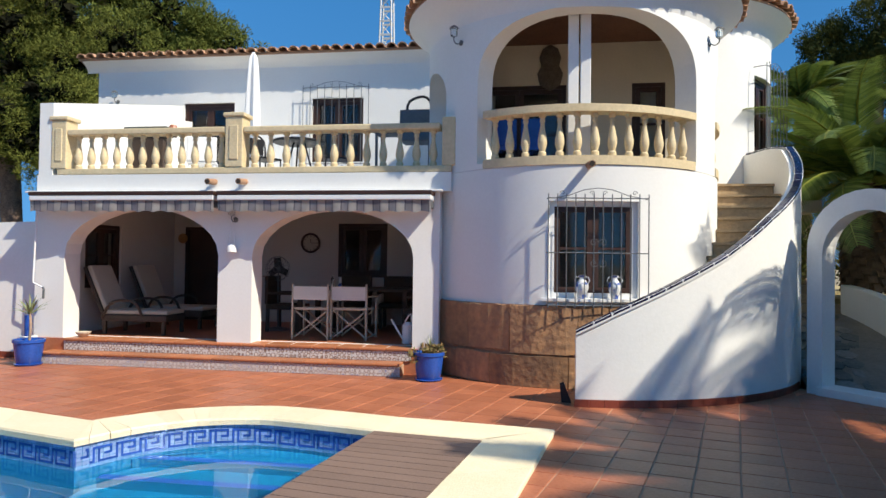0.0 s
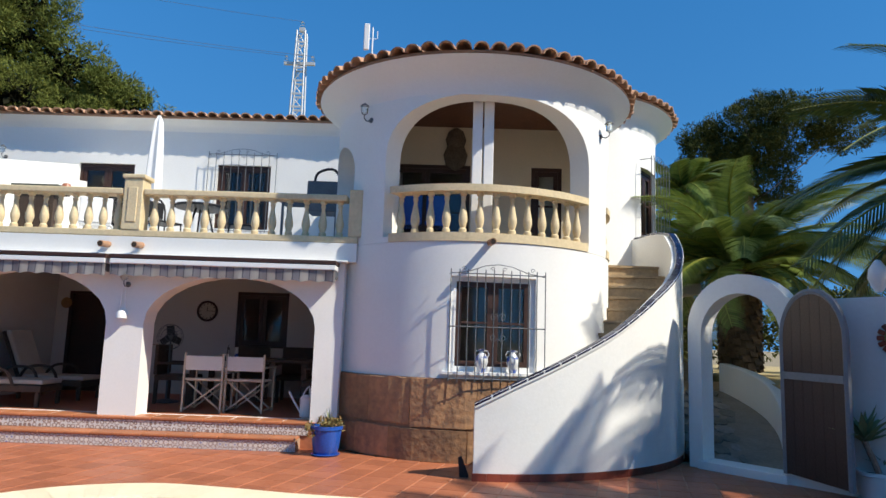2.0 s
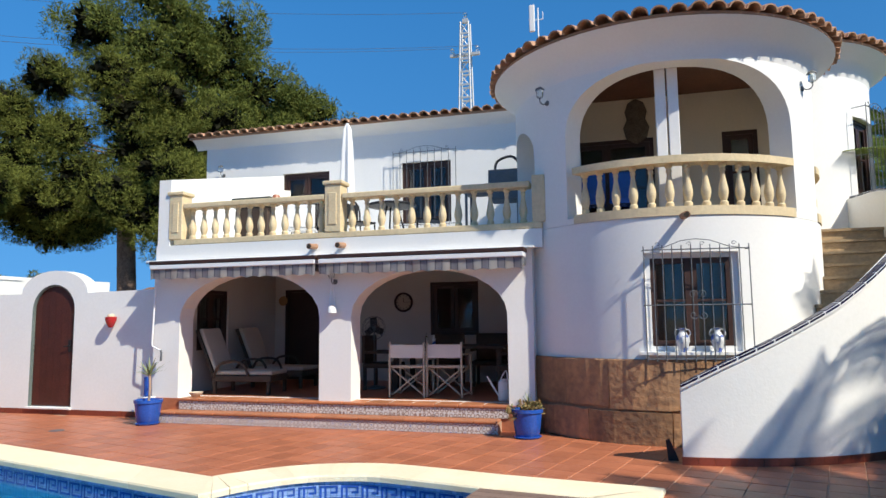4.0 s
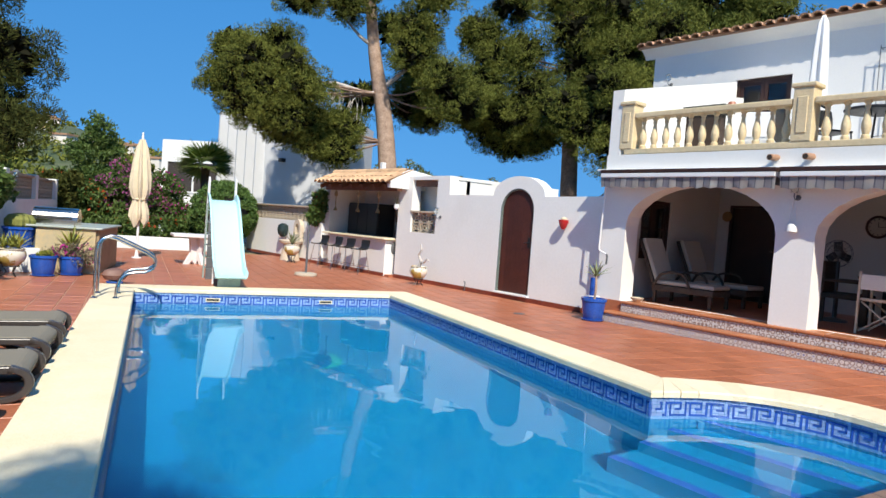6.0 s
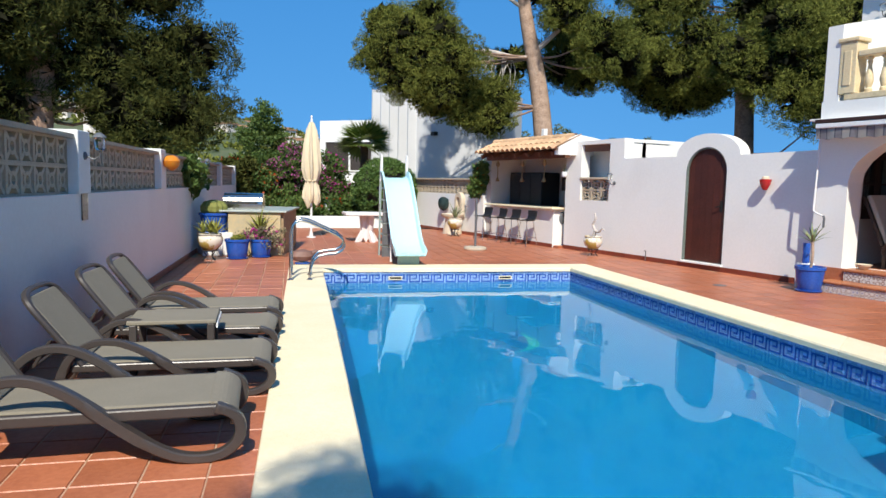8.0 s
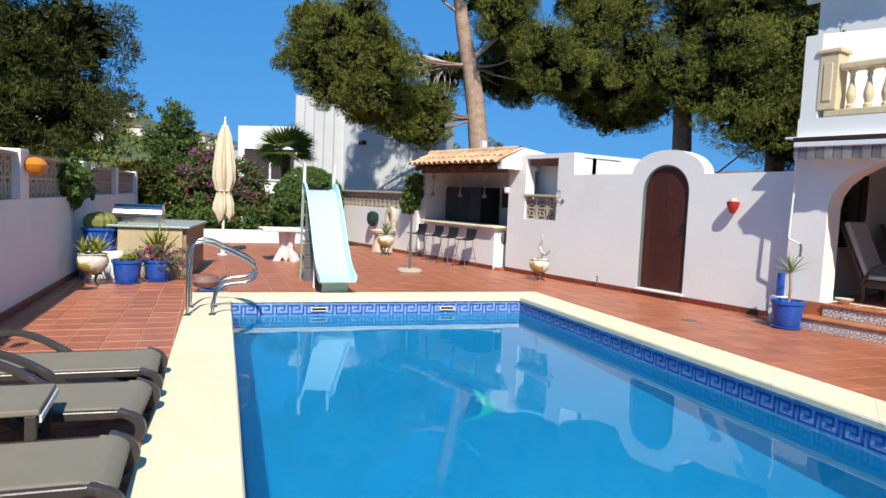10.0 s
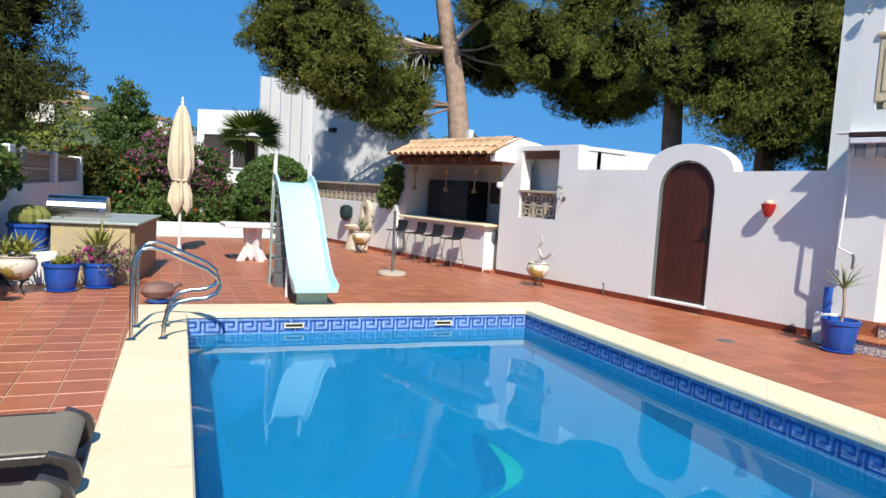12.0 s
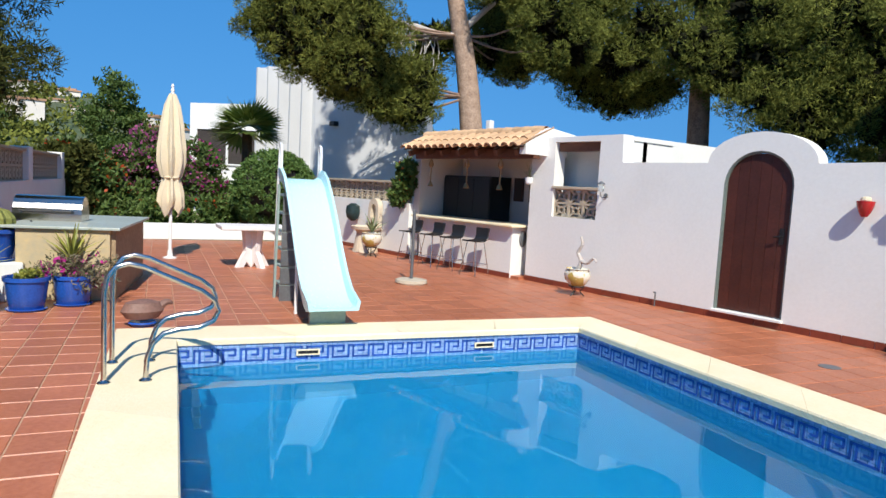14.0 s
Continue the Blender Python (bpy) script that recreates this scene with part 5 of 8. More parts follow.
for i in range(14):
    p = Vector((RX0 + 0.235 * i, RY1, RZ1 + 0.04))
    barrel(bm, p, p + Vector((0.27, 0, 0)), 0.22, 0.1)
part("ridge_tile", bm, ROOF_PALE, br)
part("beam", B(RX0 + 0.1, RY0 + 0.3, RZ0 - 0.16, RX1, RY0 + 0.44, RZ0 - 0.0, 0.008), BEAM_WOOD, br)
for i in range(7):
    x = RX0 + 0.15 + 0.5 * i
    part("rafter", B(x, 0, -0.1, x + 0.08, 0.6, 0.0, 0.004, Matrix.Translation((0, RY0 + 0.08, RZ0 - 0.035)) @ Matrix.Rotation(math.atan2(RZ1 - RZ0, RY1 - RY0), 4, "X")), BEAM_WOOD, br)
bm = panel([(RY0 + 0.1, 2.1), (RY0 + 0.1, 2.26), (RY1, 2.56), (RY1 + 0.9, 2.45), (RY1 + 0.9, 2.1)], [], 0.14)
bmesh.ops.transform(bm, matrix=Matrix.Translation((-12.04, 0, 0)) @ Matrix.Rotation(radians(90), 4, "Z"), verts=bm.verts)
part("gable", bm, STUCCO_OLD, br, "white plastered gable end")
structure("bar_chimney", B(-14.75, 12.25, 2.4, -14.63, 12.37, 2.9, 0.01), STUCCO, "small white chimney behind the bar roof", "chimney")
# niche screen and timber
ns = thing("niche_screen", "cream pierced block screen in the wall niche", "screen wall", kind="structure")
for k in range(3):
    for r in range(2):
        o = new("screen_block", block_me)
        o.parent = ns
        o.matrix_basis = Matrix.Translation((-11.71 + 0.303 * k, WY + 0.09, 1.12 + 0.115 + 0.225 * r)) @ Matrix.Diagonal((0.303 / 0.24, 1, 0.225 / 0.24, 1))
part("cap", B(-11.88, WY - 0.02, 1.572, -10.93, WY + 0.18, 1.615, 0.006), BLOCK_MAT, ns)
structure("niche_lintel", B(-11.85, WY + 0.08, 2.18, -10.96, WY + 0.2, 2.315), BEAM_WOOD, "dark timber lintel in the niche", "lintel")
structure("niche_back", B(-12.14, 11.75, 0, -10.54, 11.85, 2.33), STUCCO_OLD, "pale wall behind the niche")
structure("niche_roof", B(-12.38, WY + 0.242, 2.335, -10.52, 12.5, 2.39), STUCCO_OLD, "flat slab over the store", "roof slab")


def bar_stool(m):
    s_ = thing("bar_stool", "black moulded bar stool on thin chrome legs", "stool", m, group="stools at the bar")
    BL = IRON
    pts = smooth_pts([(-0.2, 0.61), (-0.05, 0.6), (0.09, 0.61), (0.14, 0.64), (0.165, 0.71), (0.175, 0.83)])
    part("seat", ribbon([(-y, z) for y, z in pts], 0.29, 0.025), BL, s_, smooth=True)
    for a in (-1, 1):
        for b in (-1, 1):
            part("leg", T([(a * 0.1, b * 0.1, 0.6), (a * 0.18, b * 0.18, 0.0)], 0.008, 6), STEEL, s_)
    bm = T([(-0.165, -0.165, 0.2), (0.165, -0.165, 0.2), (0.165, 0.165, 0.2), (-0.165, 0.165, 0.2)], 0.006, 6, True)
    part("footrest", bm, STEEL, s_)
    return s_


f0 = bar_stool(pose(-15.03, 10.72, 0, 0, 0, 190))
for x, a in ((-14.33, 186), (-13.73, 192), (-13.08, 188)):
    copy_thing(f0, pose(x, 10.72, 0, 0, 0, a))
# wall with block screen west of the bar
structure("wall_west_garden", B(-20.6, BY, 0, -15.682, BY + 0.2, 1.13), STUCCO_OLD, "low white garden wall beside the bar")
ws = thing("west_screen", "cream pierced block screen on the low garden wall", "screen wall", kind="structure")
for k in range(20):
    for r in range(2):
        o = new("screen_block", block_me)
        o.parent = ws
        o.matrix_basis = Matrix.Translation((-20.45 + 0.24 * k, BY + 0.1, 1.13 + 0.1 + 0.2 * r)) @ Matrix.Diagonal((1, 1, 0.2 / 0.24, 1))
part("cap", B(-20.6, BY - 0.02, 1.533, -15.69, BY + 0.22, 1.58, 0.006), BLOCK_MAT, ws)


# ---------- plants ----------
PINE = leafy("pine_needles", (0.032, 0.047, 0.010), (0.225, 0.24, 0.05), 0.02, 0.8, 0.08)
# PINE_LIT has sunlight put into its green; PINE_DARK is the darker copy
PINE_LIT = leafy("sunlit_pine_needles", (0.055, 0.08, 0.018), (0.21, 0.235, 0.055), 0.15, 0.8, 0.08)
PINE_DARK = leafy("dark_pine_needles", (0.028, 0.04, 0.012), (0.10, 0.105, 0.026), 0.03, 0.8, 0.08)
# near-black leaf colour, painted shade for the inside of the crowns
PINE_SHADE = leafy("crown_inner_shade", (0.012, 0.012, 0.007), (0.016, 0.017, 0.009), 0.0, 0.9, 0.05)
PALM_DARK = leafy("dark_palm_leaflets", (0.03, 0.055, 0.012), (0.085, 0.12, 0.03), 0.1, 0.45)
BROAD = leafy("broad_green_leaves", (0.04, 0.085, 0.018), (0.13, 0.19, 0.045), 0.2)
HEDGE = leafy("clipped_hedge_leaves", (0.06, 0.13, 0.03), (0.15, 0.24, 0.06), 0.25)
PALM = leafy("palm_leaflets", (0.06, 0.11, 0.02), (0.21, 0.27, 0.06), 0.25, 0.45)
PALM_YELLOW = leafy("yellowing_palm_leaflets", (0.45, 0.33, 0.03), (0.35, 0.30, 0.05), 0.3)
PINK = leafy("magenta_petals", (0.55, 0.04, 0.30), (0.38, 0.03, 0.20), 0.3)
RED_PETAL = leafy("red_petals", (0.50, 0.04, 0.02), (0.45, 0.12, 0.02), 0.3)
MAUVE = leafy("mauve_bracts", (0.42, 0.10, 0.27), (0.28, 0.09, 0.17), 0.3)
AGAVE = leafy("agave_leaf", (0.16, 0.22, 0.12), (0.28, 0.30, 0.14), 0.1, 0.5)
YUCCA = leafy("yellow_striped_yucca", (0.35, 0.34, 0.06), (0.18, 0.22, 0.05), 0.2, 0.5)
BARK = mat("pine_bark", (0.36, 0.24, 0.17), 0.95, 0.5, 5, 22, 0.9, 14, second=(0.16, 0.10, 0.075))
BARK_PALE = mat("pale_pine_bark", (0.50, 0.36, 0.27), 0.95, 0.5, 5, 22, 0.9, 14, second=(0.27, 0.18, 0.13))
DEAD_WOOD = mat("bleached_dead_wood", (0.60, 0.55, 0.50), 0.9, 0.3, 5, 30, 0.4, 30)
PALM_TRUNK = mat("palm_trunk_husk", (0.16, 0.095, 0.05), 0.95, 0.5, 6, 20, 0.8, 20, island=0.3)


def leaves_mesh(name, centers, radii, per, length, width, material, seed, up=0.25, shell=0.55):
    """Many small diamond leaves filling balls, denser towards the skin."""
    g = np.random.default_rng(seed)
    C = np.repeat(np.asarray(centers, float), per, axis=0)
    R = np.repeat(np.asarray(radii, float), per)
    n = len(C)
    d = g.normal(size=(n, 3))
    d /= np.linalg.norm(d, axis=1, keepdims=True)
    rad = R * (shell + (1 - shell) * g.random(n) ** 0.6)
    p = C + d * rad[:, None] * np.array([1, 1, 0.85])
    a = d + g.normal(size=(n, 3)) * 0.55 + np.array([0, 0, up])
    a /= np.linalg.norm(a, axis=1, keepdims=True)
    b = np.cross(a, g.normal(size=(n, 3)))
    b /= np.linalg.norm(b, axis=1, keepdims=True) + 1e-9
    L_ = (length * g.uniform(0.6, 1.25, n))[:, None]
    W_ = (width * g.uniform(0.7, 1.2, n))[:, None]
    v = np.stack([p - a * L_ * 0.5, p + b * W_ * 0.5, p + a * L_ * 0.5, p - b * W_ * 0.5], axis=1).reshape(-1, 3)
    me = bpy.data.meshes.new(name)
    me.vertices.add(4 * n)
    me.vertices.foreach_set("co", v.ravel())
    me.loops.add(4 * n)
    me.loops.foreach_set("vertex_index", np.arange(4 * n, dtype=np.int32))
    me.polygons.add(n)
    me.polygons.foreach_set("loop_start", np.arange(0, 4 * n, 4, dtype=np.int32))
    me.update(calc_edges=True)
    me.materials.append(material)
    return me


def sub_balls(clumps, r, k, size, seed, flat=0.8, hollow=0.0):
    """Breaks each clump into k small tufts."""
    g = np.random.default_rng(seed)
    cs, rs_ = [], []
    for c in clumps:
        cr = r * g.uniform(0.75, 1.2)
        for _ in range(k):
            d = g.normal(size=3)
            d /= np.linalg.norm(d)
            q = cr * (1 - hollow * g.random() ** 1.5) if hollow else cr * g.random() ** 0.45
            cs.append(np.array(c) + d * q * np.array([1, 1, flat]))
            rs_.append(size * g.uniform(0.6, 1.35))
    return cs, rs_


def pine(label, trunk, radii, clumps, r, k, size, per, seed, bark=BARK, leaf=PINE, limbs=True, length=0.15, width=0.021, core=True):
    tr = thing("pine_tree", label, "tree")
    part("trunk", T(smooth_pts(trunk, 3), [radii[0] + (radii[1] - radii[0]) * i / (3 * (len(trunk) - 1)) for i in range(3 * (len(trunk) - 1) + 1)], 12), bark, tr, smooth=True)
    g = random.Random(seed)
    if limbs:
        for c in clumps[::2]:
            c = Vector(c)
            zs = [Vector(p) for p in trunk if p[2] < c.z - 0.2] or [Vector(trunk[0])]
            a = zs[-1].lerp(Vector(trunk[min(len(zs), len(trunk) - 1)]), 0.4)
            mid = a.lerp(c, 0.5) + Vector((g.uniform(-0.3, 0.3), g.uniform(-0.3, 0.3), -0.25))
            part("limb", T(smooth_pts([a, mid, c], 3), [0.045 - 0.005 * i for i in range(7)], 6), BARK, tr)
    cs, rs_ = sub_balls(clumps, r * 0.94, k, size, seed, 0.72, 0.4)
    o = new("crown", leaves_mesh("crown", cs, rs_, per, length, width, leaf, seed))
    o.parent = tr
    if not core:
        return tr
    # core of dark leaves in each clump, its shade put into the colour
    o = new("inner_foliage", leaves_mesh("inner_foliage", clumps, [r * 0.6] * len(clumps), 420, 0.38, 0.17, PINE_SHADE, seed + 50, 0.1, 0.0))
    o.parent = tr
    return tr


T1 = [(-20.8, 10.4, 6.5), (-20.3, 11.6, 6.8), (-21.0, 10.2, 5.6), (-20.5, 11.4, 5.3), (-19.9, 12.3, 5.6), (-19.7, 12.7, 4.4), (-20.2, 11.9, 4.2), (-20.1, 14.0, 4.4), (-20.6, 15.1, 5.7), (-18.0, 15.5, 7.0), (-17.2, 16.3, 6.2), (-17.9, 15.6, 7.9), (-16.8, 16.7, 5.4), (-20.0, 16.0, 8.3), (-19.2, 13.5, 8.5), (-17.5, 15.8, 8.9), (-19.9, 12.2, 8.5), (-18.4, 14.7, 10.0), (-19.4, 13.3, 10.3),
      (-19.8, 12.8, 3.9), (-19.4, 13.5, 3.6), (-19.3, 13.6, 4.3), (-20.0, 10.2, 5.4), (-19.9, 10.5, 4.8), (-19.7, 11.1, 4.5), (-19.3, 11.6, 4.4), (-19.6, 11.0, 5.2), (-19.1, 12.0, 5.3), (-19.3, 11.5, 6.0), (-19.8, 10.5, 6.0),
      (-19.6, 17.3, 6.2), (-19.8, 16.6, 5.6), (-19.6, 17.4, 5.4)]
t1 = pine("tall umbrella pine with pale trunk behind the bar", [(-18.9, 15.7, -0.06), (-19.0, 15.4, 3.3), (-19.2, 15.2, 5.2), (-19.3, 14.9, 6.5), (-19.4, 14.7, 7.7), (-19.5, 14.4, 10.0)], (0.36, 0.16), T1, 1.05, 30, 0.34, 230, 11, BARK_PALE)
for pts in ([(-19.2, 15.1, 5.7), (-19.5, 14.5, 5.7), (-19.9, 13.6, 5.9), (-20.3, 13.0, 5.8)], [(-19.2, 15.1, 5.9), (-18.8, 15.6, 6.5), (-18.2, 16.1, 7.2), (-18.1, 16.2, 7.9)], [(-19.4, 14.8, 7.3), (-19.6, 14.3, 7.6), (-20.0, 13.9, 8.2)]):
    part("bare_branch", T(smooth_pts(pts, 3), [0.1 - 0.008 * i for i in range(10)] if len(pts) == 4 else [0.08 - 0.008 * i for i in range(7)], 7), DEAD_WOOD, t1)
gg = random.Random(3)
for k in range(16):
    a = Vector((-20.0, 13.5, 5.8)).lerp(Vector((-19.5, 14.4, 5.6)), gg.random())
    part("twig", T(smooth_pts([a, a + Vector((gg.uniform(-0.3, 0.2), gg.uniform(-0.4, 0.3), -0.4)), a + Vector((gg.uniform(-0.5, 0.4), gg.uniform(-0.6, 0.4), -1.1))], 3), [0.02 - 0.002 * i for i in range(7)], 4), DEAD_WOOD, t1)
T2 = [(-17.2, 18.5, 7.4), (-16.1, 19.6, 6.3), (-16.5, 19.2, 7.6), (-15.0, 20.6, 7.3), (-14.7, 20.8, 5.9), (-13.6, 21.6, 6.4), (-13.8, 21.3, 7.6), (-16.7, 20.6, 4.9), (-16.7, 19.0, 5.3), (-15.1, 23.0, 5.2), (-15.2, 20.2, 8.4), (-13.3, 22.9, 5.8), (-17.5, 18.3, 6.4), (-13.7, 23.9, 7.5), (-12.2, 23.2, 4.8), (-12.0, 22.7, 6.7), (-15.5, 20.0, 9.7), (-14.3, 21.0, 9.3), (-16.8, 18.8, 9.3), (-11.4, 22.3, 5.6), (-10.9, 23.5, 7.9), (-12.6, 22.0, 8.4), (-17.8, 18.2, 8.3),
      (-14.7, 19.5, 5.5), (-14.1, 20.0, 5.0), (-13.3, 20.3, 5.3), (-12.1, 21.0, 5.2), (-11.4, 21.3, 4.4), (-11.0, 21.5, 5.0), (-10.8, 21.6, 3.6), (-12.4, 20.9, 3.8), (-13.1, 20.5, 4.2), (-10.8, 21.6, 5.9), (-11.8, 21.1, 6.2), (-13.5, 20.2, 6.3), (-18.7, 19.0, 5.9), (-17.7, 21.1, 4.9), (-18.0, 20.7, 5.9),
      (-20.9, 18.0, 7.1), (-20.3, 18.6, 6.9), (-19.6, 19.1, 6.4), (-19.3, 19.6, 5.6), (-20.3, 19.1, 6.1), (-18.5, 20.0, 5.0), (-19.8, 19.9, 7.1), (-17.8, 20.2, 4.6), (-17.8, 21.1, 6.6)]
pine("dense pine tree behind the garden wall", [(-15.2, 20.9, -0.06), (-15.2, 20.6, 4.5), (-15.3, 20.6, 6.4), (-15.4, 20.5, 8.3), (-15.6, 20.2, 10.1)], (0.33, 0.15), T2, 1.2, 32, 0.36, 220, 12)
T3 = [(-14.7, -0.6, 3.6), (-15.0, 1.8, 4.4), (-15.1, 3.0, 3.7), (-15.1, 3.5, 2.8), (-15.0, 2.3, 2.7), (-14.9, 0.5, 2.7), (-15.1, 3.5, 4.0), (-14.8, 2.8, 5.1), (-14.8, -0.4, 2.0), (-15.0, 1.0, 3.5), (-15.1, 2.0, 3.6), (-14.7, 0.2, 4.7), (-15.0, 1.7, 5.7), (-15.0, 3.0, 6.2), (-14.7, -0.0, 6.0), (-15.2, 2.5, 1.9), (-14.0, 0.4, 4.2), (-13.7, -0.9, 2.9), (-13.9, 0.2, 5.5)]
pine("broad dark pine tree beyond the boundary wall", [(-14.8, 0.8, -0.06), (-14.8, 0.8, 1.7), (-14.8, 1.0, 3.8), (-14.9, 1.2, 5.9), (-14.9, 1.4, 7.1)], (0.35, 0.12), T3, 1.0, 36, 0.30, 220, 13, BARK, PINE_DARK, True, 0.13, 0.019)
T4 = [(-15.9, 22.0, 11.3), (-14.7, 22.9, 11.0), (-15.0, 22.7, 9.2), (-13.5, 23.8, 10.9), (-13.9, 23.6, 9.0), (-12.6, 24.4, 10.2), (-12.6, 24.4, 8.6), (-11.4, 25.1, 9.7), (-11.6, 25.0, 8.5), (-10.7, 25.5, 8.9), (-15.9, 22.0, 9.5), (-15.6, 22.2, 7.6), (-14.9, 22.8, 12.4), (-13.6, 23.7, 12.3), (-15.7, 22.1, 13.8), (-17.3, 21.2, 12.1), (-14.2, 23.5, 7.2)]
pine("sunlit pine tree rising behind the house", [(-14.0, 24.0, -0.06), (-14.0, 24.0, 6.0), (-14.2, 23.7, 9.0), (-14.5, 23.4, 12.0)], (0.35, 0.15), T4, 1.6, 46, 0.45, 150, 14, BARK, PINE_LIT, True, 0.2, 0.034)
T5 = [(15.9, 35.2, 12.8), (17.1, 34.6, 13.4), (14.5, 35.8, 11.5), (14.2, 36.0, 12.2), (15.4, 35.4, 11.0), (17.5, 34.4, 11.6), (16.4, 34.9, 11.3), (13.8, 36.1, 10.2), (14.9, 35.7, 9.6), (18.5, 33.9, 12.6), (19.5, 33.3, 11.9), (17.0, 34.8, 9.5)]
pine("dark pine trees on the slope beyond the palms", [(16.0, 35.5, -0.06), (16.0, 35.4, 6.0), (16.0, 35.2, 12.5)], (0.4, 0.15), T5, 1.6, 40, 0.48, 130, 15, BARK, PINE_DARK, True, 0.24, 0.045, core=False)
T7 = [(-13.7, 22.2, 5.0), (-12.6, 22.7, 5.5), (-11.5, 23.2, 4.1), (-10.7, 23.5, 5.1), (-12.3, 22.8, 4.1), (-11.3, 23.1, 6.0), (-10.4, 23.6, 3.5), (-13.4, 22.3, 6.4), (-12.1, 22.8, 7.1), (-11.0, 23.3, 7.3), (-10.1, 23.8, 4.3), (-13.7, 24.4, 3.7), (-9.9, 23.9, 6.1)]
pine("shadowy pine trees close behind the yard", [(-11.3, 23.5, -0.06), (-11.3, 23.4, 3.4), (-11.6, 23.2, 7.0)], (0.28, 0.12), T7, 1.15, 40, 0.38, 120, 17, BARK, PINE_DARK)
# T6 is never in view, added to drop a shadow on the coping
T6 = [(3.6, -0.4, 7.1), (4.2, -0.75, 7.0), (5.0, -0.85, 7.2), (4.6, -0.6, 7.4), (5.3, -0.5, 7.5)]
pine("unseen pine tree added to shade the pool's near corner", [(5.2, -3.2, -0.06), (5.0, -2.6, 4.0), (4.7, -1.8, 7.0), (4.5, -1.5, 8.5)], (0.3, 0.12), T6, 0.6, 30, 0.3, 70, 16)
for c, r in (((-32.7, 24.5, 3.4), 1.3), ((-31.6, 26.0, 3.9), 1.2), ((-29.7, 28.4, 3.2), 1.1), ((-26.0, 27.5, 3.0), 1.1), ((-12.0, 27.0, 3.4), 1.5), ((-10.6, 24.0, 2.2), 1.3)):
    tb = thing("garden_tree", "rounded green tree beyond the garden wall", "tree", group="trees beyond the wall")
    part("trunk", T([(c[0], c[1], -0.06), (c[0], c[1], c[2])], 0.12, 8), BARK, tb)
    cs, rs_ = sub_balls([c, (c[0] + 0.6, c[1] + 0.4, c[2] - 0.4), (c[0] - 0.7, c[1] - 0.3, c[2] - 0.5)], r, 30, 0.32, 21)
    o = new("crown", leaves_mesh("crown", cs, rs_, 60, 0.25, 0.06, PINE, 22))
    o.parent = tb

# clipped round bush, hedge of flowering shrubs, small tree
tb = thing("topiary_bush", "large clipped ball of dense green foliage", "bush")
cs, rs_ = [], []
g0 = np.random.default_rng(4)
for _ in range(420):
    d = g0.normal(size=3)
    d /= np.linalg.norm(d)
    cs.append(np.array((-20.4, 10.2, 1.22)) + d * np.array((0.98, 0.98, 0.92)))
    rs_.append(0.13)
o = new("foliage", leaves_mesh("foliage", cs, rs_, 80, 0.075, 0.04, HEDGE, 5, 0.1, 0.2))
o.parent = tb
part("trunk", T([(-20.4, 10.2, -0.06), (-20.4, 10.2, 1.1)], 0.07, 8), BARK, tb)
# solid near-black core painted as the shade inside the bush
part("inner_growth", L([(0.2, 0.45), (0.7, 0.78), (0.88, 1.22), (0.7, 1.7), (0.2, 2.02)], 14, Matrix.Translation((-20.4, 10.2, 0))), DARK_FILL, tb)


def shrub(label, clumps, r, leaf, flower, seed, share=12, size=0.22, per=40):
    sh = thing("flowering_shrub", label, "shrub", group="shrub border")
    cs, rs_ = sub_balls(clumps, r, 40, size, seed, 0.9)
    o = new("foliage", leaves_mesh("foliage", cs, rs_, per, 0.16, 0.06, leaf, seed, 0.35, 0.3))
    o.parent = sh
    if flower:
        f = new("blossom", leaves_mesh("blossom", cs[::2], [q * 1.1 for q in rs_[::2]], share, 0.10, 0.085, flower, seed + 1, 0.2, 0.8))
        f.parent = sh
    return sh


shrub("shrub with red trumpet flowers in the border", [(-22.3, 6.1, 0.6), (-22.2, 6.3, 1.3), (-22.4, 6.0, 1.7), (-22.0, 6.9, 0.7), (-22.2, 6.8, 1.4)], 0.62, BROAD, RED_PETAL, 31, 7)
shrub("mauve bougainvillea in the border", [(-22.4, 7.6, 0.9), (-22.5, 7.3, 1.7), (-22.3, 8.0, 1.6), (-22.4, 8.5, 1.2), (-22.6, 7.9, 2.1)], 0.6, BROAD, MAUVE, 33, 26)
shrub("bird of paradise plants in the border", [(-21.6, 8.2, 0.45), (-21.5, 8.9, 0.5), (-21.6, 7.4, 0.45), (-21.5, 9.4, 0.5), (-21.6, 6.6, 0.4)], 0.5, BROAD, RED_PETAL, 35, 2)
shrub("pink oleander behind the slide", [(-22.3, 9.2, 1.2), (-22.2, 9.6, 0.7), (-22.5, 9.0, 1.8)], 0.55, BROAD, PINK, 37, 9)
shrub("dark cypress hedge at the garden end", [(-21.7, 5.95, 0.3), (-21.7, 5.98, 0.8), (-21.7, 5.94, 1.3), (-21.75, 5.97, 1.75), (-21.8, 5.8, 1.1), (-22.1, 5.6, 1.7), (-22.2, 5.4, 1.2), (-22.2, 5.5, 0.5)], 0.36, PINE_DARK, None, 39, per=120)
shrub("small leafy tree behind the border", [(-27.2, 7.9, 3.9), (-27.3, 7.4, 3.1), (-27.1, 8.3, 3.2), (-27.2, 7.6, 2.2), (-27.1, 8.3, 2.3), (-27.2, 7.6, 1.2), (-27.2, 7.9, 0.4)], 0.55, BROAD, None, 41)
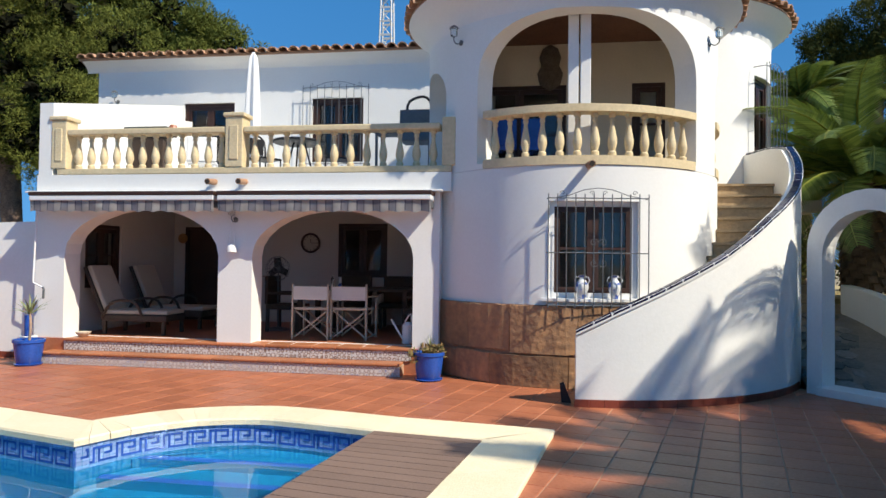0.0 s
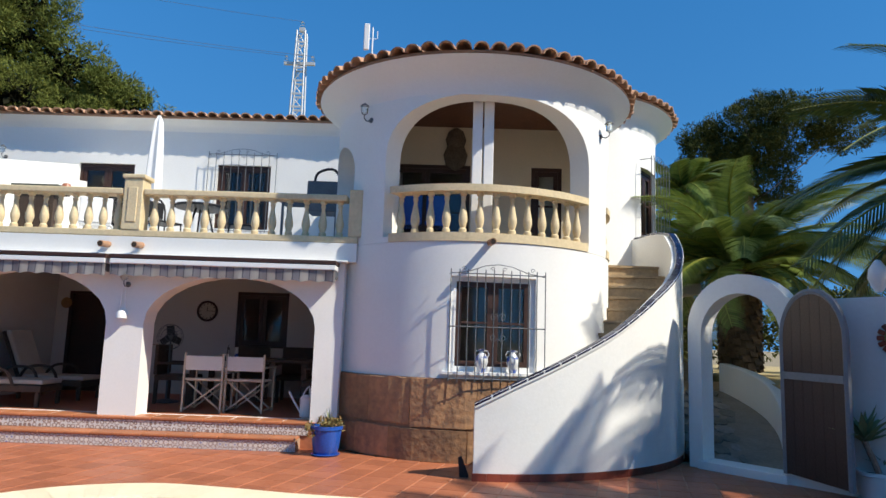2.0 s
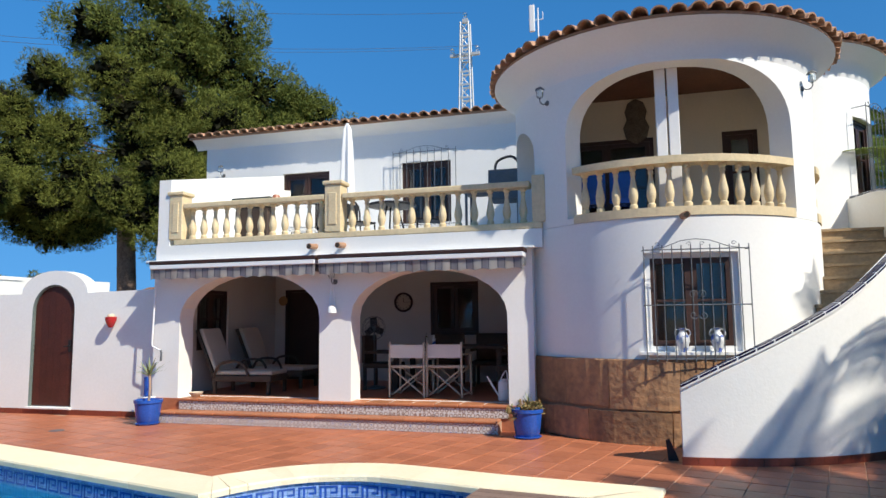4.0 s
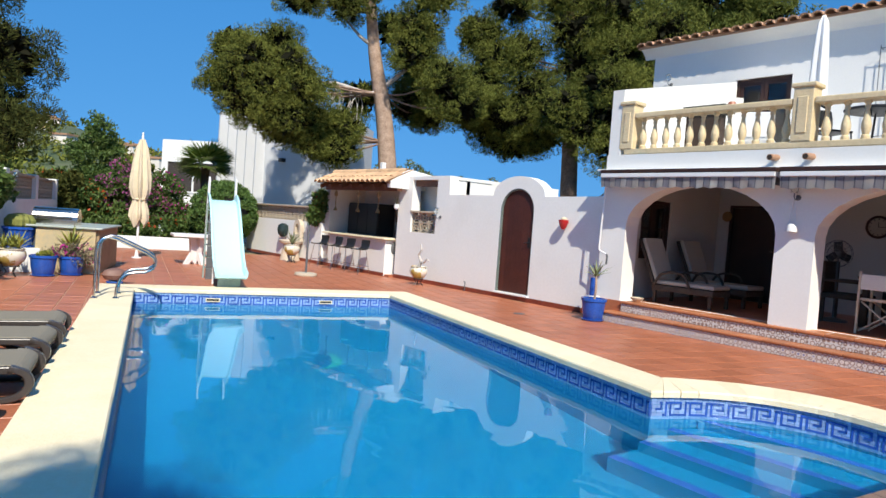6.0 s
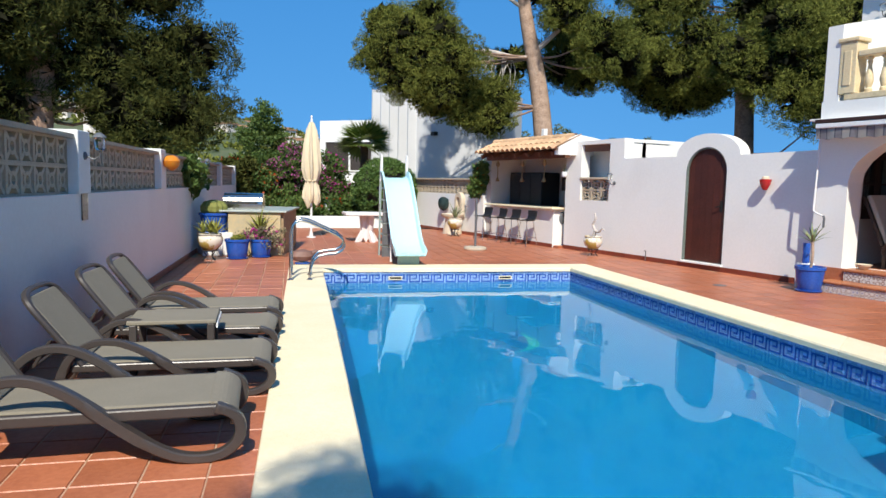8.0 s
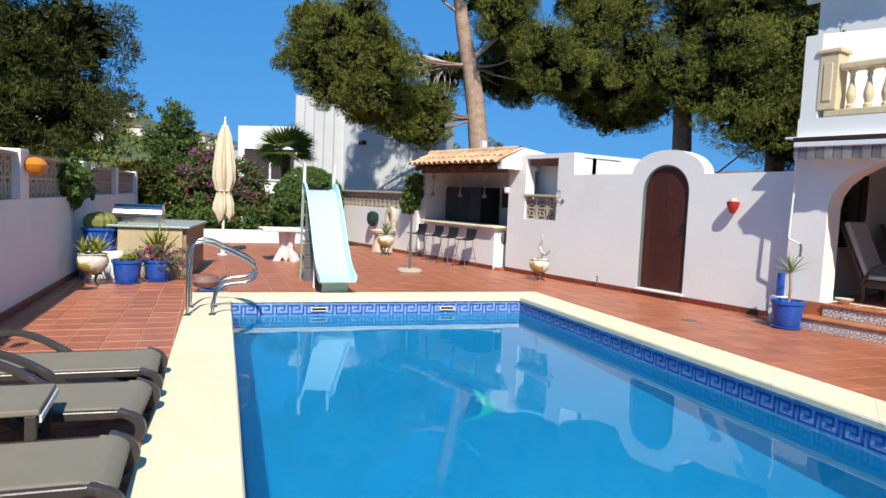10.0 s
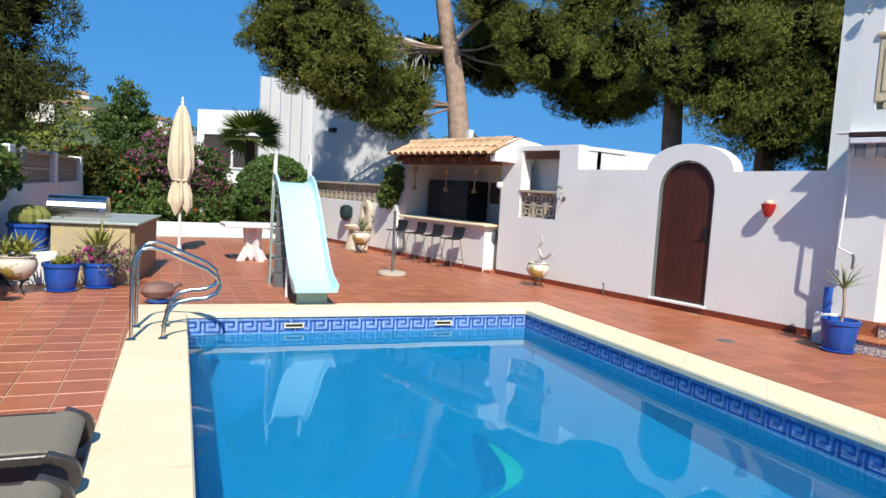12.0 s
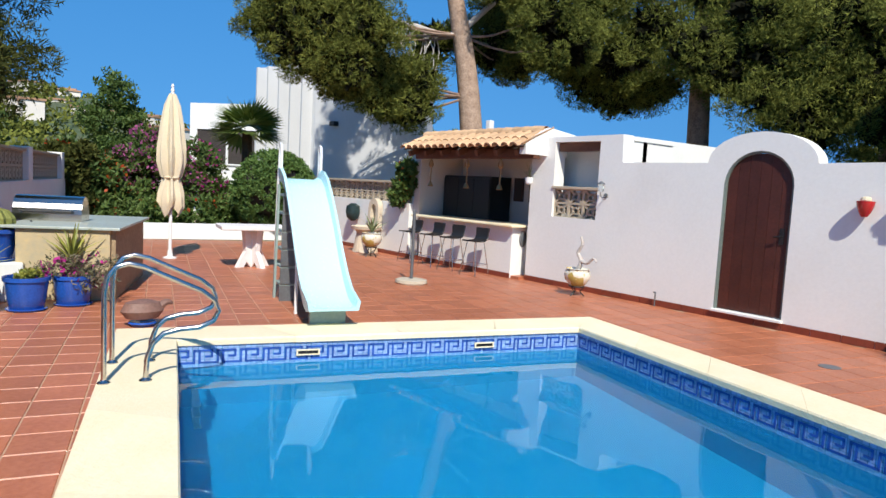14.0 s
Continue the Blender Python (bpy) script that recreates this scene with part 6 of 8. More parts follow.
shrub("green shrubs behind the boundary wall", [(-17.8, 3.3, 1.0), (-17.4, 3.0, 1.8), (-16.4, 2.9, 1.7), (-18.8, 3.6, 0.9), (-19.8, 3.6, 1.6), (-21.0, 4.0, 1.5), (-15.6, 2.4, 1.6), (-20.4, 3.8, 2.4)], 0.6, BROAD, None, 43)
shrub("creeper spilling over the boundary wall", [tuple(sm @ Vector((-7.4, -0.02, 1.5))), tuple(sm @ Vector((-7.7, 0.02, 1.38)))], 0.28, BROAD, None, 45, 12, 0.12, 22)
shrub("creeper on the bar's side wall", [(-15.78, 11.05, 1.5), (-15.93, 11.0, 1.25), (-15.73, 11.02, 1.85)], 0.18, BROAD, RED_PETAL, 47, 1, 0.12, 22)


def frond(length, droop, n=66, leaf=0.42, w=0.034, lift=0.5):
    """A feather palm leaf along +X, arching down: its rib and its leaflets."""
    rib, lf = [], bmesh.new()
    for i in range(13):
        t = i / 12
        rib.append(Vector((length * t * (1 - 0.12 * t * droop), 0, length * (lift * t - droop * t * t))))
    for i in range(n):
        t = 0.1 + 0.9 * i / n
        k = t * 12
        a = rib[int(k)].lerp(rib[min(int(k) + 1, 12)], k % 1)
        d = (rib[min(int(k) + 1, 12)] - rib[int(k)]).normalized() if int(k) < 12 else Vector((1, 0, 0))
        ll = leaf * (0.45 + 0.9 * math.sin(math.pi * min(0.15 + 0.8 * t, 1)))
        for s in (-1, 1):
            e = a + d * ll * 0.62 + Vector((0, s * ll * 0.72, -0.22 * ll))
            m_ = a.lerp(e, 0.5) + Vector((0, 0, 0.03))
            up_ = d * w * 0.5
            lf.faces.new([lf.verts.new(q) for q in (a - up_, m_ - up_ * 1.2, e, m_ + up_ * 1.2, a + up_)])
    return rib, lf


def date_palm(label, base, height, r, count, length, seed, tilt0=75, tilt1=-5, yellow=0.0, leaf=PALM):
    pt = thing("date_palm", label, "palm tree", Matrix.Translation(base))
    g = random.Random(seed)
    bm = L([(r * 0.95, 0), (r * 1.05, height * 0.2), (r * 0.95, height * 0.6), (r * 1.12, height * 0.9), (r * 0.6, height * 1.06)], 14)
    part("trunk", bm, PALM_TRUNK, pt)
    bm = bmesh.new()
    for i in range(150):
        z, a = height * (i + 0.5) / 150, i * 2.4
        p = Vector((r * math.cos(a), r * math.sin(a), z))
        box(bm, -0.07, -0.03, -0.06, 0.07, 0.05, 0.08, 0, Matrix.Translation(p) @ Matrix.Rotation(a + math.pi / 2, 4, "Z") @ Matrix.Rotation(radians(-25), 4, "X"))
    part("husk", bm, PALM_TRUNK, pt)
    rib, lf = frond(length, 0.75)
    lf_me = finish("leaflets", lf, leaf)
    rib2, lf2 = frond(length * 0.85, 0.95)
    lfy_me = finish("leaflets", lf2, PALM_YELLOW)
    rb_me = finish("rib", T(rib, [0.03 - 0.002 * i for i in range(13)], 5), YUCCA)
    for i in range(count):
        a = i * 137.5
        t = i / count
        m = pose(0, 0, height, 0, 0, a) @ pose(0, 0, 0, 0, -(tilt0 + (tilt1 - tilt0) * t - 26) + g.uniform(-8, 8), 0) @ pose(0, 0, 0, g.uniform(-25, 25), 0, 0)
        y = g.random() < yellow and t > 0.6
        lo = new("frond", lfy_me if y else lf_me)
        lo.parent = pt
        lo.matrix_basis = m @ Matrix.Diagonal((g.uniform(0.85, 1.1), 1, g.uniform(0.9, 1.1), 1))
        ro = new("rib", rb_me)
        ro.parent = lo
    return pt


date_palm("stocky date palm with arching green fronds beyond the gate", (6.6, 15.0, 1.1), 1.75, 0.36, 46, 3.2, 1, 75, 8, yellow=0.35)
date_palm("dark date palm leaning over the gate wall", (8.35, 10.1, -0.06), 3.45, 0.3, 60, 3.5, 2, leaf=PALM_DARK)
# stands out of view, added for its shadows on patio and stair wall
date_palm("unseen tall date palm added to cast shade on the patio", (7.6, 5.4, -0.06), 4.3, 0.28, 50, 3.0, 3)
date_palm("distant date palm behind the rear tower", (9.5, 26.0, -0.06), 7.0, 0.25, 26, 2.4, 4)

# fan palm behind the clipped bush
fp = thing("fan_palm", "fan palm with spiky green leaves", "palm tree", Matrix.Translation((-22.5, 10.3, 0.62)))
part("trunk", T([(0, 0, -0.68), (0, 0, 2.1)], 0.14, 10), PALM_TRUNK, fp)
gg = random.Random(8)
for i in range(26):
    bm = bmesh.new()
    for k in range(15):
        a = radians(-75 + 150 * k / 14)
        e = Vector((0.78 * math.cos(a), 0.78 * math.sin(a), -0.14))
        s = Vector((-math.sin(a), math.cos(a), 0)) * 0.042
        bm.faces.new([bm.verts.new(q) for q in (Vector((0, 0, 0)), e * 0.55 - s, e, e * 0.55 + s)])
    m = pose(0, 0, 2.1, 0, 0, i * 137.5) @ pose(0, 0, 0, 0, -72 + 82 * i / 26 + gg.uniform(-8, 8), 0) @ pose(0.34, 0, 0, gg.uniform(-35, 35), 12, 0)
    bmesh.ops.transform(bm, matrix=m, verts=bm.verts)
    part("fan_leaf", bm, PALM, fp)


def spikes(bm, p, n, length, w, seed, spread=0.9, curl=0.25):
    """A rosette of stiff pointed leaves."""
    g = random.Random(seed)
    for i in range(n):
        a = i * 2.4 + g.uniform(-0.2, 0.2)
        q = spread * (0.25 + 0.75 * i / n)
        d = Vector((math.cos(a) * q, math.sin(a) * q, 1.05 - q * 0.75)).normalized()
        s = d.cross(Vector((0, 0, 1))).normalized() * w / 2
        ll = length * g.uniform(0.75, 1.1)
        m_ = p + d * ll * 0.5
        e = p + d * ll + Vector((math.cos(a), math.sin(a), 0)) * curl * ll * 0.4 - Vector((0, 0, curl * ll * q * 0.5))
        k = s.cross(d).normalized() * w * 0.2
        vs = [bm.verts.new(v) for v in (p - s * 0.7, m_ - s, e, m_ + s, p + s * 0.7, p + k, m_ + k)]
        bm.faces.new((vs[0], vs[1], vs[6], vs[5]))
        bm.faces.new((vs[1], vs[2], vs[6]))
        bm.faces.new((vs[2], vs[3], vs[6]))
        bm.faces.new((vs[3], vs[4], vs[5], vs[6]))
    return bm


# ---------- pots ----------
COBALT = mat("cobalt_glazed_ceramic", (0.02, 0.10, 0.46), 0.18, 0.3, 5, 40, 0.02, 40)
TALAVERA = mat("hand_painted_ceramic", (0.70, 0.66, 0.55), 0.25, 0.2, 6, 9, 0.0, 30, second=(0.42, 0.30, 0.08))
TALAVERA.node_tree.nodes["Map Range"].inputs["From Min"].default_value = 1.0
TALAVERA.node_tree.nodes["Map Range"].inputs["From Max"].default_value = 1.08
POT = [(0.72, 0), (0.78, 0.03), (0.9, 0.4), (0.98, 0.78), (1.0, 0.86), (1.08, 0.88), (1.08, 1.0), (0.97, 1.0), (0.93, 0.88), (0.0, 0.86)]


def pot(label, m, r, h, material=None, saucer=True, name="plant_pot", shape=None):
    p = thing(name, label, "plant pot", m)
    part("pot", L([(max(a * r, 0.002), b * h) for a, b in (shape or POT)], 24), material or COBALT, p, smooth=True)
    if saucer:
        part("saucer", L([(r * 0.85, 0.0), (r * 0.95, 0.025), (r * 0.9, 0.03)], 24), material or COBALT, p)
    part("soil", L([(r * 0.93, h * 0.87), (r * 0.5, h * 0.9), (0.01, h * 0.9)], 16), SOIL_AND_HOLLOW, p)
    return p


def iron_stand(p, r, h):
    bm = bmesh.new()
    tube(bm, [(r * math.cos(a), r * math.sin(a), 0) for a in [k * math.tau / 16 for k in range(16)]], 0.01, 5, True)
    part("stand_ring", bm, IRON, p)
    for k in range(3):
        a = k * math.tau / 3 + 0.5
        part("stand_leg", T([(r * math.cos(a), r * math.sin(a), 0), (0.5 * r * math.cos(a), 0.5 * r * math.sin(a), -h * 0.55), (1.1 * r * math.cos(a), 1.1 * r * math.sin(a), -h)], 0.01, 5), IRON, p)


BOWL = [(0.45, 0), (0.62, 0.1), (0.92, 0.35), (1.02, 0.6), (0.98, 0.8), (0.86, 0.9), (0.95, 0.98), (0.9, 1.0), (0.8, 0.9), (0.0, 0.85)]
p = pot("cobalt blue pot with a spiky yucca beside the steps", pose(-6.03, 10.66, 0), 0.19, 0.36)
part("stem", T(smooth_pts([(0, 0, 0.3), (0.02, 0, 0.5), (-0.01, 0.02, 0.72)], 3), 0.018, 6), BARK_PALE, p)
part("leaves", spikes(bmesh.new(), Vector((-0.01, 0.02, 0.7)), 16, 0.34, 0.03, 3, 1.0), AGAVE, p)
pb = solid("blue_vase", L([(0.045, 0), (0.05, 0.01), (0.05, 0.3), (0.04, 0.3)], 12, pose(-6.32, 10.98, 0.36)), COBALT, "slim cobalt blue vase on a ledge", "vase")
solid("ledge_block", B(-6.42, 10.9, 0.0, -6.22, 11.06, 0.36, 0.008), STUCCO_OLD, "white plastered block under the vase", "ledge")
p = pot("cobalt blue pot with drying succulents by the tower", pose(-0.4, 10.68, 0) @ Matrix.Scale(0.86, 4), 0.22, 0.42)
cs, rs_ = sub_balls([(0, 0, 0.44), (0.12, 0.05, 0.42), (-0.14, -0.06, 0.38)], 0.13, 12, 0.06, 61)
o = new("succulent", leaves_mesh("succulent", cs, rs_, 22, 0.08, 0.03, leafy("dry_succulent", (0.30, 0.16, 0.06), (0.16, 0.19, 0.07), 0.1), 62, 0.2))
o.parent = p
part("leaves", spikes(bmesh.new(), Vector((0.02, 0.03, 0.4)), 8, 0.26, 0.025, 5, 0.4), AGAVE, p)
p = pot("painted bowl with striped agaves on an iron stand", pose(-12.2, 3.5, 0.17), 0.21, 0.29, TALAVERA, False, shape=BOWL)
iron_stand(p, 0.12, 0.17)
bm = bmesh.new()
for k, (x, y) in enumerate(((0, 0), (0.1, 0.08), (-0.12, 0.05), (0.02, -0.12))):
    spikes(bm, Vector((x, y, 0.3)), 12, 0.32, 0.035, 70 + k)
part("leaves", bm, YUCCA, p)
p = pot("cobalt blue pot with a mat of succulents", pose(-12.3, 3.97, 0) @ Matrix.Scale(0.84, 4), 0.24, 0.42)
cs, rs_ = sub_balls([(0, 0, 0.43)], 0.16, 16, 0.06, 63, 0.4)
o = new("succulent", leaves_mesh("succulent", cs, rs_, 24, 0.07, 0.03, YUCCA, 64, 0.4))
o.parent = p
p = pot("cobalt blue pot overflowing with pink flowers", pose(-12.45, 4.42, 0) @ Matrix.Scale(0.88, 4), 0.23, 0.38)
cs, rs_ = sub_balls([(0, 0, 0.5), (0.05, 0.26, 0.42), (0.05, -0.26, 0.48), (0.1, 0.05, 0.35)], 0.24, 18, 0.1, 65)
o = new("foliage", leaves_mesh("foliage", cs, rs_, 26, 0.06, 0.02, leafy("dusty_leaves", (0.20, 0.15, 0.11), (0.14, 0.16, 0.07), 0.15), 66))
o.parent = p
o = new("blossom", leaves_mesh("blossom", cs[::4], rs_[::4], 12, 0.06, 0.05, PINK, 67, 0.2, 0.9))
o.parent = p
part("yucca_leaves", spikes(bmesh.new(), Vector((-0.1, 0.0, 0.55)), 26, 0.5, 0.035, 68, 0.85), YUCCA, p)
p = pot("large cobalt blue pot with a barrel cactus on a ledge", pose(-13.15, 3.72, 0.42) @ Matrix.Scale(0.85, 4), 0.3, 0.42)
bm = bmesh.new()
lathe(bm, [(0.2, 0.36), (0.27, 0.45), (0.27, 0.56), (0.2, 0.66), (0.05, 0.7)], 28)
for v in bm.verts:
    a = math.atan2(v.co.y, v.co.x)
    f = 1 + 0.06 * math.cos(14 * a)
    v.co.x *= f
    v.co.y *= f
part("cactus", bm, mat("barrel_cactus", (0.24, 0.25, 0.06), 0.8, 0.3, 12, 40, 0.5, 60), p)
solid("pot_ledge", B(-13.5, 3.47, 0, -12.85, 4.0, 0.42, 0.01), STUCCO_OLD, "white plastered ledge under the cactus pot", "ledge")
wc = thing("watering_can", "dark grey plastic watering can on the ledge", "watering can", pose(-13.35, 4.14, 0.42))
part("body", L([(0.12, 0), (0.13, 0.05), (0.12, 0.25), (0.08, 0.3)], 14), IRON, wc, smooth=True)
part("spout", T([(0.1, 0.05, 0.08), (0.2, 0.12, 0.25), (0.26, 0.16, 0.4)], 0.022, 8), IRON, wc)
part("handle", T(smooth_pts([(-0.1, 0, 0.1), (-0.2, 0, 0.25), (-0.1, 0, 0.42), (0.04, 0, 0.3)], 3), 0.015, 6), IRON, wc)
solid("can_ledge", B(-13.5, 4.005, 0, -13.1, 4.3, 0.42, 0.01), STUCCO_OLD, "white plastered ledge under the watering can", "ledge")

# barbecue counter
YSTONE = mat("yellow_stone_slab", (0.55, 0.42, 0.22), 0.7, 0.35, 2, 14, 0.25, 24, second=(0.42, 0.36, 0.24), stain=0.3)
bq = thing("barbecue_counter", "stone clad outdoor counter with a pale green top", "counter", Matrix.Translation((-12.93, 3.93, 0)) @ Matrix.Rotation(radians(68), 4, "Z"))
part("front_slab", B(0.0, 0.0, 0, 0.95, 0.06, 0.80, 0.008), YSTONE, bq)
part("side_wall", B(0.9, 0.062, 0, 1.0, 2.1, 0.80, 0.006), STEP_STONE, bq)
part("rear_wall", B(-0.1, 0.62, 0, 0.02, 2.1, 0.8, 0.006), STUCCO_OLD, bq)
part("worktop", B(-0.15, -0.05, 0.803, 1.06, 2.2, 0.835, 0.006), mat("pale_green_marble", (0.42, 0.47, 0.42), 0.35, 0.2, 2, 20, 0.02, 30), bq, "pale green stone top")
hd = thing("barbecue_hood", "stainless steel barbecue hood on the counter", "barbecue", Matrix.Translation((-13.6, 4.25, 0.836)) @ Matrix.Rotation(radians(68), 4, "Z"))
bm = bmesh.new()
rows = []
for x in (-0.3, 0.45):
    rows.append([bm.verts.new((x, 0.2 + 0.2 * math.cos(math.pi * i / 10), 0.08 + 0.22 * math.sin(math.pi * i / 10))) for i in range(11)] + [bm.verts.new((x, 0.0, 0)), bm.verts.new((x, 0.4, 0))][::1])
for i in range(12):
    bm.faces.new((rows[0][i], rows[0][i + 1], rows[1][i + 1], rows[1][i]))
bm.faces.new((rows[0][12], rows[0][0], rows[1][0], rows[1][12]))
bm.faces.new(rows[0])
bm.faces.new(rows[1][::-1])
part("lid", bm, STEEL, hd)
part("handle", T([(-0.2, -0.02, 0.12), (-0.2, -0.06, 0.12), (0.35, -0.06, 0.12), (0.35, -0.02, 0.12)], 0.012), IRON, hd)

# shell-shaped ornament by the ladder
bm = L([(0.02, 0), (0.1, 0.03), (0.13, 0.1), (0.1, 0.18), (0.03, 0.21)], 16, pose(-11.1, 4.8, 0.05))
for v in bm.verts:
    q = v.co - Vector((-11.1, 4.8, 0.05))
    v.co.y += 0.5 * q.y * (1 + q.z)
tube(bm, smooth_pts([(-11.1, 4.92, 0.15), (-11.1, 5.02, 0.22), (-11.1, 5.08, 0.2)], 3), [0.05, 0.045, 0.04, 0.035, 0.03, 0.02, 0.012], 8)
solid("duck_ornament", bm, mat("brown_clay_figure", (0.24, 0.13, 0.10), 0.6, 0.3, 6, 40, 0.2, 40), "brown clay duck ornament on a blue dish", "ornament", smooth=True)
solid("ornament_dish", L([(0.1, 0), (0.13, 0.03), (0.12, 0.045), (0.02, 0.03)], 16, pose(-11.1, 4.8, 0.002)), COBALT, "cobalt blue dish under a clay duck", "dish")

# closed cream umbrella
CLOTH = mat("cream_canvas", (0.72, 0.62, 0.44), 0.9, 0.12, 3, 40, 0.15, 90)
um = thing("garden_umbrella", "closed cream canvas umbrella tied to a white pole", "umbrella", pose(-16.45, 6.57, 0) @ Matrix.Scale(0.96, 4))
part("pole", T([(0, 0, 0), (0, 0, 3.0)], 0.03, 10), WHITE_PAINT, um)
part("finial", L([(0.025, 2.98), (0.035, 3.02), (0.02, 3.06), (0.03, 3.1), (0.008, 3.14)], 10), WHITE_PAINT, um)
part("base", L([(0.12, 0.0), (0.12, 0.02), (0.05, 0.035), (0.04, 0.15)], 16), WHITE_PAINT, um)
bm = bmesh.new()
prof = [(0.05, 2.96), (0.12, 2.75), (0.17, 2.4), (0.21, 2.0), (0.21, 1.75), (0.16, 1.52), (0.13, 1.45), (0.19, 1.2), (0.2, 1.0), (0.13, 0.85)]
rows = []
for r, z in prof:
    rows.append([bm.verts.new(((r * (1 + 0.22 * math.cos(8 * a + z * 1.3)) * math.cos(a)), r * (1 + 0.22 * math.cos(8 * a + z * 1.3)) * math.sin(a), z + (0.1 * math.cos(3 * a) if z < 1.05 else 0))) for a in [k * math.tau / 48 for k in range(48)]])
for A, C in zip(rows, rows[1:]):
    for k in range(48):
        bm.faces.new((A[k], A[(k + 1) % 48], C[(k + 1) % 48], C[k]))
bm.faces.new(rows[0])
part("canopy", bm, CLOTH, um, smooth=True)
part("tie", T([(0.15 * math.cos(a), 0.15 * math.sin(a), 1.47) for a in [k * math.tau / 16 for k in range(16)]], 0.02, 6, True), CLOTH, um)

# white garden table
tbm = mat("white_cast_concrete", (0.78, 0.74, 0.72), 0.7, 0.1, 3, 30, 0.15, 40)
tb = thing("garden_table", "white cast concrete garden table on curved legs", "table", pose(-15.05, 7.5, 0, 0, 0, 78) @ Matrix.Scale(0.95, 4))
part("tabletop", B(-0.58, -0.4, 0.66, 0.58, 0.4, 0.73, 0.015), tbm, tb)
for x in (0.0, 0.001):
    bm = panel([(-0.33, 0), (-0.2, 0), (-0.14, 0.1), (-0.06, 0.0), (0.06, 0.0), (0.14, 0.1), (0.2, 0), (0.33, 0), (0.16, 0.28), (0.2, 0.66), (-0.2, 0.66), (-0.16, 0.28)], [], 0.09)
    bmesh.ops.transform(bm, matrix=Matrix.Rotation(radians(25 if x == 0 else 115), 4, "Z") @ Matrix.Translation((0, -0.045, 0)), verts=bm.verts)
    part("leg", bm, tbm, tb)

# parasol foot with bare pole
ps = thing("parasol_stand", "grey steel pole in a round concrete foot", "parasol stand", pose(-12.62, 9.06, 0))
part("foot", L([(0.24, 0), (0.25, 0.02), (0.24, 0.06), (0.2, 0.07), (0.04, 0.075)], 24), mat("worn_concrete", (0.55, 0.47, 0.36), 0.9, 0.2, 5, 30, 0.3, 40), ps)
part("pole", T([(0, 0, 0.07), (0, 0, 1.12)], 0.025, 10), GREY_IRON, ps)

# wall fountain with its pots
FST = mat("cream_fountain_stone", (0.66, 0.56, 0.42), 0.85, 0.2, 4, 30, 0.4, 30)
wf = thing("wall_fountain", "cream stone wall fountain with a shell niche", "fountain", pose(-16.85, 11.08, 0))
part("pedestal", L([(0.28, 0), (0.24, 0.2), (0.2, 0.42), (0.22, 0.46)], 18, pose(0, -0.28, 0)), FST, wf)
part("basin", L([(0.2, 0.45), (0.32, 0.5), (0.34, 0.56), (0.3, 0.57), (0.22, 0.52), (0.01, 0.5)], 22, pose(0, -0.28, 0)), FST, wf)
part("back_slab", panel(arch(-0.2, 0.2, 0.5, 0.95, 1.18, 12), [arch(-0.11, 0.11, 0.75, 0.92, 1.05, 10)], 0.12, -0.12), FST, wf)
part("niche", B(-0.12, -0.02, 0.7, 0.12, -0.005, 1.06), FST, wf)
mk = solid("wall_mask", L([(0.05, 0), (0.14, 0.08), (0.17, 0.2), (0.15, 0.34), (0.06, 0.4)], 14, pose(-17.75, 10.98, 0.62)), mat("dark_green_bronze", (0.03, 0.06, 0.06), 0.4, 0.4, 10, 40, 0.3, 30, metal=0.3), "dark green pottery head hung on the wall", "ornament", smooth=True)
p = pot("painted bowl with an aloe on an iron stand", pose(-15.97, 10.4, 0.2), 0.21, 0.3, TALAVERA, False, shape=BOWL)
iron_stand(p, 0.12, 0.2)
part("leaves", spikes(bmesh.new(), Vector((0, 0, 0.3)), 12, 0.42, 0.05, 81, 0.7), AGAVE, p)
p = pot("painted bowl with a twisted bonsai trunk on a stand", pose(-10.83, 10.8, 0.14), 0.19, 0.27, TALAVERA, False, shape=BOWL)
iron_stand(p, 0.11, 0.14)
part("trunk", T(smooth_pts([(0, 0, 0.24), (0.05, 0, 0.38), (-0.02, 0, 0.5), (0.05, 0, 0.62), (0.02, 0, 0.74)], 3), [0.04 - 0.002 * i for i in range(13)], 7), DEAD_WOOD, p)
part("branch", T(smooth_pts([(0.03, 0, 0.4), (0.18, -0.02, 0.36), (0.3, -0.03, 0.45), (0.36, -0.03, 0.4)], 3), [0.028 - 0.002 * i for i in range(10)], 6), DEAD_WOOD, p)
# wall things
wp_ = thing("wall_planter", "red glazed half pot hung on the garden wall", "wall pot", pose(-7.22, WY - 0.005, 1.42))
part("pot", L([(0.03, 0), (0.06, 0.05), (0.085, 0.12), (0.09, 0.17), (0.08, 0.17), (0.01, 0.13)], 18, pose(0, -0.08, 0)), mat("red_glaze", (0.50, 0.025, 0.025), 0.25, 0.2, 5, 40, 0.0, 40), wp_, smooth=True)
part("bloom", L([(0.04, 0.14), (0.06, 0.18), (0.05, 0.21), (0.02, 0.22)], 10, pose(0, -0.08, 0)), CLOTH, wp_)


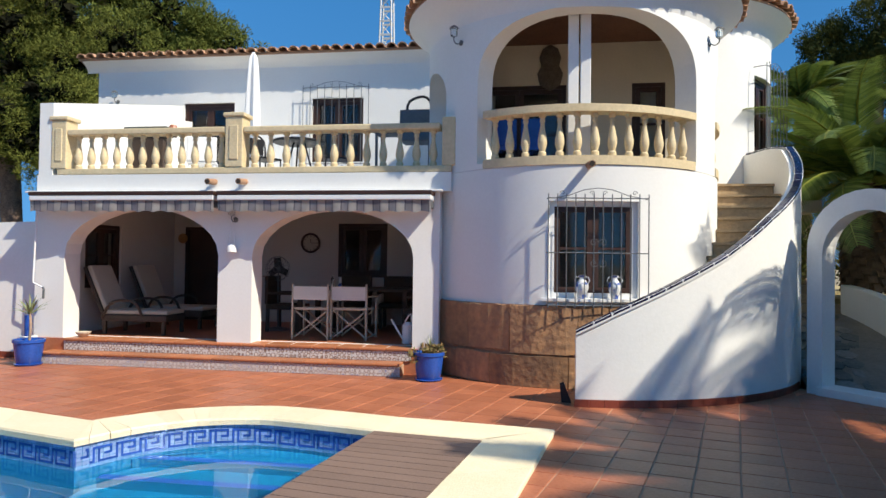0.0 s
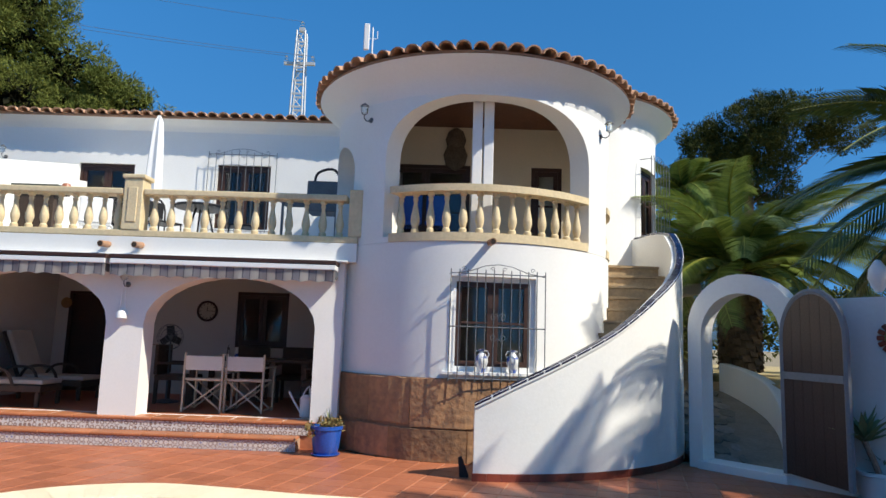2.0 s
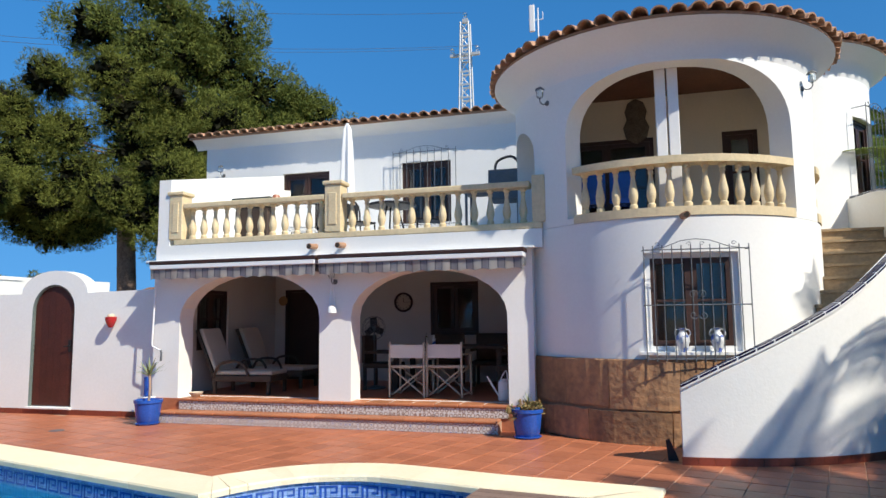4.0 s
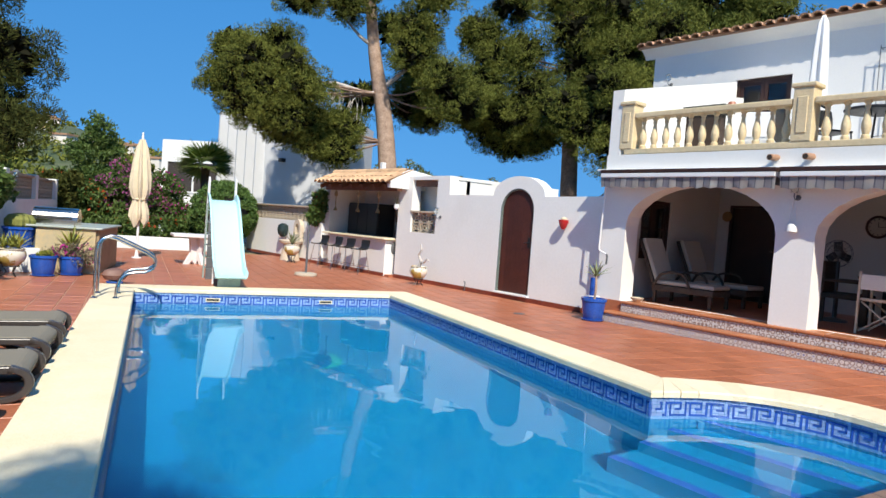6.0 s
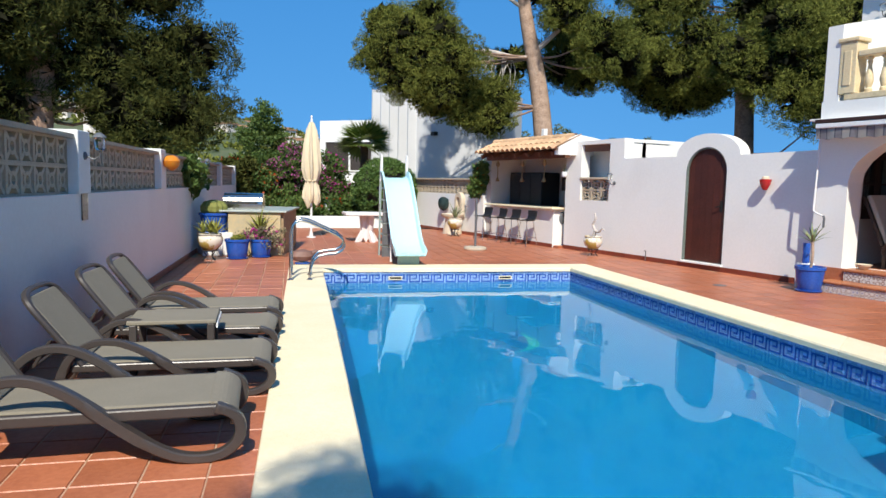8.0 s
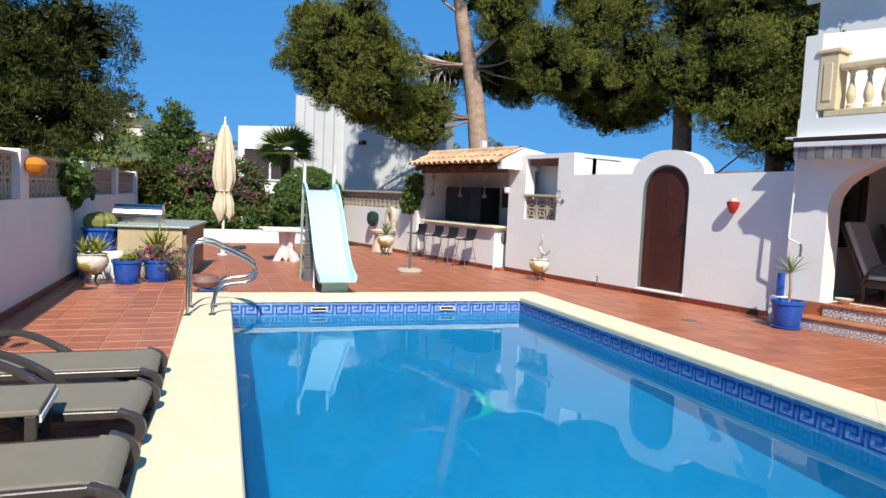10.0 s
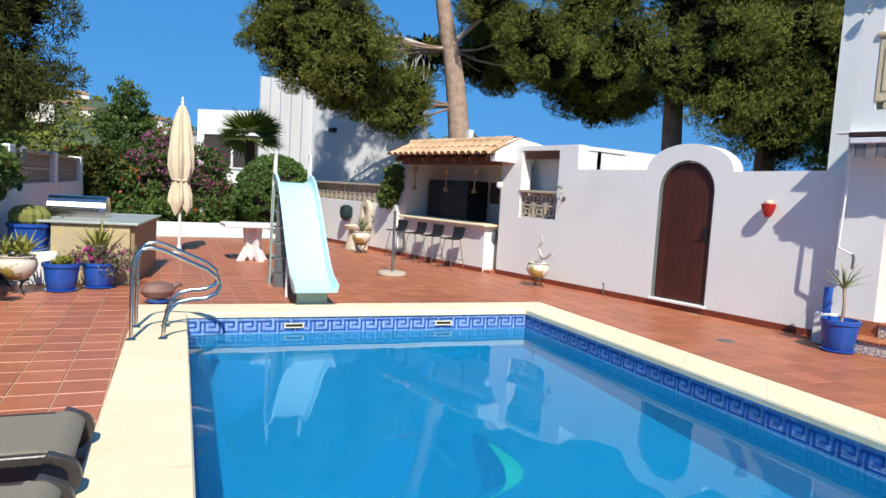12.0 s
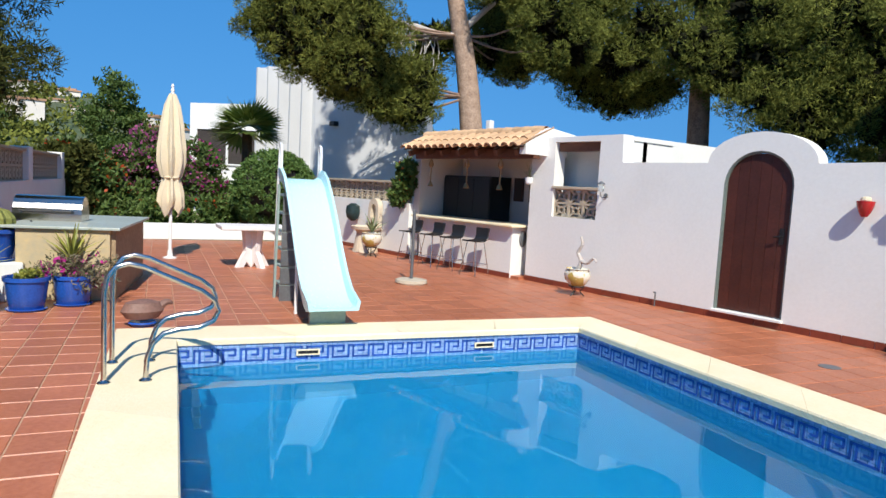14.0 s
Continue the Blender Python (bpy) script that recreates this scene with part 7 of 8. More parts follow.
def lantern(m, label):
    """A glass wall lantern on a curled bracket, standing out towards -Y."""
    ln = thing("wall_lantern", label, "wall lamp", m @ Matrix.Scale(0.75, 4), group="wall lanterns")
    part("wall_plate", L([(0.05, 0), (0.05, 0.015), (0.02, 0.03)], 14, Matrix.Rotation(radians(90), 4, "X")), GREY_IRON, ln)
    part("arm", T(smooth_pts([(0, -0.02, 0), (0, -0.1, -0.04), (0, -0.17, 0.0), (0, -0.17, 0.06)], 3), 0.01, 6), GREY_IRON, ln)
    part("glass", L([(0.035, 0.07), (0.06, 0.09), (0.065, 0.2), (0.05, 0.22)], 12, pose(0, -0.17, 0)), GLASS, ln)
    part("lid", L([(0.085, 0.22), (0.06, 0.25), (0.015, 0.28)], 12, pose(0, -0.17, 0)), GREY_IRON, ln)
    return ln


lantern(pose(-10.78, WY, 1.5), "grey glass lantern beside the niche")
for a in (-43.5, 58):
    lantern(Matrix.Translation(polar(CX, CY, TR, a, 4.4)) @ Matrix.Rotation(radians(a), 4, "Z"), "grey glass lantern on the tower wall")
lantern(pose(-7.75, 15.0, 4.75), "grey glass lantern on the upstairs wall")
lantern(pose(-3.23, 11.1, 2.05), "grey lamp under the awning on the pillar")
wb_ = thing("hanging_bell", "small white bell hung on cords from the pillar", "bell", pose(-3.25, 11.03, 1.6))
part("bell", L([(0.07, 0), (0.065, 0.05), (0.05, 0.09), (0.02, 0.11), (0.0, 0.112)], 14), WHITE_PAINT, wb_, smooth=True)
for s in (-1, 1):
    part("cord", T([(s * 0.04, 0, 0.1), (s * 0.01, 0, 0.5)], 0.006, 5), WHITE_PAINT, wb_)
lantern(sm @ pose(posts[4], 0.03, 1.58, 0, 0, 180), "grey glass lantern on a wall post")
lantern(sm @ pose(posts[2], 0.03, 1.58, 0, 0, 180), "grey glass lantern on a wall post")
op = solid("hanging_pot", L([(0.02, 0), (0.1, 0.06), (0.12, 0.14), (0.08, 0.2), (0.03, 0.22)], 14, sm @ pose(posts[3] - 0.02, 0.13, 1.5)), mat("orange_glaze", (0.70, 0.24, 0.02), 0.3, 0.2, 5, 40, 0.0, 40), "orange glazed pot hung on a wall post", "wall pot", smooth=True)
pt_ = thing("wall_tile_picture", "small painted tile picture on the boundary wall", "picture", sm @ pose(posts[4] - 0.04, 0.002, 1.0))
part("tile", B(-0.08, 0, 0, 0.08, 0.012, 0.24, 0.002), mat("painted_tile", (0.22, 0.20, 0.18), 0.3, 0.5, 14, 20, 0.0, 30, second=(0.10, 0.07, 0.06)), pt_)
hp = thing("hanging_planter", "small white wall planter with trailing stems", "wall pot", pose(-12.33, WY - 0.01, 1.62))
part("pot", L([(0.04, 0), (0.06, 0.03), (0.065, 0.12), (0.05, 0.12)], 14, pose(0, -0.08, 0)), WHITE_PAINT, hp)
part("stems", spikes(bmesh.new(), Vector((0, -0.08, 0.12)), 10, 0.28, 0.01, 91, 0.8), AGAVE, hp)
ck = thing("awning_crank", "white awning crank rod hanging by the garden wall", "crank")
part("rod", T([(-6.19, 10.99, 2.30), (-6.235, 11.0, 2.26), (-6.24, 11.0, 2.2), (-6.275, 11.0, 1.16)], 0.014, 8), WHITE_PAINT, ck)
part("arm", T([(-6.275, 11.0, 1.165), (-6.27, 11.0, 1.13), (-6.24, 11.0, 1.112), (-6.11, 11.0, 1.06)], 0.012, 8), WHITE_PAINT, ck)
part("handle", T([(-6.115, 11.0, 1.07), (-6.10, 11.0, 1.03), (-6.105, 11.0, 0.9)], 0.016, 8), GREY_IRON, ck, "grey handle")
solid("drain_cover", L([(0.1, 0), (0.1, 0.004), (0.085, 0.005)], 18, pose(-6.9, 9.88, 0.0)), GREY_IRON, "round metal drain cover in the tiles", "drain cover")
solid("garden_tap", T([(-9.75, 11.2, 0.0), (-9.75, 11.2, 0.2), (-9.75, 11.16, 0.2)], 0.01, 6), GREY_IRON, "short metal pipe stub by the wall", "pipe")


# ---------- covered terrace ----------
TZ = 0.338
CANVAS = mat("white_canvas", (0.70, 0.66, 0.60), 0.85, 0.08, 4, 60, 0.1, 120)
PALE_WOOD = mat("pale_varnished_wood", (0.55, 0.46, 0.35), 0.5, 0.25, 4, 40, 0.1, 60)
WICKER = mat("brown_wicker", (0.075, 0.045, 0.028), 0.6, 0.4, 12, 60, 0.6, 90)
CUSHION = mat("beige_cushion", (0.50, 0.43, 0.34), 0.9, 0.1, 3, 40, 0.15, 80)


def directors_chair(m):
    c = thing("directors_chair", "folding director's chair with white canvas back", "chair", m, group="director's chairs")
    part("backrest", B(-0.27, 0.24, 0.58, 0.27, 0.26, 0.78, 0.006), CANVAS, c)
    part("seat", B(-0.25, -0.2, 0.43, 0.25, 0.2, 0.45, 0.006), CANVAS, c)
    for s in (-1, 1):
        part("upright", B(s * 0.27 - 0.014, 0.235, 0.0, s * 0.27 + 0.014, 0.265, 0.82, 0.004), PALE_WOOD, c)
        part("front_post", B(s * 0.27 - 0.014, -0.25, 0.0, s * 0.27 + 0.014, -0.22, 0.62, 0.004), PALE_WOOD, c)
        part("armrest", B(s * 0.27 - 0.03, -0.27, 0.62, s * 0.27 + 0.03, 0.234, 0.64, 0.004), PALE_WOOD, c)
        for y in (0.2, -0.2):
            part("cross_brace", T([(s * 0.25, y, 0.03), (-s * 0.25, y, 0.42)], 0.013, 6), PALE_WOOD, c)
        part("side_rail", B(s * 0.27 - 0.01, -0.21, 0.03, s * 0.27 + 0.01, 0.23, 0.055), PALE_WOOD, c)
    part("back_stretcher", B(-0.25, 0.24, 0.44, 0.25, 0.26, 0.47, 0.003), PALE_WOOD, c)
    return c


f0 = directors_chair(pose(-2.36, 11.75, TZ, 0, 0, 176))
f0.matrix_basis = pose(-2.36, 12.0, TZ, 0, 0, 180)
copy_thing(f0, pose(-1.78, 12.06, TZ, 0, 0, 177))
tb = thing("dining_table", "dark wicker dining table on the terrace", "table", pose(-1.95, 12.95, TZ))
part("tabletop", B(-0.95, -0.5, 0.69, 0.95, 0.5, 0.73, 0.01), WICKER, tb)
for x in (-0.85, 0.85):
    for y in (-0.42, 0.42):
        part("leg", B(x - 0.04, y - 0.04, 0, x + 0.04, y + 0.04, 0.69, 0.006), WICKER, tb)


def wicker_chair(m):
    c = thing("wicker_chair", "dark brown wicker armchair at the table", "chair", m, group="wicker chairs")
    part("seat", B(-0.28, -0.28, 0.36, 0.28, 0.28, 0.44, 0.02), WICKER, c)
    part("backrest", B(-0.28, 0.24, 0.44, 0.28, 0.3, 0.9, 0.02), WICKER, c)
    for s in (-1, 1):
        part("armrest", B(s * 0.28 - 0.03, -0.26, 0.6, s * 0.28 + 0.03, 0.24, 0.64, 0.01), WICKER, c)
        for y in (-0.25, 0.25):
            part("leg", B(s * 0.25 - 0.025, y - 0.025, 0, s * 0.25 + 0.025, y + 0.025, 0.36, 0.004), WICKER, c)
    return c


f0 = wicker_chair(pose(-3.15, 12.9, TZ, 0, 0, 90))
copy_thing(f0, pose(-0.85, 12.6, TZ, 0, 0, -80))
copy_thing(f0, pose(-2.3, 13.75, TZ, 0, 0, 0))
copy_thing(f0, pose(-1.5, 13.75, TZ, 0, 0, 4))


def recliner(m):
    c = thing("wicker_recliner", "brown wicker recliner with beige cushion, back raised", "lounge chair", m, group="terrace recliners")
    part("frame", B(-0.3, -0.6, 0.2, 0.3, 0.45, 0.3, 0.02), WICKER, c)
    part("seat_cushion", B(-0.27, -0.6, 0.305, 0.27, 0.42, 0.37, 0.02), CUSHION, c)
    bk_ = Matrix.Translation((0, 0.42, 0.34)) @ Matrix.Rotation(radians(66), 4, "X")
    part("back_cushion", B(-0.27, 0.0, 0.0, 0.27, 0.75, 0.07, 0.025, bk_), CUSHION, c)
    part("back_frame", B(-0.29, 0.0, -0.05, 0.29, 0.76, -0.004, 0.01, bk_), WICKER, c)
    for s in (-1, 1):
        part("armrest", T(smooth_pts([(s * 0.31, 0.42, 0.25), (s * 0.32, 0.3, 0.46), (s * 0.32, 0.1, 0.52), (s * 0.32, -0.12, 0.48), (s * 0.31, -0.22, 0.28)], 3), 0.022, 7), WICKER, c)
        for y in (-0.55, 0.4):
            part("leg", B(s * 0.27 - 0.025, y - 0.025, 0, s * 0.27 + 0.025, y + 0.025, 0.2, 0.004), WICKER, c)
    return c


f0 = recliner(pose(-5.2, 11.95, TZ, 0, 0, 92))
copy_thing(f0, pose(-5.15, 13.0, TZ, 0, 0, 88))
cl = thing("wall_clock", "round dark rimmed wall clock with pale face", "clock", pose(-3.31, 14.395, 1.83))
rx = Matrix.Rotation(radians(90), 4, "X")
part("rim", T([(0.17 * math.cos(a), -0.02, 0.17 * math.sin(a)) for a in [k * math.tau / 28 for k in range(28)]], 0.022, 6, True), DARK_WOOD, cl)
part("face", L([(0.16, 0), (0.16, 0.012)], 28, rx), CUSHION, cl)
part("hour_hand", B(-0.004, -0.022, 0, 0.004, -0.018, 0.08), IRON, cl)
part("minute_hand", B(0, -0.026, -0.003, 0.12, -0.023, 0.004), IRON, cl)
for k in range(12):
    a = k * math.tau / 12
    part("hour_mark", B(0.115, -0.018, -0.005, 0.145, -0.013, 0.005, 0, Matrix.Rotation(a, 4, "Y")), IRON, cl)
fn = thing("pedestal_fan", "grey pedestal fan with wire guard", "fan", pose(-3.35, 12.95, TZ))
part("base", L([(0.2, 0), (0.2, 0.02), (0.05, 0.05)], 18), GREY_IRON, fn)
part("pole", T([(0, 0, 0.04), (0, 0, 0.98)], 0.015, 8), GREY_IRON, fn)
part("motor", L([(0.05, -0.08), (0.07, 0), (0.05, 0.06)], 12, Matrix.Translation((0, 0.05, 1.02)) @ rx), GREY_IRON, fn)
bm = bmesh.new()
for q, y in ((0.2, 0.0), (0.2, -0.06), (0.13, -0.075), (0.06, -0.08)):
    tube(bm, [(q * math.cos(a), y, 1.02 + q * math.sin(a)) for a in [k * math.tau / 20 for k in range(20)]], 0.004, 4, True)
for k in range(20):
    a = k * math.tau / 20
    tube(bm, [(0.04 * math.cos(a), -0.08, 1.02 + 0.04 * math.sin(a)), (0.2 * math.cos(a), -0.06, 1.02 + 0.2 * math.sin(a)), (0.2 * math.cos(a), 0.0, 1.02 + 0.2 * math.sin(a))], 0.0025, 3)
part("guard", bm, GREY_IRON, fn)
for k in range(3):
    part("blade", B(0.03, -0.02, -0.06, 0.18, -0.014, 0.06, 0.002, Matrix.Translation((0, 0, 1.02)) @ Matrix.Rotation(0.4 + k * math.tau / 3, 4, "Y") @ Matrix.Rotation(0.3, 4, "X")), IRON, fn)
ar = thing("clothes_airer", "thin metal folding airer on the terrace", "drying rack", pose(-3.75, 12.7, TZ))
for s in (-1, 1):
    part("leg", T([(s * 0.3, -0.25, 0), (-s * 0.05, 0.2, 0.9)], 0.009, 6), STEEL, ar)
part("bar", T([(-0.35, -0.1, 0.88), (0.35, -0.1, 0.9)], 0.009, 6), STEEL, ar)
wc2 = thing("white_jug", "white watering can at the foot of the arch", "watering can", pose(-0.86, 11.62, TZ))
part("body", L([(0.08, 0), (0.09, 0.02), (0.085, 0.26), (0.05, 0.3)], 14), WHITE_PAINT, wc2)
part("spout", T([(-0.07, 0, 0.05), (-0.16, -0.02, 0.2), (-0.24, -0.03, 0.34)], 0.015, 6), WHITE_PAINT, wc2)
part("handle", T(smooth_pts([(0.05, 0, 0.28), (0.03, 0, 0.42), (-0.05, 0, 0.3)], 3), 0.01, 6), WHITE_PAINT, wc2)
solid("clay_bowl", L([(0.05, 0), (0.1, 0.05), (0.11, 0.07), (0.09, 0.07), (0.01, 0.03)], 14, pose(-5.62, 11.22, 0.345)), FST, "small cream bowl on the top step", "bowl")
sc = thing("wall_sconce", "small round pottery plate on the terrace wall", "wall ornament", pose(-5.9, 14.395, 1.9))
part("plate", L([(0.1, 0), (0.09, 0.02), (0.03, 0.03)], 16, rx), BRASS, sc)
sc = thing("table_bottles", "two small bottles standing on the dining table", "bottles", pose(-2.4, 12.9, TZ + 0.732))
part("bottle", L([(0.03, 0), (0.03, 0.12), (0.012, 0.16), (0.012, 0.2)], 10), GLASS, sc)
part("bottle", L([(0.03, 0), (0.03, 0.1), (0.015, 0.13), (0.015, 0.16)], 10, pose(0.12, 0.03, 0)), BLUE_WHITE, sc)

# ---------- balcony things ----------
BF = 2.702
pa = thing("balcony_parasol", "closed white parasol on the balcony", "umbrella", pose(-4.02, 13.3, BF))
part("pole", T([(0, 0, 0), (0, 0, 2.3)], 0.02, 8), WHITE_PAINT, pa)
part("base", L([(0.2, 0), (0.2, 0.05), (0.04, 0.08)], 18), WHITE_PAINT, pa)
bm = bmesh.new()
rows = []
for r, z in ((0.02, 2.42), (0.07, 2.3), (0.1, 1.9), (0.12, 1.4), (0.14, 0.9), (0.12, 0.55)):
    rows.append([bm.verts.new((r * (1 + 0.2 * math.cos(6 * a)) * math.cos(a), r * (1 + 0.2 * math.cos(6 * a)) * math.sin(a), z)) for a in [k * math.tau / 30 for k in range(30)]])
for A, C in zip(rows, rows[1:]):
    for k in range(30):
        bm.faces.new((A[k], A[(k + 1) % 30], C[(k + 1) % 30], C[k]))
bm.faces.new(rows[0])
part("canopy", bm, WHITE_PAINT, pa, smooth=True)
pl = thing("planter_trough", "dark green planter trough on the parapet rail", "planter", pose(-5.15, 12.0, 3.40))
part("trough", B(-0.36, -0.1, 0, 0.36, 0.1, 0.16, 0.01), mat("dark_green_plastic", (0.06, 0.07, 0.05), 0.5, 0.2, 4, 30, 0.0, 30), pl)
part("stand", B(-0.3, -0.08, -0.695, 0.3, 0.08, 0.0, 0.01), WICKER, pl)
part("ball", L([(0.02, 0.0), (0.07, 0.05), (0.08, 0.1), (0.05, 0.17), (0.01, 0.18)], 12, pose(0.42, 0, 0.02)), TERRACOTTA, pl, "small terracotta pot")
part("bracket", B(0.34, -0.03, 0.0, 0.47, 0.03, 0.03), WICKER, pl)
bt_ = thing("balcony_table", "round black iron balcony table", "table", pose(-2.9, 12.6, BF))
part("tabletop", L([(0.4, 0.68), (0.42, 0.69), (0.42, 0.71), (0.4, 0.72)], 26), IRON, bt_)
for k in range(3):
    a = k * math.tau / 3
    part("leg", T([(0.1 * math.cos(a), 0.1 * math.sin(a), 0.68), (0.3 * math.cos(a), 0.3 * math.sin(a), 0)], 0.015, 6), IRON, bt_)


def iron_chair(m):
    c = thing("iron_chair", "black metal balcony chair", "chair", m, group="balcony chairs")
    part("seat", B(-0.22, -0.22, 0.43, 0.22, 0.22, 0.46, 0.01), IRON, c)
    part("backrest", T(smooth_pts([(-0.21, 0.22, 0.45), (-0.22, 0.28, 0.8), (0, 0.3, 0.9), (0.22, 0.28, 0.8), (0.21, 0.22, 0.45)], 3), 0.016, 6), IRON, c)
    part("back_panel", B(-0.19, 0.24, 0.55, 0.19, 0.26, 0.82, 0.006), IRON, c)
    for s in (-1, 1):
        for y in (-0.2, 0.2):
            part("leg", T([(s * 0.2, y, 0.43), (s * 0.22, y * 1.1, 0)], 0.012, 6), IRON, c)
    return c


f0 = iron_chair(pose(-3.55, 12.7, BF, 0, 0, 60))
copy_thing(f0, pose(-2.3, 12.8, BF, 0, 0, -70))
bb = thing("balcony_grill", "grey box barbecue with curved black handle", "barbecue", pose(-0.95, 12.6, BF) @ Matrix.Scale(0.88, 4))
part("body", B(-0.28, -0.25, 0.75, 0.28, 0.25, 1.3, 0.02), GREY_IRON, bb)
part("handle", T(smooth_pts([(-0.2, 0, 1.3), (-0.15, 0, 1.5), (0.1, 0, 1.58), (0.24, 0, 1.45), (0.25, 0, 1.2)], 3), 0.025, 7), IRON, bb)
part("shelf", B(-0.75, -0.22, 0.9, -0.3, 0.22, 0.96, 0.008), GREY_IRON, bb)
for x in (-0.7, 0.25):
    for y in (-0.2, 0.2):
        part("leg", B(x - 0.02, y - 0.02, 0, x + 0.02, y + 0.02, 0.9 if x < 0 else 0.75), GREY_IRON, bb)
ch = thing("plastic_chair", "white plastic garden chair on the balcony", "chair", pose(-4.75, 13.0, BF, 0, 0, 200))
part("seat", B(-0.24, -0.24, 0.4, 0.24, 0.24, 0.44, 0.015), WHITE_PAINT, ch)
part("backrest", B(-0.24, 0.22, 0.44, 0.24, 0.26, 0.85, 0.015), WHITE_PAINT, ch)
for s in (-1, 1):
    for y in (-0.2, 0.2):
        part("leg", T([(s * 0.2, y, 0.4), (s * 0.23, y * 1.1, 0)], 0.02, 6), WHITE_PAINT, ch)
# gallery things
orn = solid("relief_ornament", L([(0.02, 0), (0.16, 0.1), (0.2, 0.28), (0.14, 0.42), (0.17, 0.55), (0.12, 0.7), (0.03, 0.76)], 12, Matrix.Translation((1.1, 12.87, 4.2)) @ Matrix.Diagonal((1, 0.25, 0.95, 1))), mat("dark_carved_wood", (0.15, 0.115, 0.08), 0.7, 0.5, 9, 40, 0.9, 30), "dark carved relief hung on the gallery wall", "ornament")
for x, c_ in ((0.45, COBALT), (0.85, COBALT)):
    ck = thing("gallery_chair", "blue cushioned chair in the gallery", "chair", pose(x, 11.9, 2.702), group="gallery chairs")
    part("seat", B(-0.17, -0.2, 0.38, 0.17, 0.2, 0.45, 0.015), c_, ck)
    part("backrest", B(-0.17, 0.17, 0.45, 0.17, 0.22, 0.9, 0.015), c_, ck)
    for s in (-1, 1):
        for y in (-0.17, 0.17):
            part("leg", B(s * 0.15 - 0.015, y - 0.015, 0, s * 0.15 + 0.015, y + 0.015, 0.38), DARK_WOOD, ck)
bmx = bmesh.new()
for k in range(6):
    box(bmx, 0.1 + 0.5 * k, 11.0, 5.0, 0.2 + 0.5 * k, 12.89, 5.08)
structure("beam_gallery", bmx, BEAM_WOOD, "dark roof beams over the gallery", "beam")

# ---------- beyond the gate ----------
gp = bmesh.new()
bed(gp, [(4.25, 11.1, 0.02), (5.3, 10.2, 0.02), (6.2, 12.2, 0.32), (6.0, 14.4, 0.72), (4.6, 14.6, 0.72), (4.3, 12.6, 0.3)])
structure("garden_path", gp, mat("path_mortar", (0.30, 0.26, 0.21), 0.95, 0.3, 3, 20, 0.4, 30), "mortar bed of the stone garden path", "path")
path = thing("path_paving", "irregular grey flagstones on the garden path", "paving", kind="structure")
PSTONE = mat("grey_flagstone", (0.26, 0.24, 0.21), 0.9, 0.4, 3, 20, 0.5, 20, island=0.3)
gg = random.Random(12)
for i in range(9):
    for j in range(4):
        t, u = (i + 0.5) / 9, (j + 0.5) / 4
        c = Vector((4.75, 10.7, 0.03)).lerp(Vector((5.25, 14.3, 0.71)), t) + Vector((1.2 * (u - 0.5), 0.15 * (u - 0.5), 0.0))
        k = gg.randint(5, 7)
        bm = bmesh.new()
        top = [bm.verts.new(c + Vector((0.15 * math.cos(a) * gg.uniform(0.8, 1.15), 0.2 * math.sin(a) * gg.uniform(0.8, 1.1), 0.2 * math.sin(a) * 0.19 + 0.02))) for a in [q * math.tau / k for q in range(k)]]
        f = bm.faces.new(top)
        r = bmesh.ops.extrude_face_region(bm, geom=[f])
        bmesh.ops.translate(bm, vec=(0, 0, -0.03), verts=[q for q in r["geom"] if isinstance(q, bmesh.types.BMVert)])
        part("flagstone", bm, PSTONE, path)
gs = bmesh.new()
for k in range(3):
    box(gs, 4.2, 14.4 + 0.4 * k, 0.0, 6.0, 14.8 + 0.4 * k, 0.86 + 0.15 * k)
structure("garden_steps", gs, STEP_STONE, "stone garden steps beyond the gate", "steps")
structure("garden_bank", prism([(6.0, 11.6), (12, 9.5), (14, 24), (3.9, 24), (4.3, 15.6), (6.0, 15.6), (6.12, 14.3)], -0.06, 0.95), mat("dry_yellow_bank", (0.50, 0.38, 0.18), 0.95, 0.3, 1.2, 14, 0.5, 20, second=(0.34, 0.27, 0.12)), "dry yellow grass bank beyond the gate", "bank")
pw = [(5.2, 10.6, 0.5), (5.45, 11.15, 0.6), (5.75, 11.9, 0.78), (5.98, 12.8, 0.98), (6.02, 13.7, 1.12), (5.95, 14.4, 1.2)]
bm = bmesh.new()
rows = []
for x, y, z in smooth_pts(pw, 4):
    rows.append([bm.verts.new((x + dx, y, zz)) for dx, zz in ((0.0, -0.05), (0.0, z - 0.015), (0.02, z), (0.16, z), (0.18, z - 0.015), (0.18, -0.05))])
for A, C in zip(rows, rows[1:]):
    for i in range(6):
        bm.faces.new((A[i], A[(i + 1) % 6], C[(i + 1) % 6], C[i]))
bm.faces.new(rows[0])
bm.faces.new(rows[-1][::-1])
structure("wall_path", bm, STUCCO, "low white curved wall beside the path")
structure("gate_sill", B(0.14, -0.06, 0.0, 1.22, 0.3, 0.098, 0.008, gm), STUCCO_OLD, "white plaster sill under the garden gate", "sill")
shrub("dark shrubs in the shade beyond the path", [(5.2, 19.5, 1.6), (6.8, 20.0, 1.9), (8.5, 19.0, 1.8), (4.6, 20.4, 2.2), (10.0, 17.5, 2.0), (10.8, 14.5, 1.8)], 1.0, PINE_DARK, None, 49, 10, 0.3, 50)
sf = thing("sun_plaque", "terracotta sun shaped plaque on the gate wall", "wall ornament", gm @ pose(2.32, -0.005, 1.62) @ Matrix.Scale(0.8, 4))
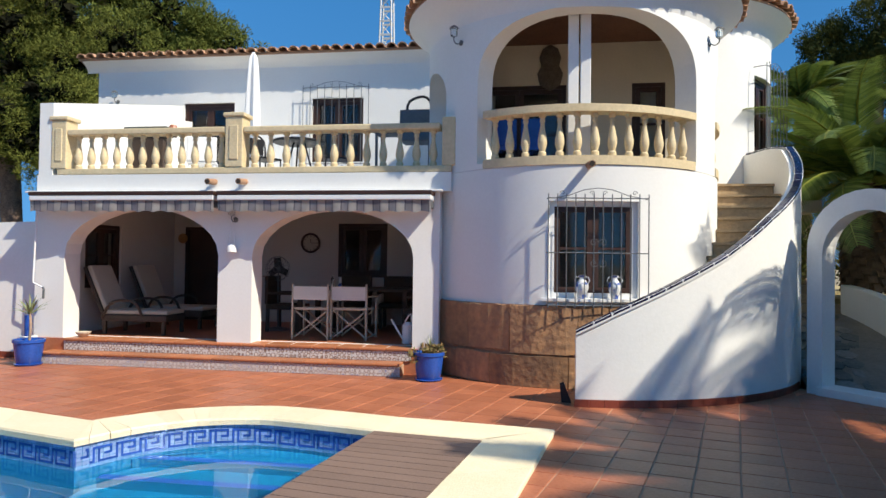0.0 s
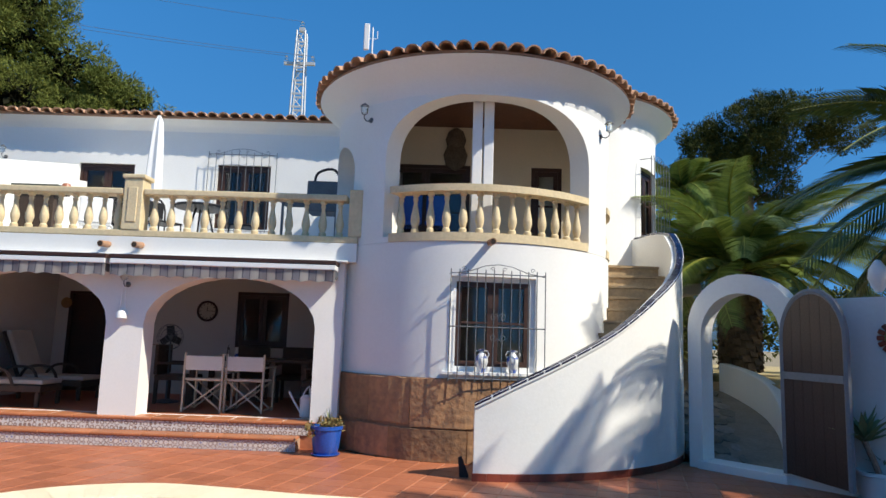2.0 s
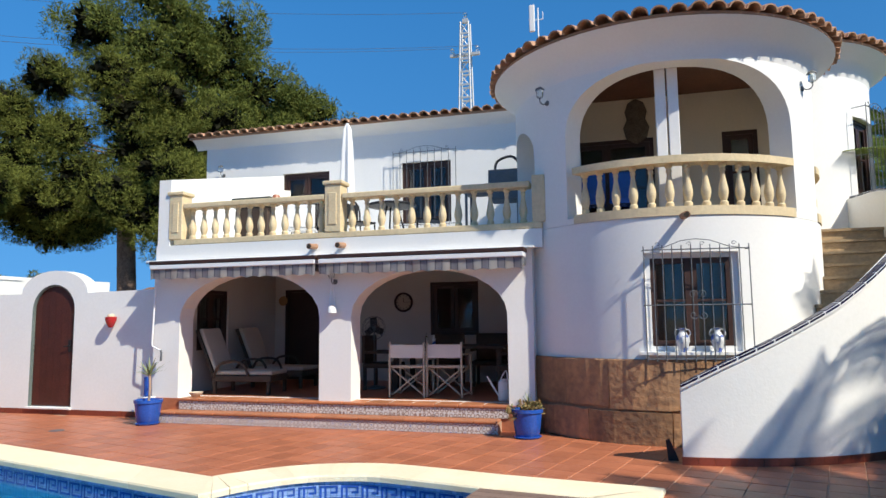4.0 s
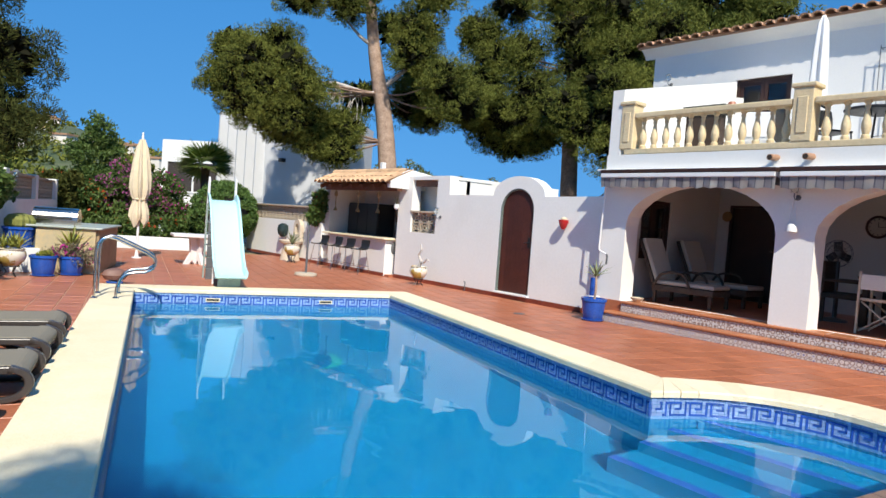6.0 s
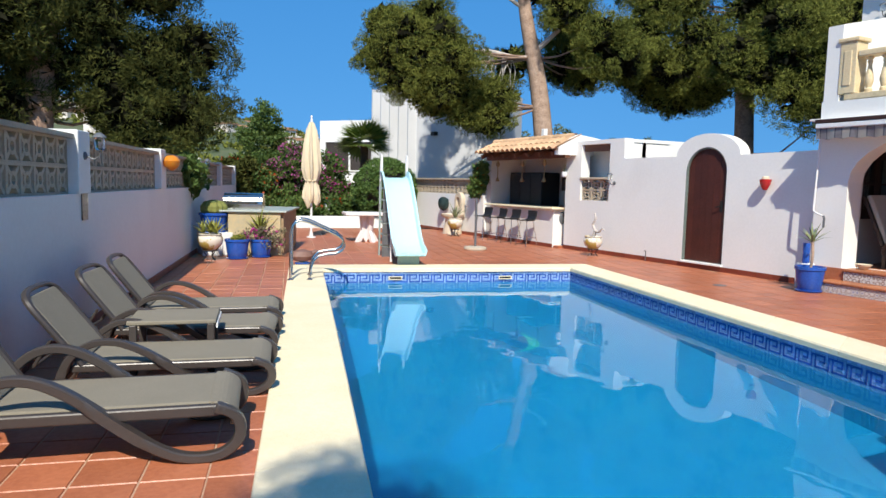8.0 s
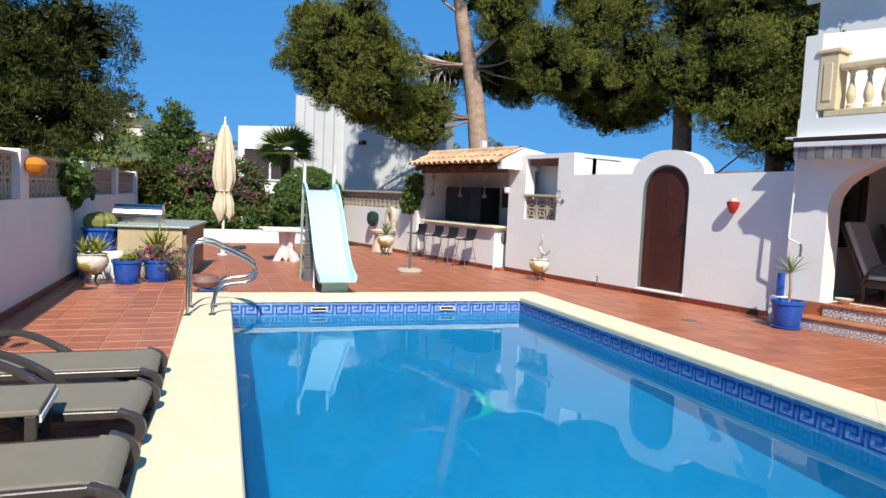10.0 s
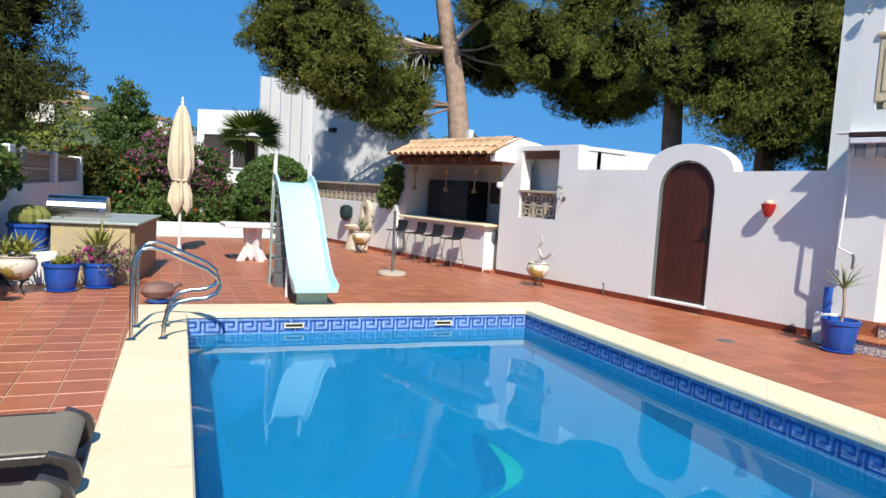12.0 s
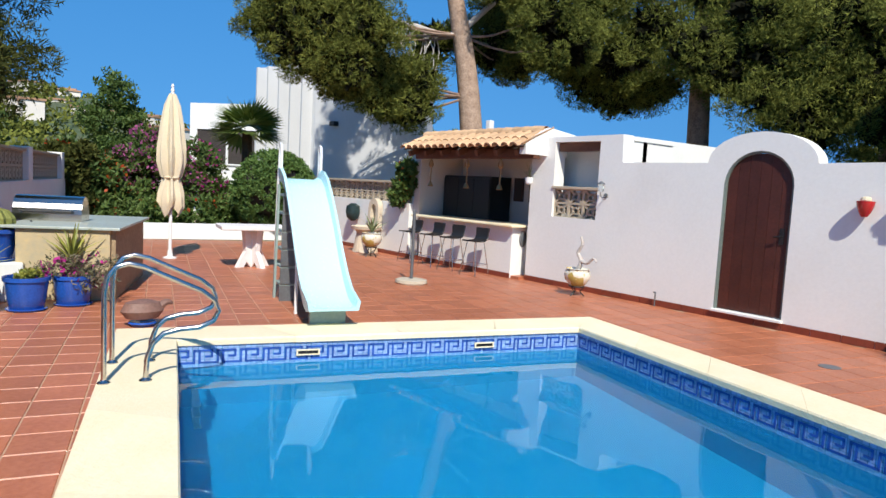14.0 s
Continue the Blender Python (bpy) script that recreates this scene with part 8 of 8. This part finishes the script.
bm = L([(0.13, 0), (0.12, 0.03), (0.07, 0.05), (0.01, 0.055)], 20, rx)
part("disc", bm, mat("gilded_clay", (0.55, 0.36, 0.12), 0.5, 0.4, 10, 40, 0.2, 40), sf)
for k in range(14):
    a = k * math.tau / 14
    part("ray", B(0.125, -0.03, -0.03, 0.21, -0.002, 0.03, 0.01, Matrix.Rotation(a, 4, "Y")), mat("red_clay", (0.35, 0.07, 0.03), 0.6, 0.3, 8, 40, 0.2, 40) if k == 0 else bpy.data.materials["red_clay"], sf)
lp = solid("tulip_lamp", L([(0.03, 0), (0.06, 0.04), (0.1, 0.14), (0.09, 0.24), (0.03, 0.33), (0.01, 0.34)], 14, gm @ pose(2.15, 0.12, 2.1)), WHITE_PAINT, "white tulip shaped lamp on the gate wall", "lamp", smooth=True)
p = pot("white pot with a leggy agave by the gate wall", pose(5.42, 9.12, 0), 0.22, 0.3, WHITE_PAINT)
part("stem", T(smooth_pts([(0, 0, 0.25), (-0.08, -0.02, 0.42), (-0.16, -0.03, 0.6)], 3), 0.03, 7), BARK_PALE, p)
bm = spikes(bmesh.new(), Vector((-0.16, -0.03, 0.58)), 22, 0.44, 0.07, 95, 1.0)
spikes(bm, Vector((0.08, 0.02, 0.32)), 12, 0.22, 0.04, 96, 1.0)
part("leaves", bm, AGAVE, p)
sf_ = thing("stair_foot_block", "dark metal bracket at the foot of the stair wall", "bracket", pose(1.28, 9.62, 0))
part("plate", panel([(-0.05, 0), (-0.07, 0.2), (-0.03, 0.22), (0.05, 0.02), (0.05, 0)], [], 0.05), IRON, sf_)

# ---------- neighbours and distance ----------
structure("kerb_border", B(-0.1, -2.9, -0.05, 0.12, 2.9, 0.32, 0.01, Matrix.Translation((-20.6, 7.6, 0)) @ Matrix.Rotation(radians(-10), 4, "Z")), WHITE_PAINT, "low white kerb of the flower border", "kerb")
# white render greyed, the shade on walls and fins put into the colour
SHADED_STUCCO = mat("render_shaded_grey", (0.62, 0.63, 0.64), 0.85, 0.06, 1, 20, 0.2, 30)
nb_ = thing("neighbour_house", "modern white house behind the garden", "house", Matrix.Translation((0.7, 0.75, -0.25)))
bm = prism([(-26.0, 13.0), (-23.0, 14.8), (-27.2, 18.9), (-30.5, 18.5), (-29.6, 16.4)], -0.06, 5.7)
part("wall", bm, SHADED_STUCCO, nb_)
bm = prism([(-32.1, 10.75), (-29.3, 13.1), (-28.0, 15.0), (-31.0, 19.0), (-35.0, 15.0)], -0.06, 4.5)
part("wing", bm, STUCCO, nb_)
for k in range(5):
    p0 = Vector((-29.4, 12.2, 0)).lerp(Vector((-26.4, 13.0, 0)), k / 5 + 0.1)
    part("fin", B(p0.x - 0.06, p0.y - 0.1, -0.06, p0.x + 0.06, p0.y + 0.75, 5.75, 0.01), SHADED_STUCCO, nb_)
part("fin_wall", prism([(-29.6, 12.6), (-26.2, 13.3), (-26.2, 13.6), (-29.6, 13.0)], -0.06, 5.85), SHADED_STUCCO, nb_)
wd = Vector((-29.3 + 33.5, 13.1 - 9.6, 0)).normalized()
wm = Matrix.Translation((-32.6, 10.35, 0)) @ Matrix.Rotation(math.atan2(wd.y, wd.x), 4, "Z")
w_ = part("window", B(1.0, -0.05, 2.2, 3.6, 0.02, 3.5, 0.0, wm), DARK_FILL, nb_)
part("frame", panel(rect(0.95, 3.65, 2.15, 3.55), [rect(1.0, 2.25, 2.2, 3.5), rect(2.33, 3.6, 2.2, 3.5)], 0.1, -0.1), WHITE_PAINT, w_).matrix_basis = wm
for k in range(6):
    part("slat", B(0.6, -0.9, 1.2 + 0.16 * k, 4.4, -0.85, 1.26 + 0.16 * k, 0.0, wm), WHITE_PAINT, nb_)
for s in (0.8, 4.2):
    part("railing_post", B(s - 0.04, -0.9, -0.06, s + 0.04, -0.82, 2.2, 0.0, wm), WHITE_PAINT, nb_)
part("window", B(-26.0 + 0.5, 13.3, 3.6, -25.2, 13.5, 3.75), IRON, nb_)
HILL = mat("wooded_hillside", (0.055, 0.085, 0.035), 0.95, 0.5, 0.05, 0.4, 0.0, 1, second=(0.12, 0.13, 0.07))
bm = bmesh.new()
rows = []
g0 = np.random.default_rng(9)
for i in range(40):
    a = radians(60 + 75 * i / 39)
    h = 14 + 15 * math.exp(-((i - 14) / 6.0) ** 2) + 3 * math.sin(i * 0.8) + g0.uniform(-1, 1)
    rows.append([bm.verts.new((-q * math.sin(a), q * math.cos(a), z)) for q, z in ((150, -0.1), (190, h * 0.45), (240, h * 0.85), (280, h), (330, h * 0.7), (380, -0.1))])
for A, C in zip(rows, rows[1:]):
    for i in range(5):
        bm.faces.new((A[i], A[i + 1], C[i + 1], C[i]))
solid("backdrop_hills", bm, HILL, "wooded hillside far beyond the gardens", "hills", kind="structure", smooth=True)
cs = []
g0 = random.Random(5)
for i in range(700):
    a, q = 60 + 60 * g0.random(), g0.uniform(160, 282)
    z = (14 + 15 * math.exp(-(((a - 60) * 0.52 - 14) / 6.0) ** 2)) * min((q - 150) / 40 * 0.45 if q < 190 else 0.45 + 0.4 * (q - 190) / 50, 1.0)
    cs.append((-q * math.sin(radians(a)), q * math.cos(radians(a)), z + 0.8))
solid("hillside_woods", bmesh.new(), HILL, "dark pine woods scattered over the far hillside", "woods", kind="stuff").data = leaves_mesh("woods", cs, [g0.uniform(1.4, 3.2) for c in cs], 46, 1.5, 0.8, PINE, 77)
g0 = random.Random(6)
HSE = mat("far_house_walls", (0.78, 0.72, 0.64), 0.9, 0.1, 0.5, 4, 0.0, 4)
for i in range(34):
    a = 72 + 24 * g0.random()
    q = g0.uniform(190, 270)
    z = (14 + 15 * math.exp(-(((a - 60) * 0.52 - 14) / 6.0) ** 2)) * (0.45 + 0.55 * (q - 190) / 90)
    a = radians(a)
    h = thing("hillside_house", "small pale villa on the far hillside", "house", pose(-q * math.sin(a), q * math.cos(a), z, 0, 0, g0.uniform(0, 90)), group="villas on the hill")
    x, y, hh = g0.uniform(2, 4.5), g0.uniform(2, 3.5), g0.uniform(2.2, 4.2)
    part("wall", B(-x, -y, -6, x, y, hh), HSE, h)
    part("roof", prism([(-x - 0.3, -y - 0.3), (x + 0.3, -y - 0.3), (x + 0.3, y + 0.3), (-x - 0.3, y + 0.3)], hh, hh + 0.5), ROOF_TILE, h)
    for k in (-1, 1):
        part("window", B(-x - 0.05, k * y * 0.45 - 0.5, hh * 0.4, -x, k * y * 0.45 + 0.5, hh * 0.75), DARK_FILL, h)
for x, y, w_, hh in ((-41.0, 60.0, 5, 4.3),):
    h = thing("neighbour_villa", "pale villa with a tiled roof behind the trees", "house", pose(x, y, -0.06), group="villas behind the wall")
    part("wall", B(-w_, -3, 0, w_, 3, hh), HSE, h)
    bm = bmesh.new()
    bed(bm, [(-w_ - 0.4, -3.4, hh), (w_ + 0.4, -3.4, hh), (w_ + 0.4, 0, hh + 0.9), (-w_ - 0.4, 0, hh + 0.9)])
    bed(bm, [(-w_ - 0.4, 0, hh + 0.9), (w_ + 0.4, 0, hh + 0.9), (w_ + 0.4, 3.4, hh), (-w_ - 0.4, 3.4, hh)])
    bmesh.ops.solidify(bm, geom=bm.faces[:], thickness=0.15)
    part("roof", bm, ROOF_TILE, h)
    for k in range(3):
        part("window", B(-w_ * 0.7 + k * w_ * 0.6, -3.04, hh * 0.35, -w_ * 0.7 + k * w_ * 0.6 + 1.0, -3.0, hh * 0.7), DARK_FILL, h)
# lattice pylon and aerial
STEELP = mat("galvanised_lattice", (0.62, 0.62, 0.60), 0.5, 0.2, 3, 30, 0.0, 30, metal=0.3)
py = thing("power_pylon", "grey lattice power pylon behind the house", "pylon", pose(-9.55, 46.0, -0.06))
for sx_ in (-1, 1):
    for sy_ in (-1, 1):
        part("leg", T([(sx_ * 0.75, sy_ * 0.75, 0), (sx_ * 0.28, sy_ * 0.28, 22.2)], 0.06, 4), STEELP, py)
for k in range(24):
    z = 22.2 * k / 24
    q = 0.75 - 0.47 * z / 22.2
    for s in (-1, 1):
        part("lattice_bar", B(-q, s * q - 0.03, z, q, s * q + 0.03, z + 0.13), STEELP, py)
        part("lattice_brace", T([(s * q, s * q, z), (-s * q, s * q, z + 0.92)], 0.03, 4), STEELP, py)
part("crossarm", B(-1.1, -0.1, 19.8, 1.0, 0.1, 20.0), STEELP, py)
part("crossarm", B(-0.2, -0.1, 22.2, 0.2, 0.1, 22.5), STEELP, py)
for x in (-0.95, 0.0, 0.85):
    part("insulator", L([(0.08, 0), (0.16, 0.1), (0.08, 0.2), (0.16, 0.3), (0.05, 0.45)], 8, pose(x, 0, 20.0 if x else 22.5)), GLASS, py)
for k, (x, z) in enumerate(((-0.95, 20.4), (0.0, 22.9), (0.85, 20.4))):
    pts = [(-9.55 + x - 45 * t, 46 - 26 * t - 0.0, z - 4 * t * (1 - t) * 1.6 - 1.0 * t) for t in [i / 12 for i in range(13)]]
    cb = thing("power_cable", "thin overhead power cable", "cable", group="power cables")
    part("wire", T(pts, 0.012, 4), GREY_IRON, cb)
an = thing("roof_aerial", "small white aerial on the house roof", "aerial", pose(-1.05, 18.2, 6.2))
part("mast", T([(0, 0, 0), (0, 0, 3.0)], 0.02, 6), WHITE_PAINT, an)
part("dish", B(-0.22, -0.03, 2.4, -0.08, 0.03, 3.1, 0.02), WHITE_PAINT, an)
part("arm", T([(-0.1, 0, 2.7), (0.12, 0, 2.7), (0.12, 0, 2.9)], 0.012, 5), WHITE_PAINT, an)
sc = thing("chimney_cap", "flat dark chimney slab behind the tower roof", "chimney", pose(3.4, 14.2, 5.6))
part("stack", B(-0.3, -0.25, 0.0, 0.3, 0.25, 0.62, 0.01), STUCCO, sc)
part("slab", B(-0.42, -0.36, 0.62, 0.42, 0.36, 0.68, 0.008), IRON, sc)

# ---------- floor tiles ----------
TA = radians(-15.0)
TILE = 0.3
bm = bmesh.new()
h = TILE / 2 - 0.0035
lo_ = [bm.verts.new((x * h, y * h, -0.007)) for x, y in ((-1, -1), (1, -1), (1, 1), (-1, 1))]
hi_ = [bm.verts.new((x * (h - 0.005), y * (h - 0.005), 0.0)) for x, y in ((-1, -1), (1, -1), (1, 1), (-1, 1))]
bm.faces.new(hi_)
for i in range(4):
    bm.faces.new((lo_[i], lo_[(i + 1) % 4], hi_[(i + 1) % 4], hi_[i]))
tile_mesh = finish("tile", bm, TERRACOTTA)


def inside(p, loop):
    c = False
    for i in range(len(loop)):
        a, b = loop[i], loop[i - 1]
        if (a[1] > p[1]) != (b[1] > p[1]) and p[0] < (b[0] - a[0]) * (p[1] - a[1]) / (b[1] - a[1]) + a[0]:
            c = not c
    return c


floor = thing("patio_tiles", "square terracotta patio tiles with sandy joints", "floor tiles", kind="structure")
KEEP = offset_loop(RIM0, 0.3)
near, rest = [], []
ca, sa = math.cos(TA), math.sin(TA)
for i in range(-84, 46):
    for j in range(-24, 62):
        u, v = i * TILE, j * TILE + 0.12
        x, y = u * ca - v * sa, u * sa + v * ca
        if not inside((x, y), PATIO) or inside((x, y), KEEP):
            continue
        (near if (-7.6 < x < -2.2 and y < 4.5) or (0.9 < x < 4.6 and 5.2 < y < 9.6) else rest).append((x, y))
for x, y in near[:300]:
    o = new("tile", tile_mesh)
    o.parent = floor
    o.matrix_basis = pose(x, y, random.uniform(-0.001, 0.001), random.uniform(-0.15, 0.15), random.uniform(-0.15, 0.15), math.degrees(TA))
rest = near[300:] + rest
base = np.array([v.co for v in tile_mesh.vertices])
rot = np.array([[ca, -sa, 0], [sa, ca, 0], [0, 0, 1]])
base = base @ rot.T
vs, fs = [], []
for k, (x, y) in enumerate(rest):
    vs.append(base + np.array([x, y, random.uniform(-0.001, 0.001)]))
    fs += [tuple(q + 8 * k for q in p.vertices) for p in tile_mesh.polygons]
me = bpy.data.meshes.new("tile_field")
me.from_pydata(np.concatenate(vs).tolist(), [], fs)
me.materials.append(TERRACOTTA)
o = new("tile_field", me)
o.parent = floor
tagged(o, "field of square terracotta tiles", kind="stuff")
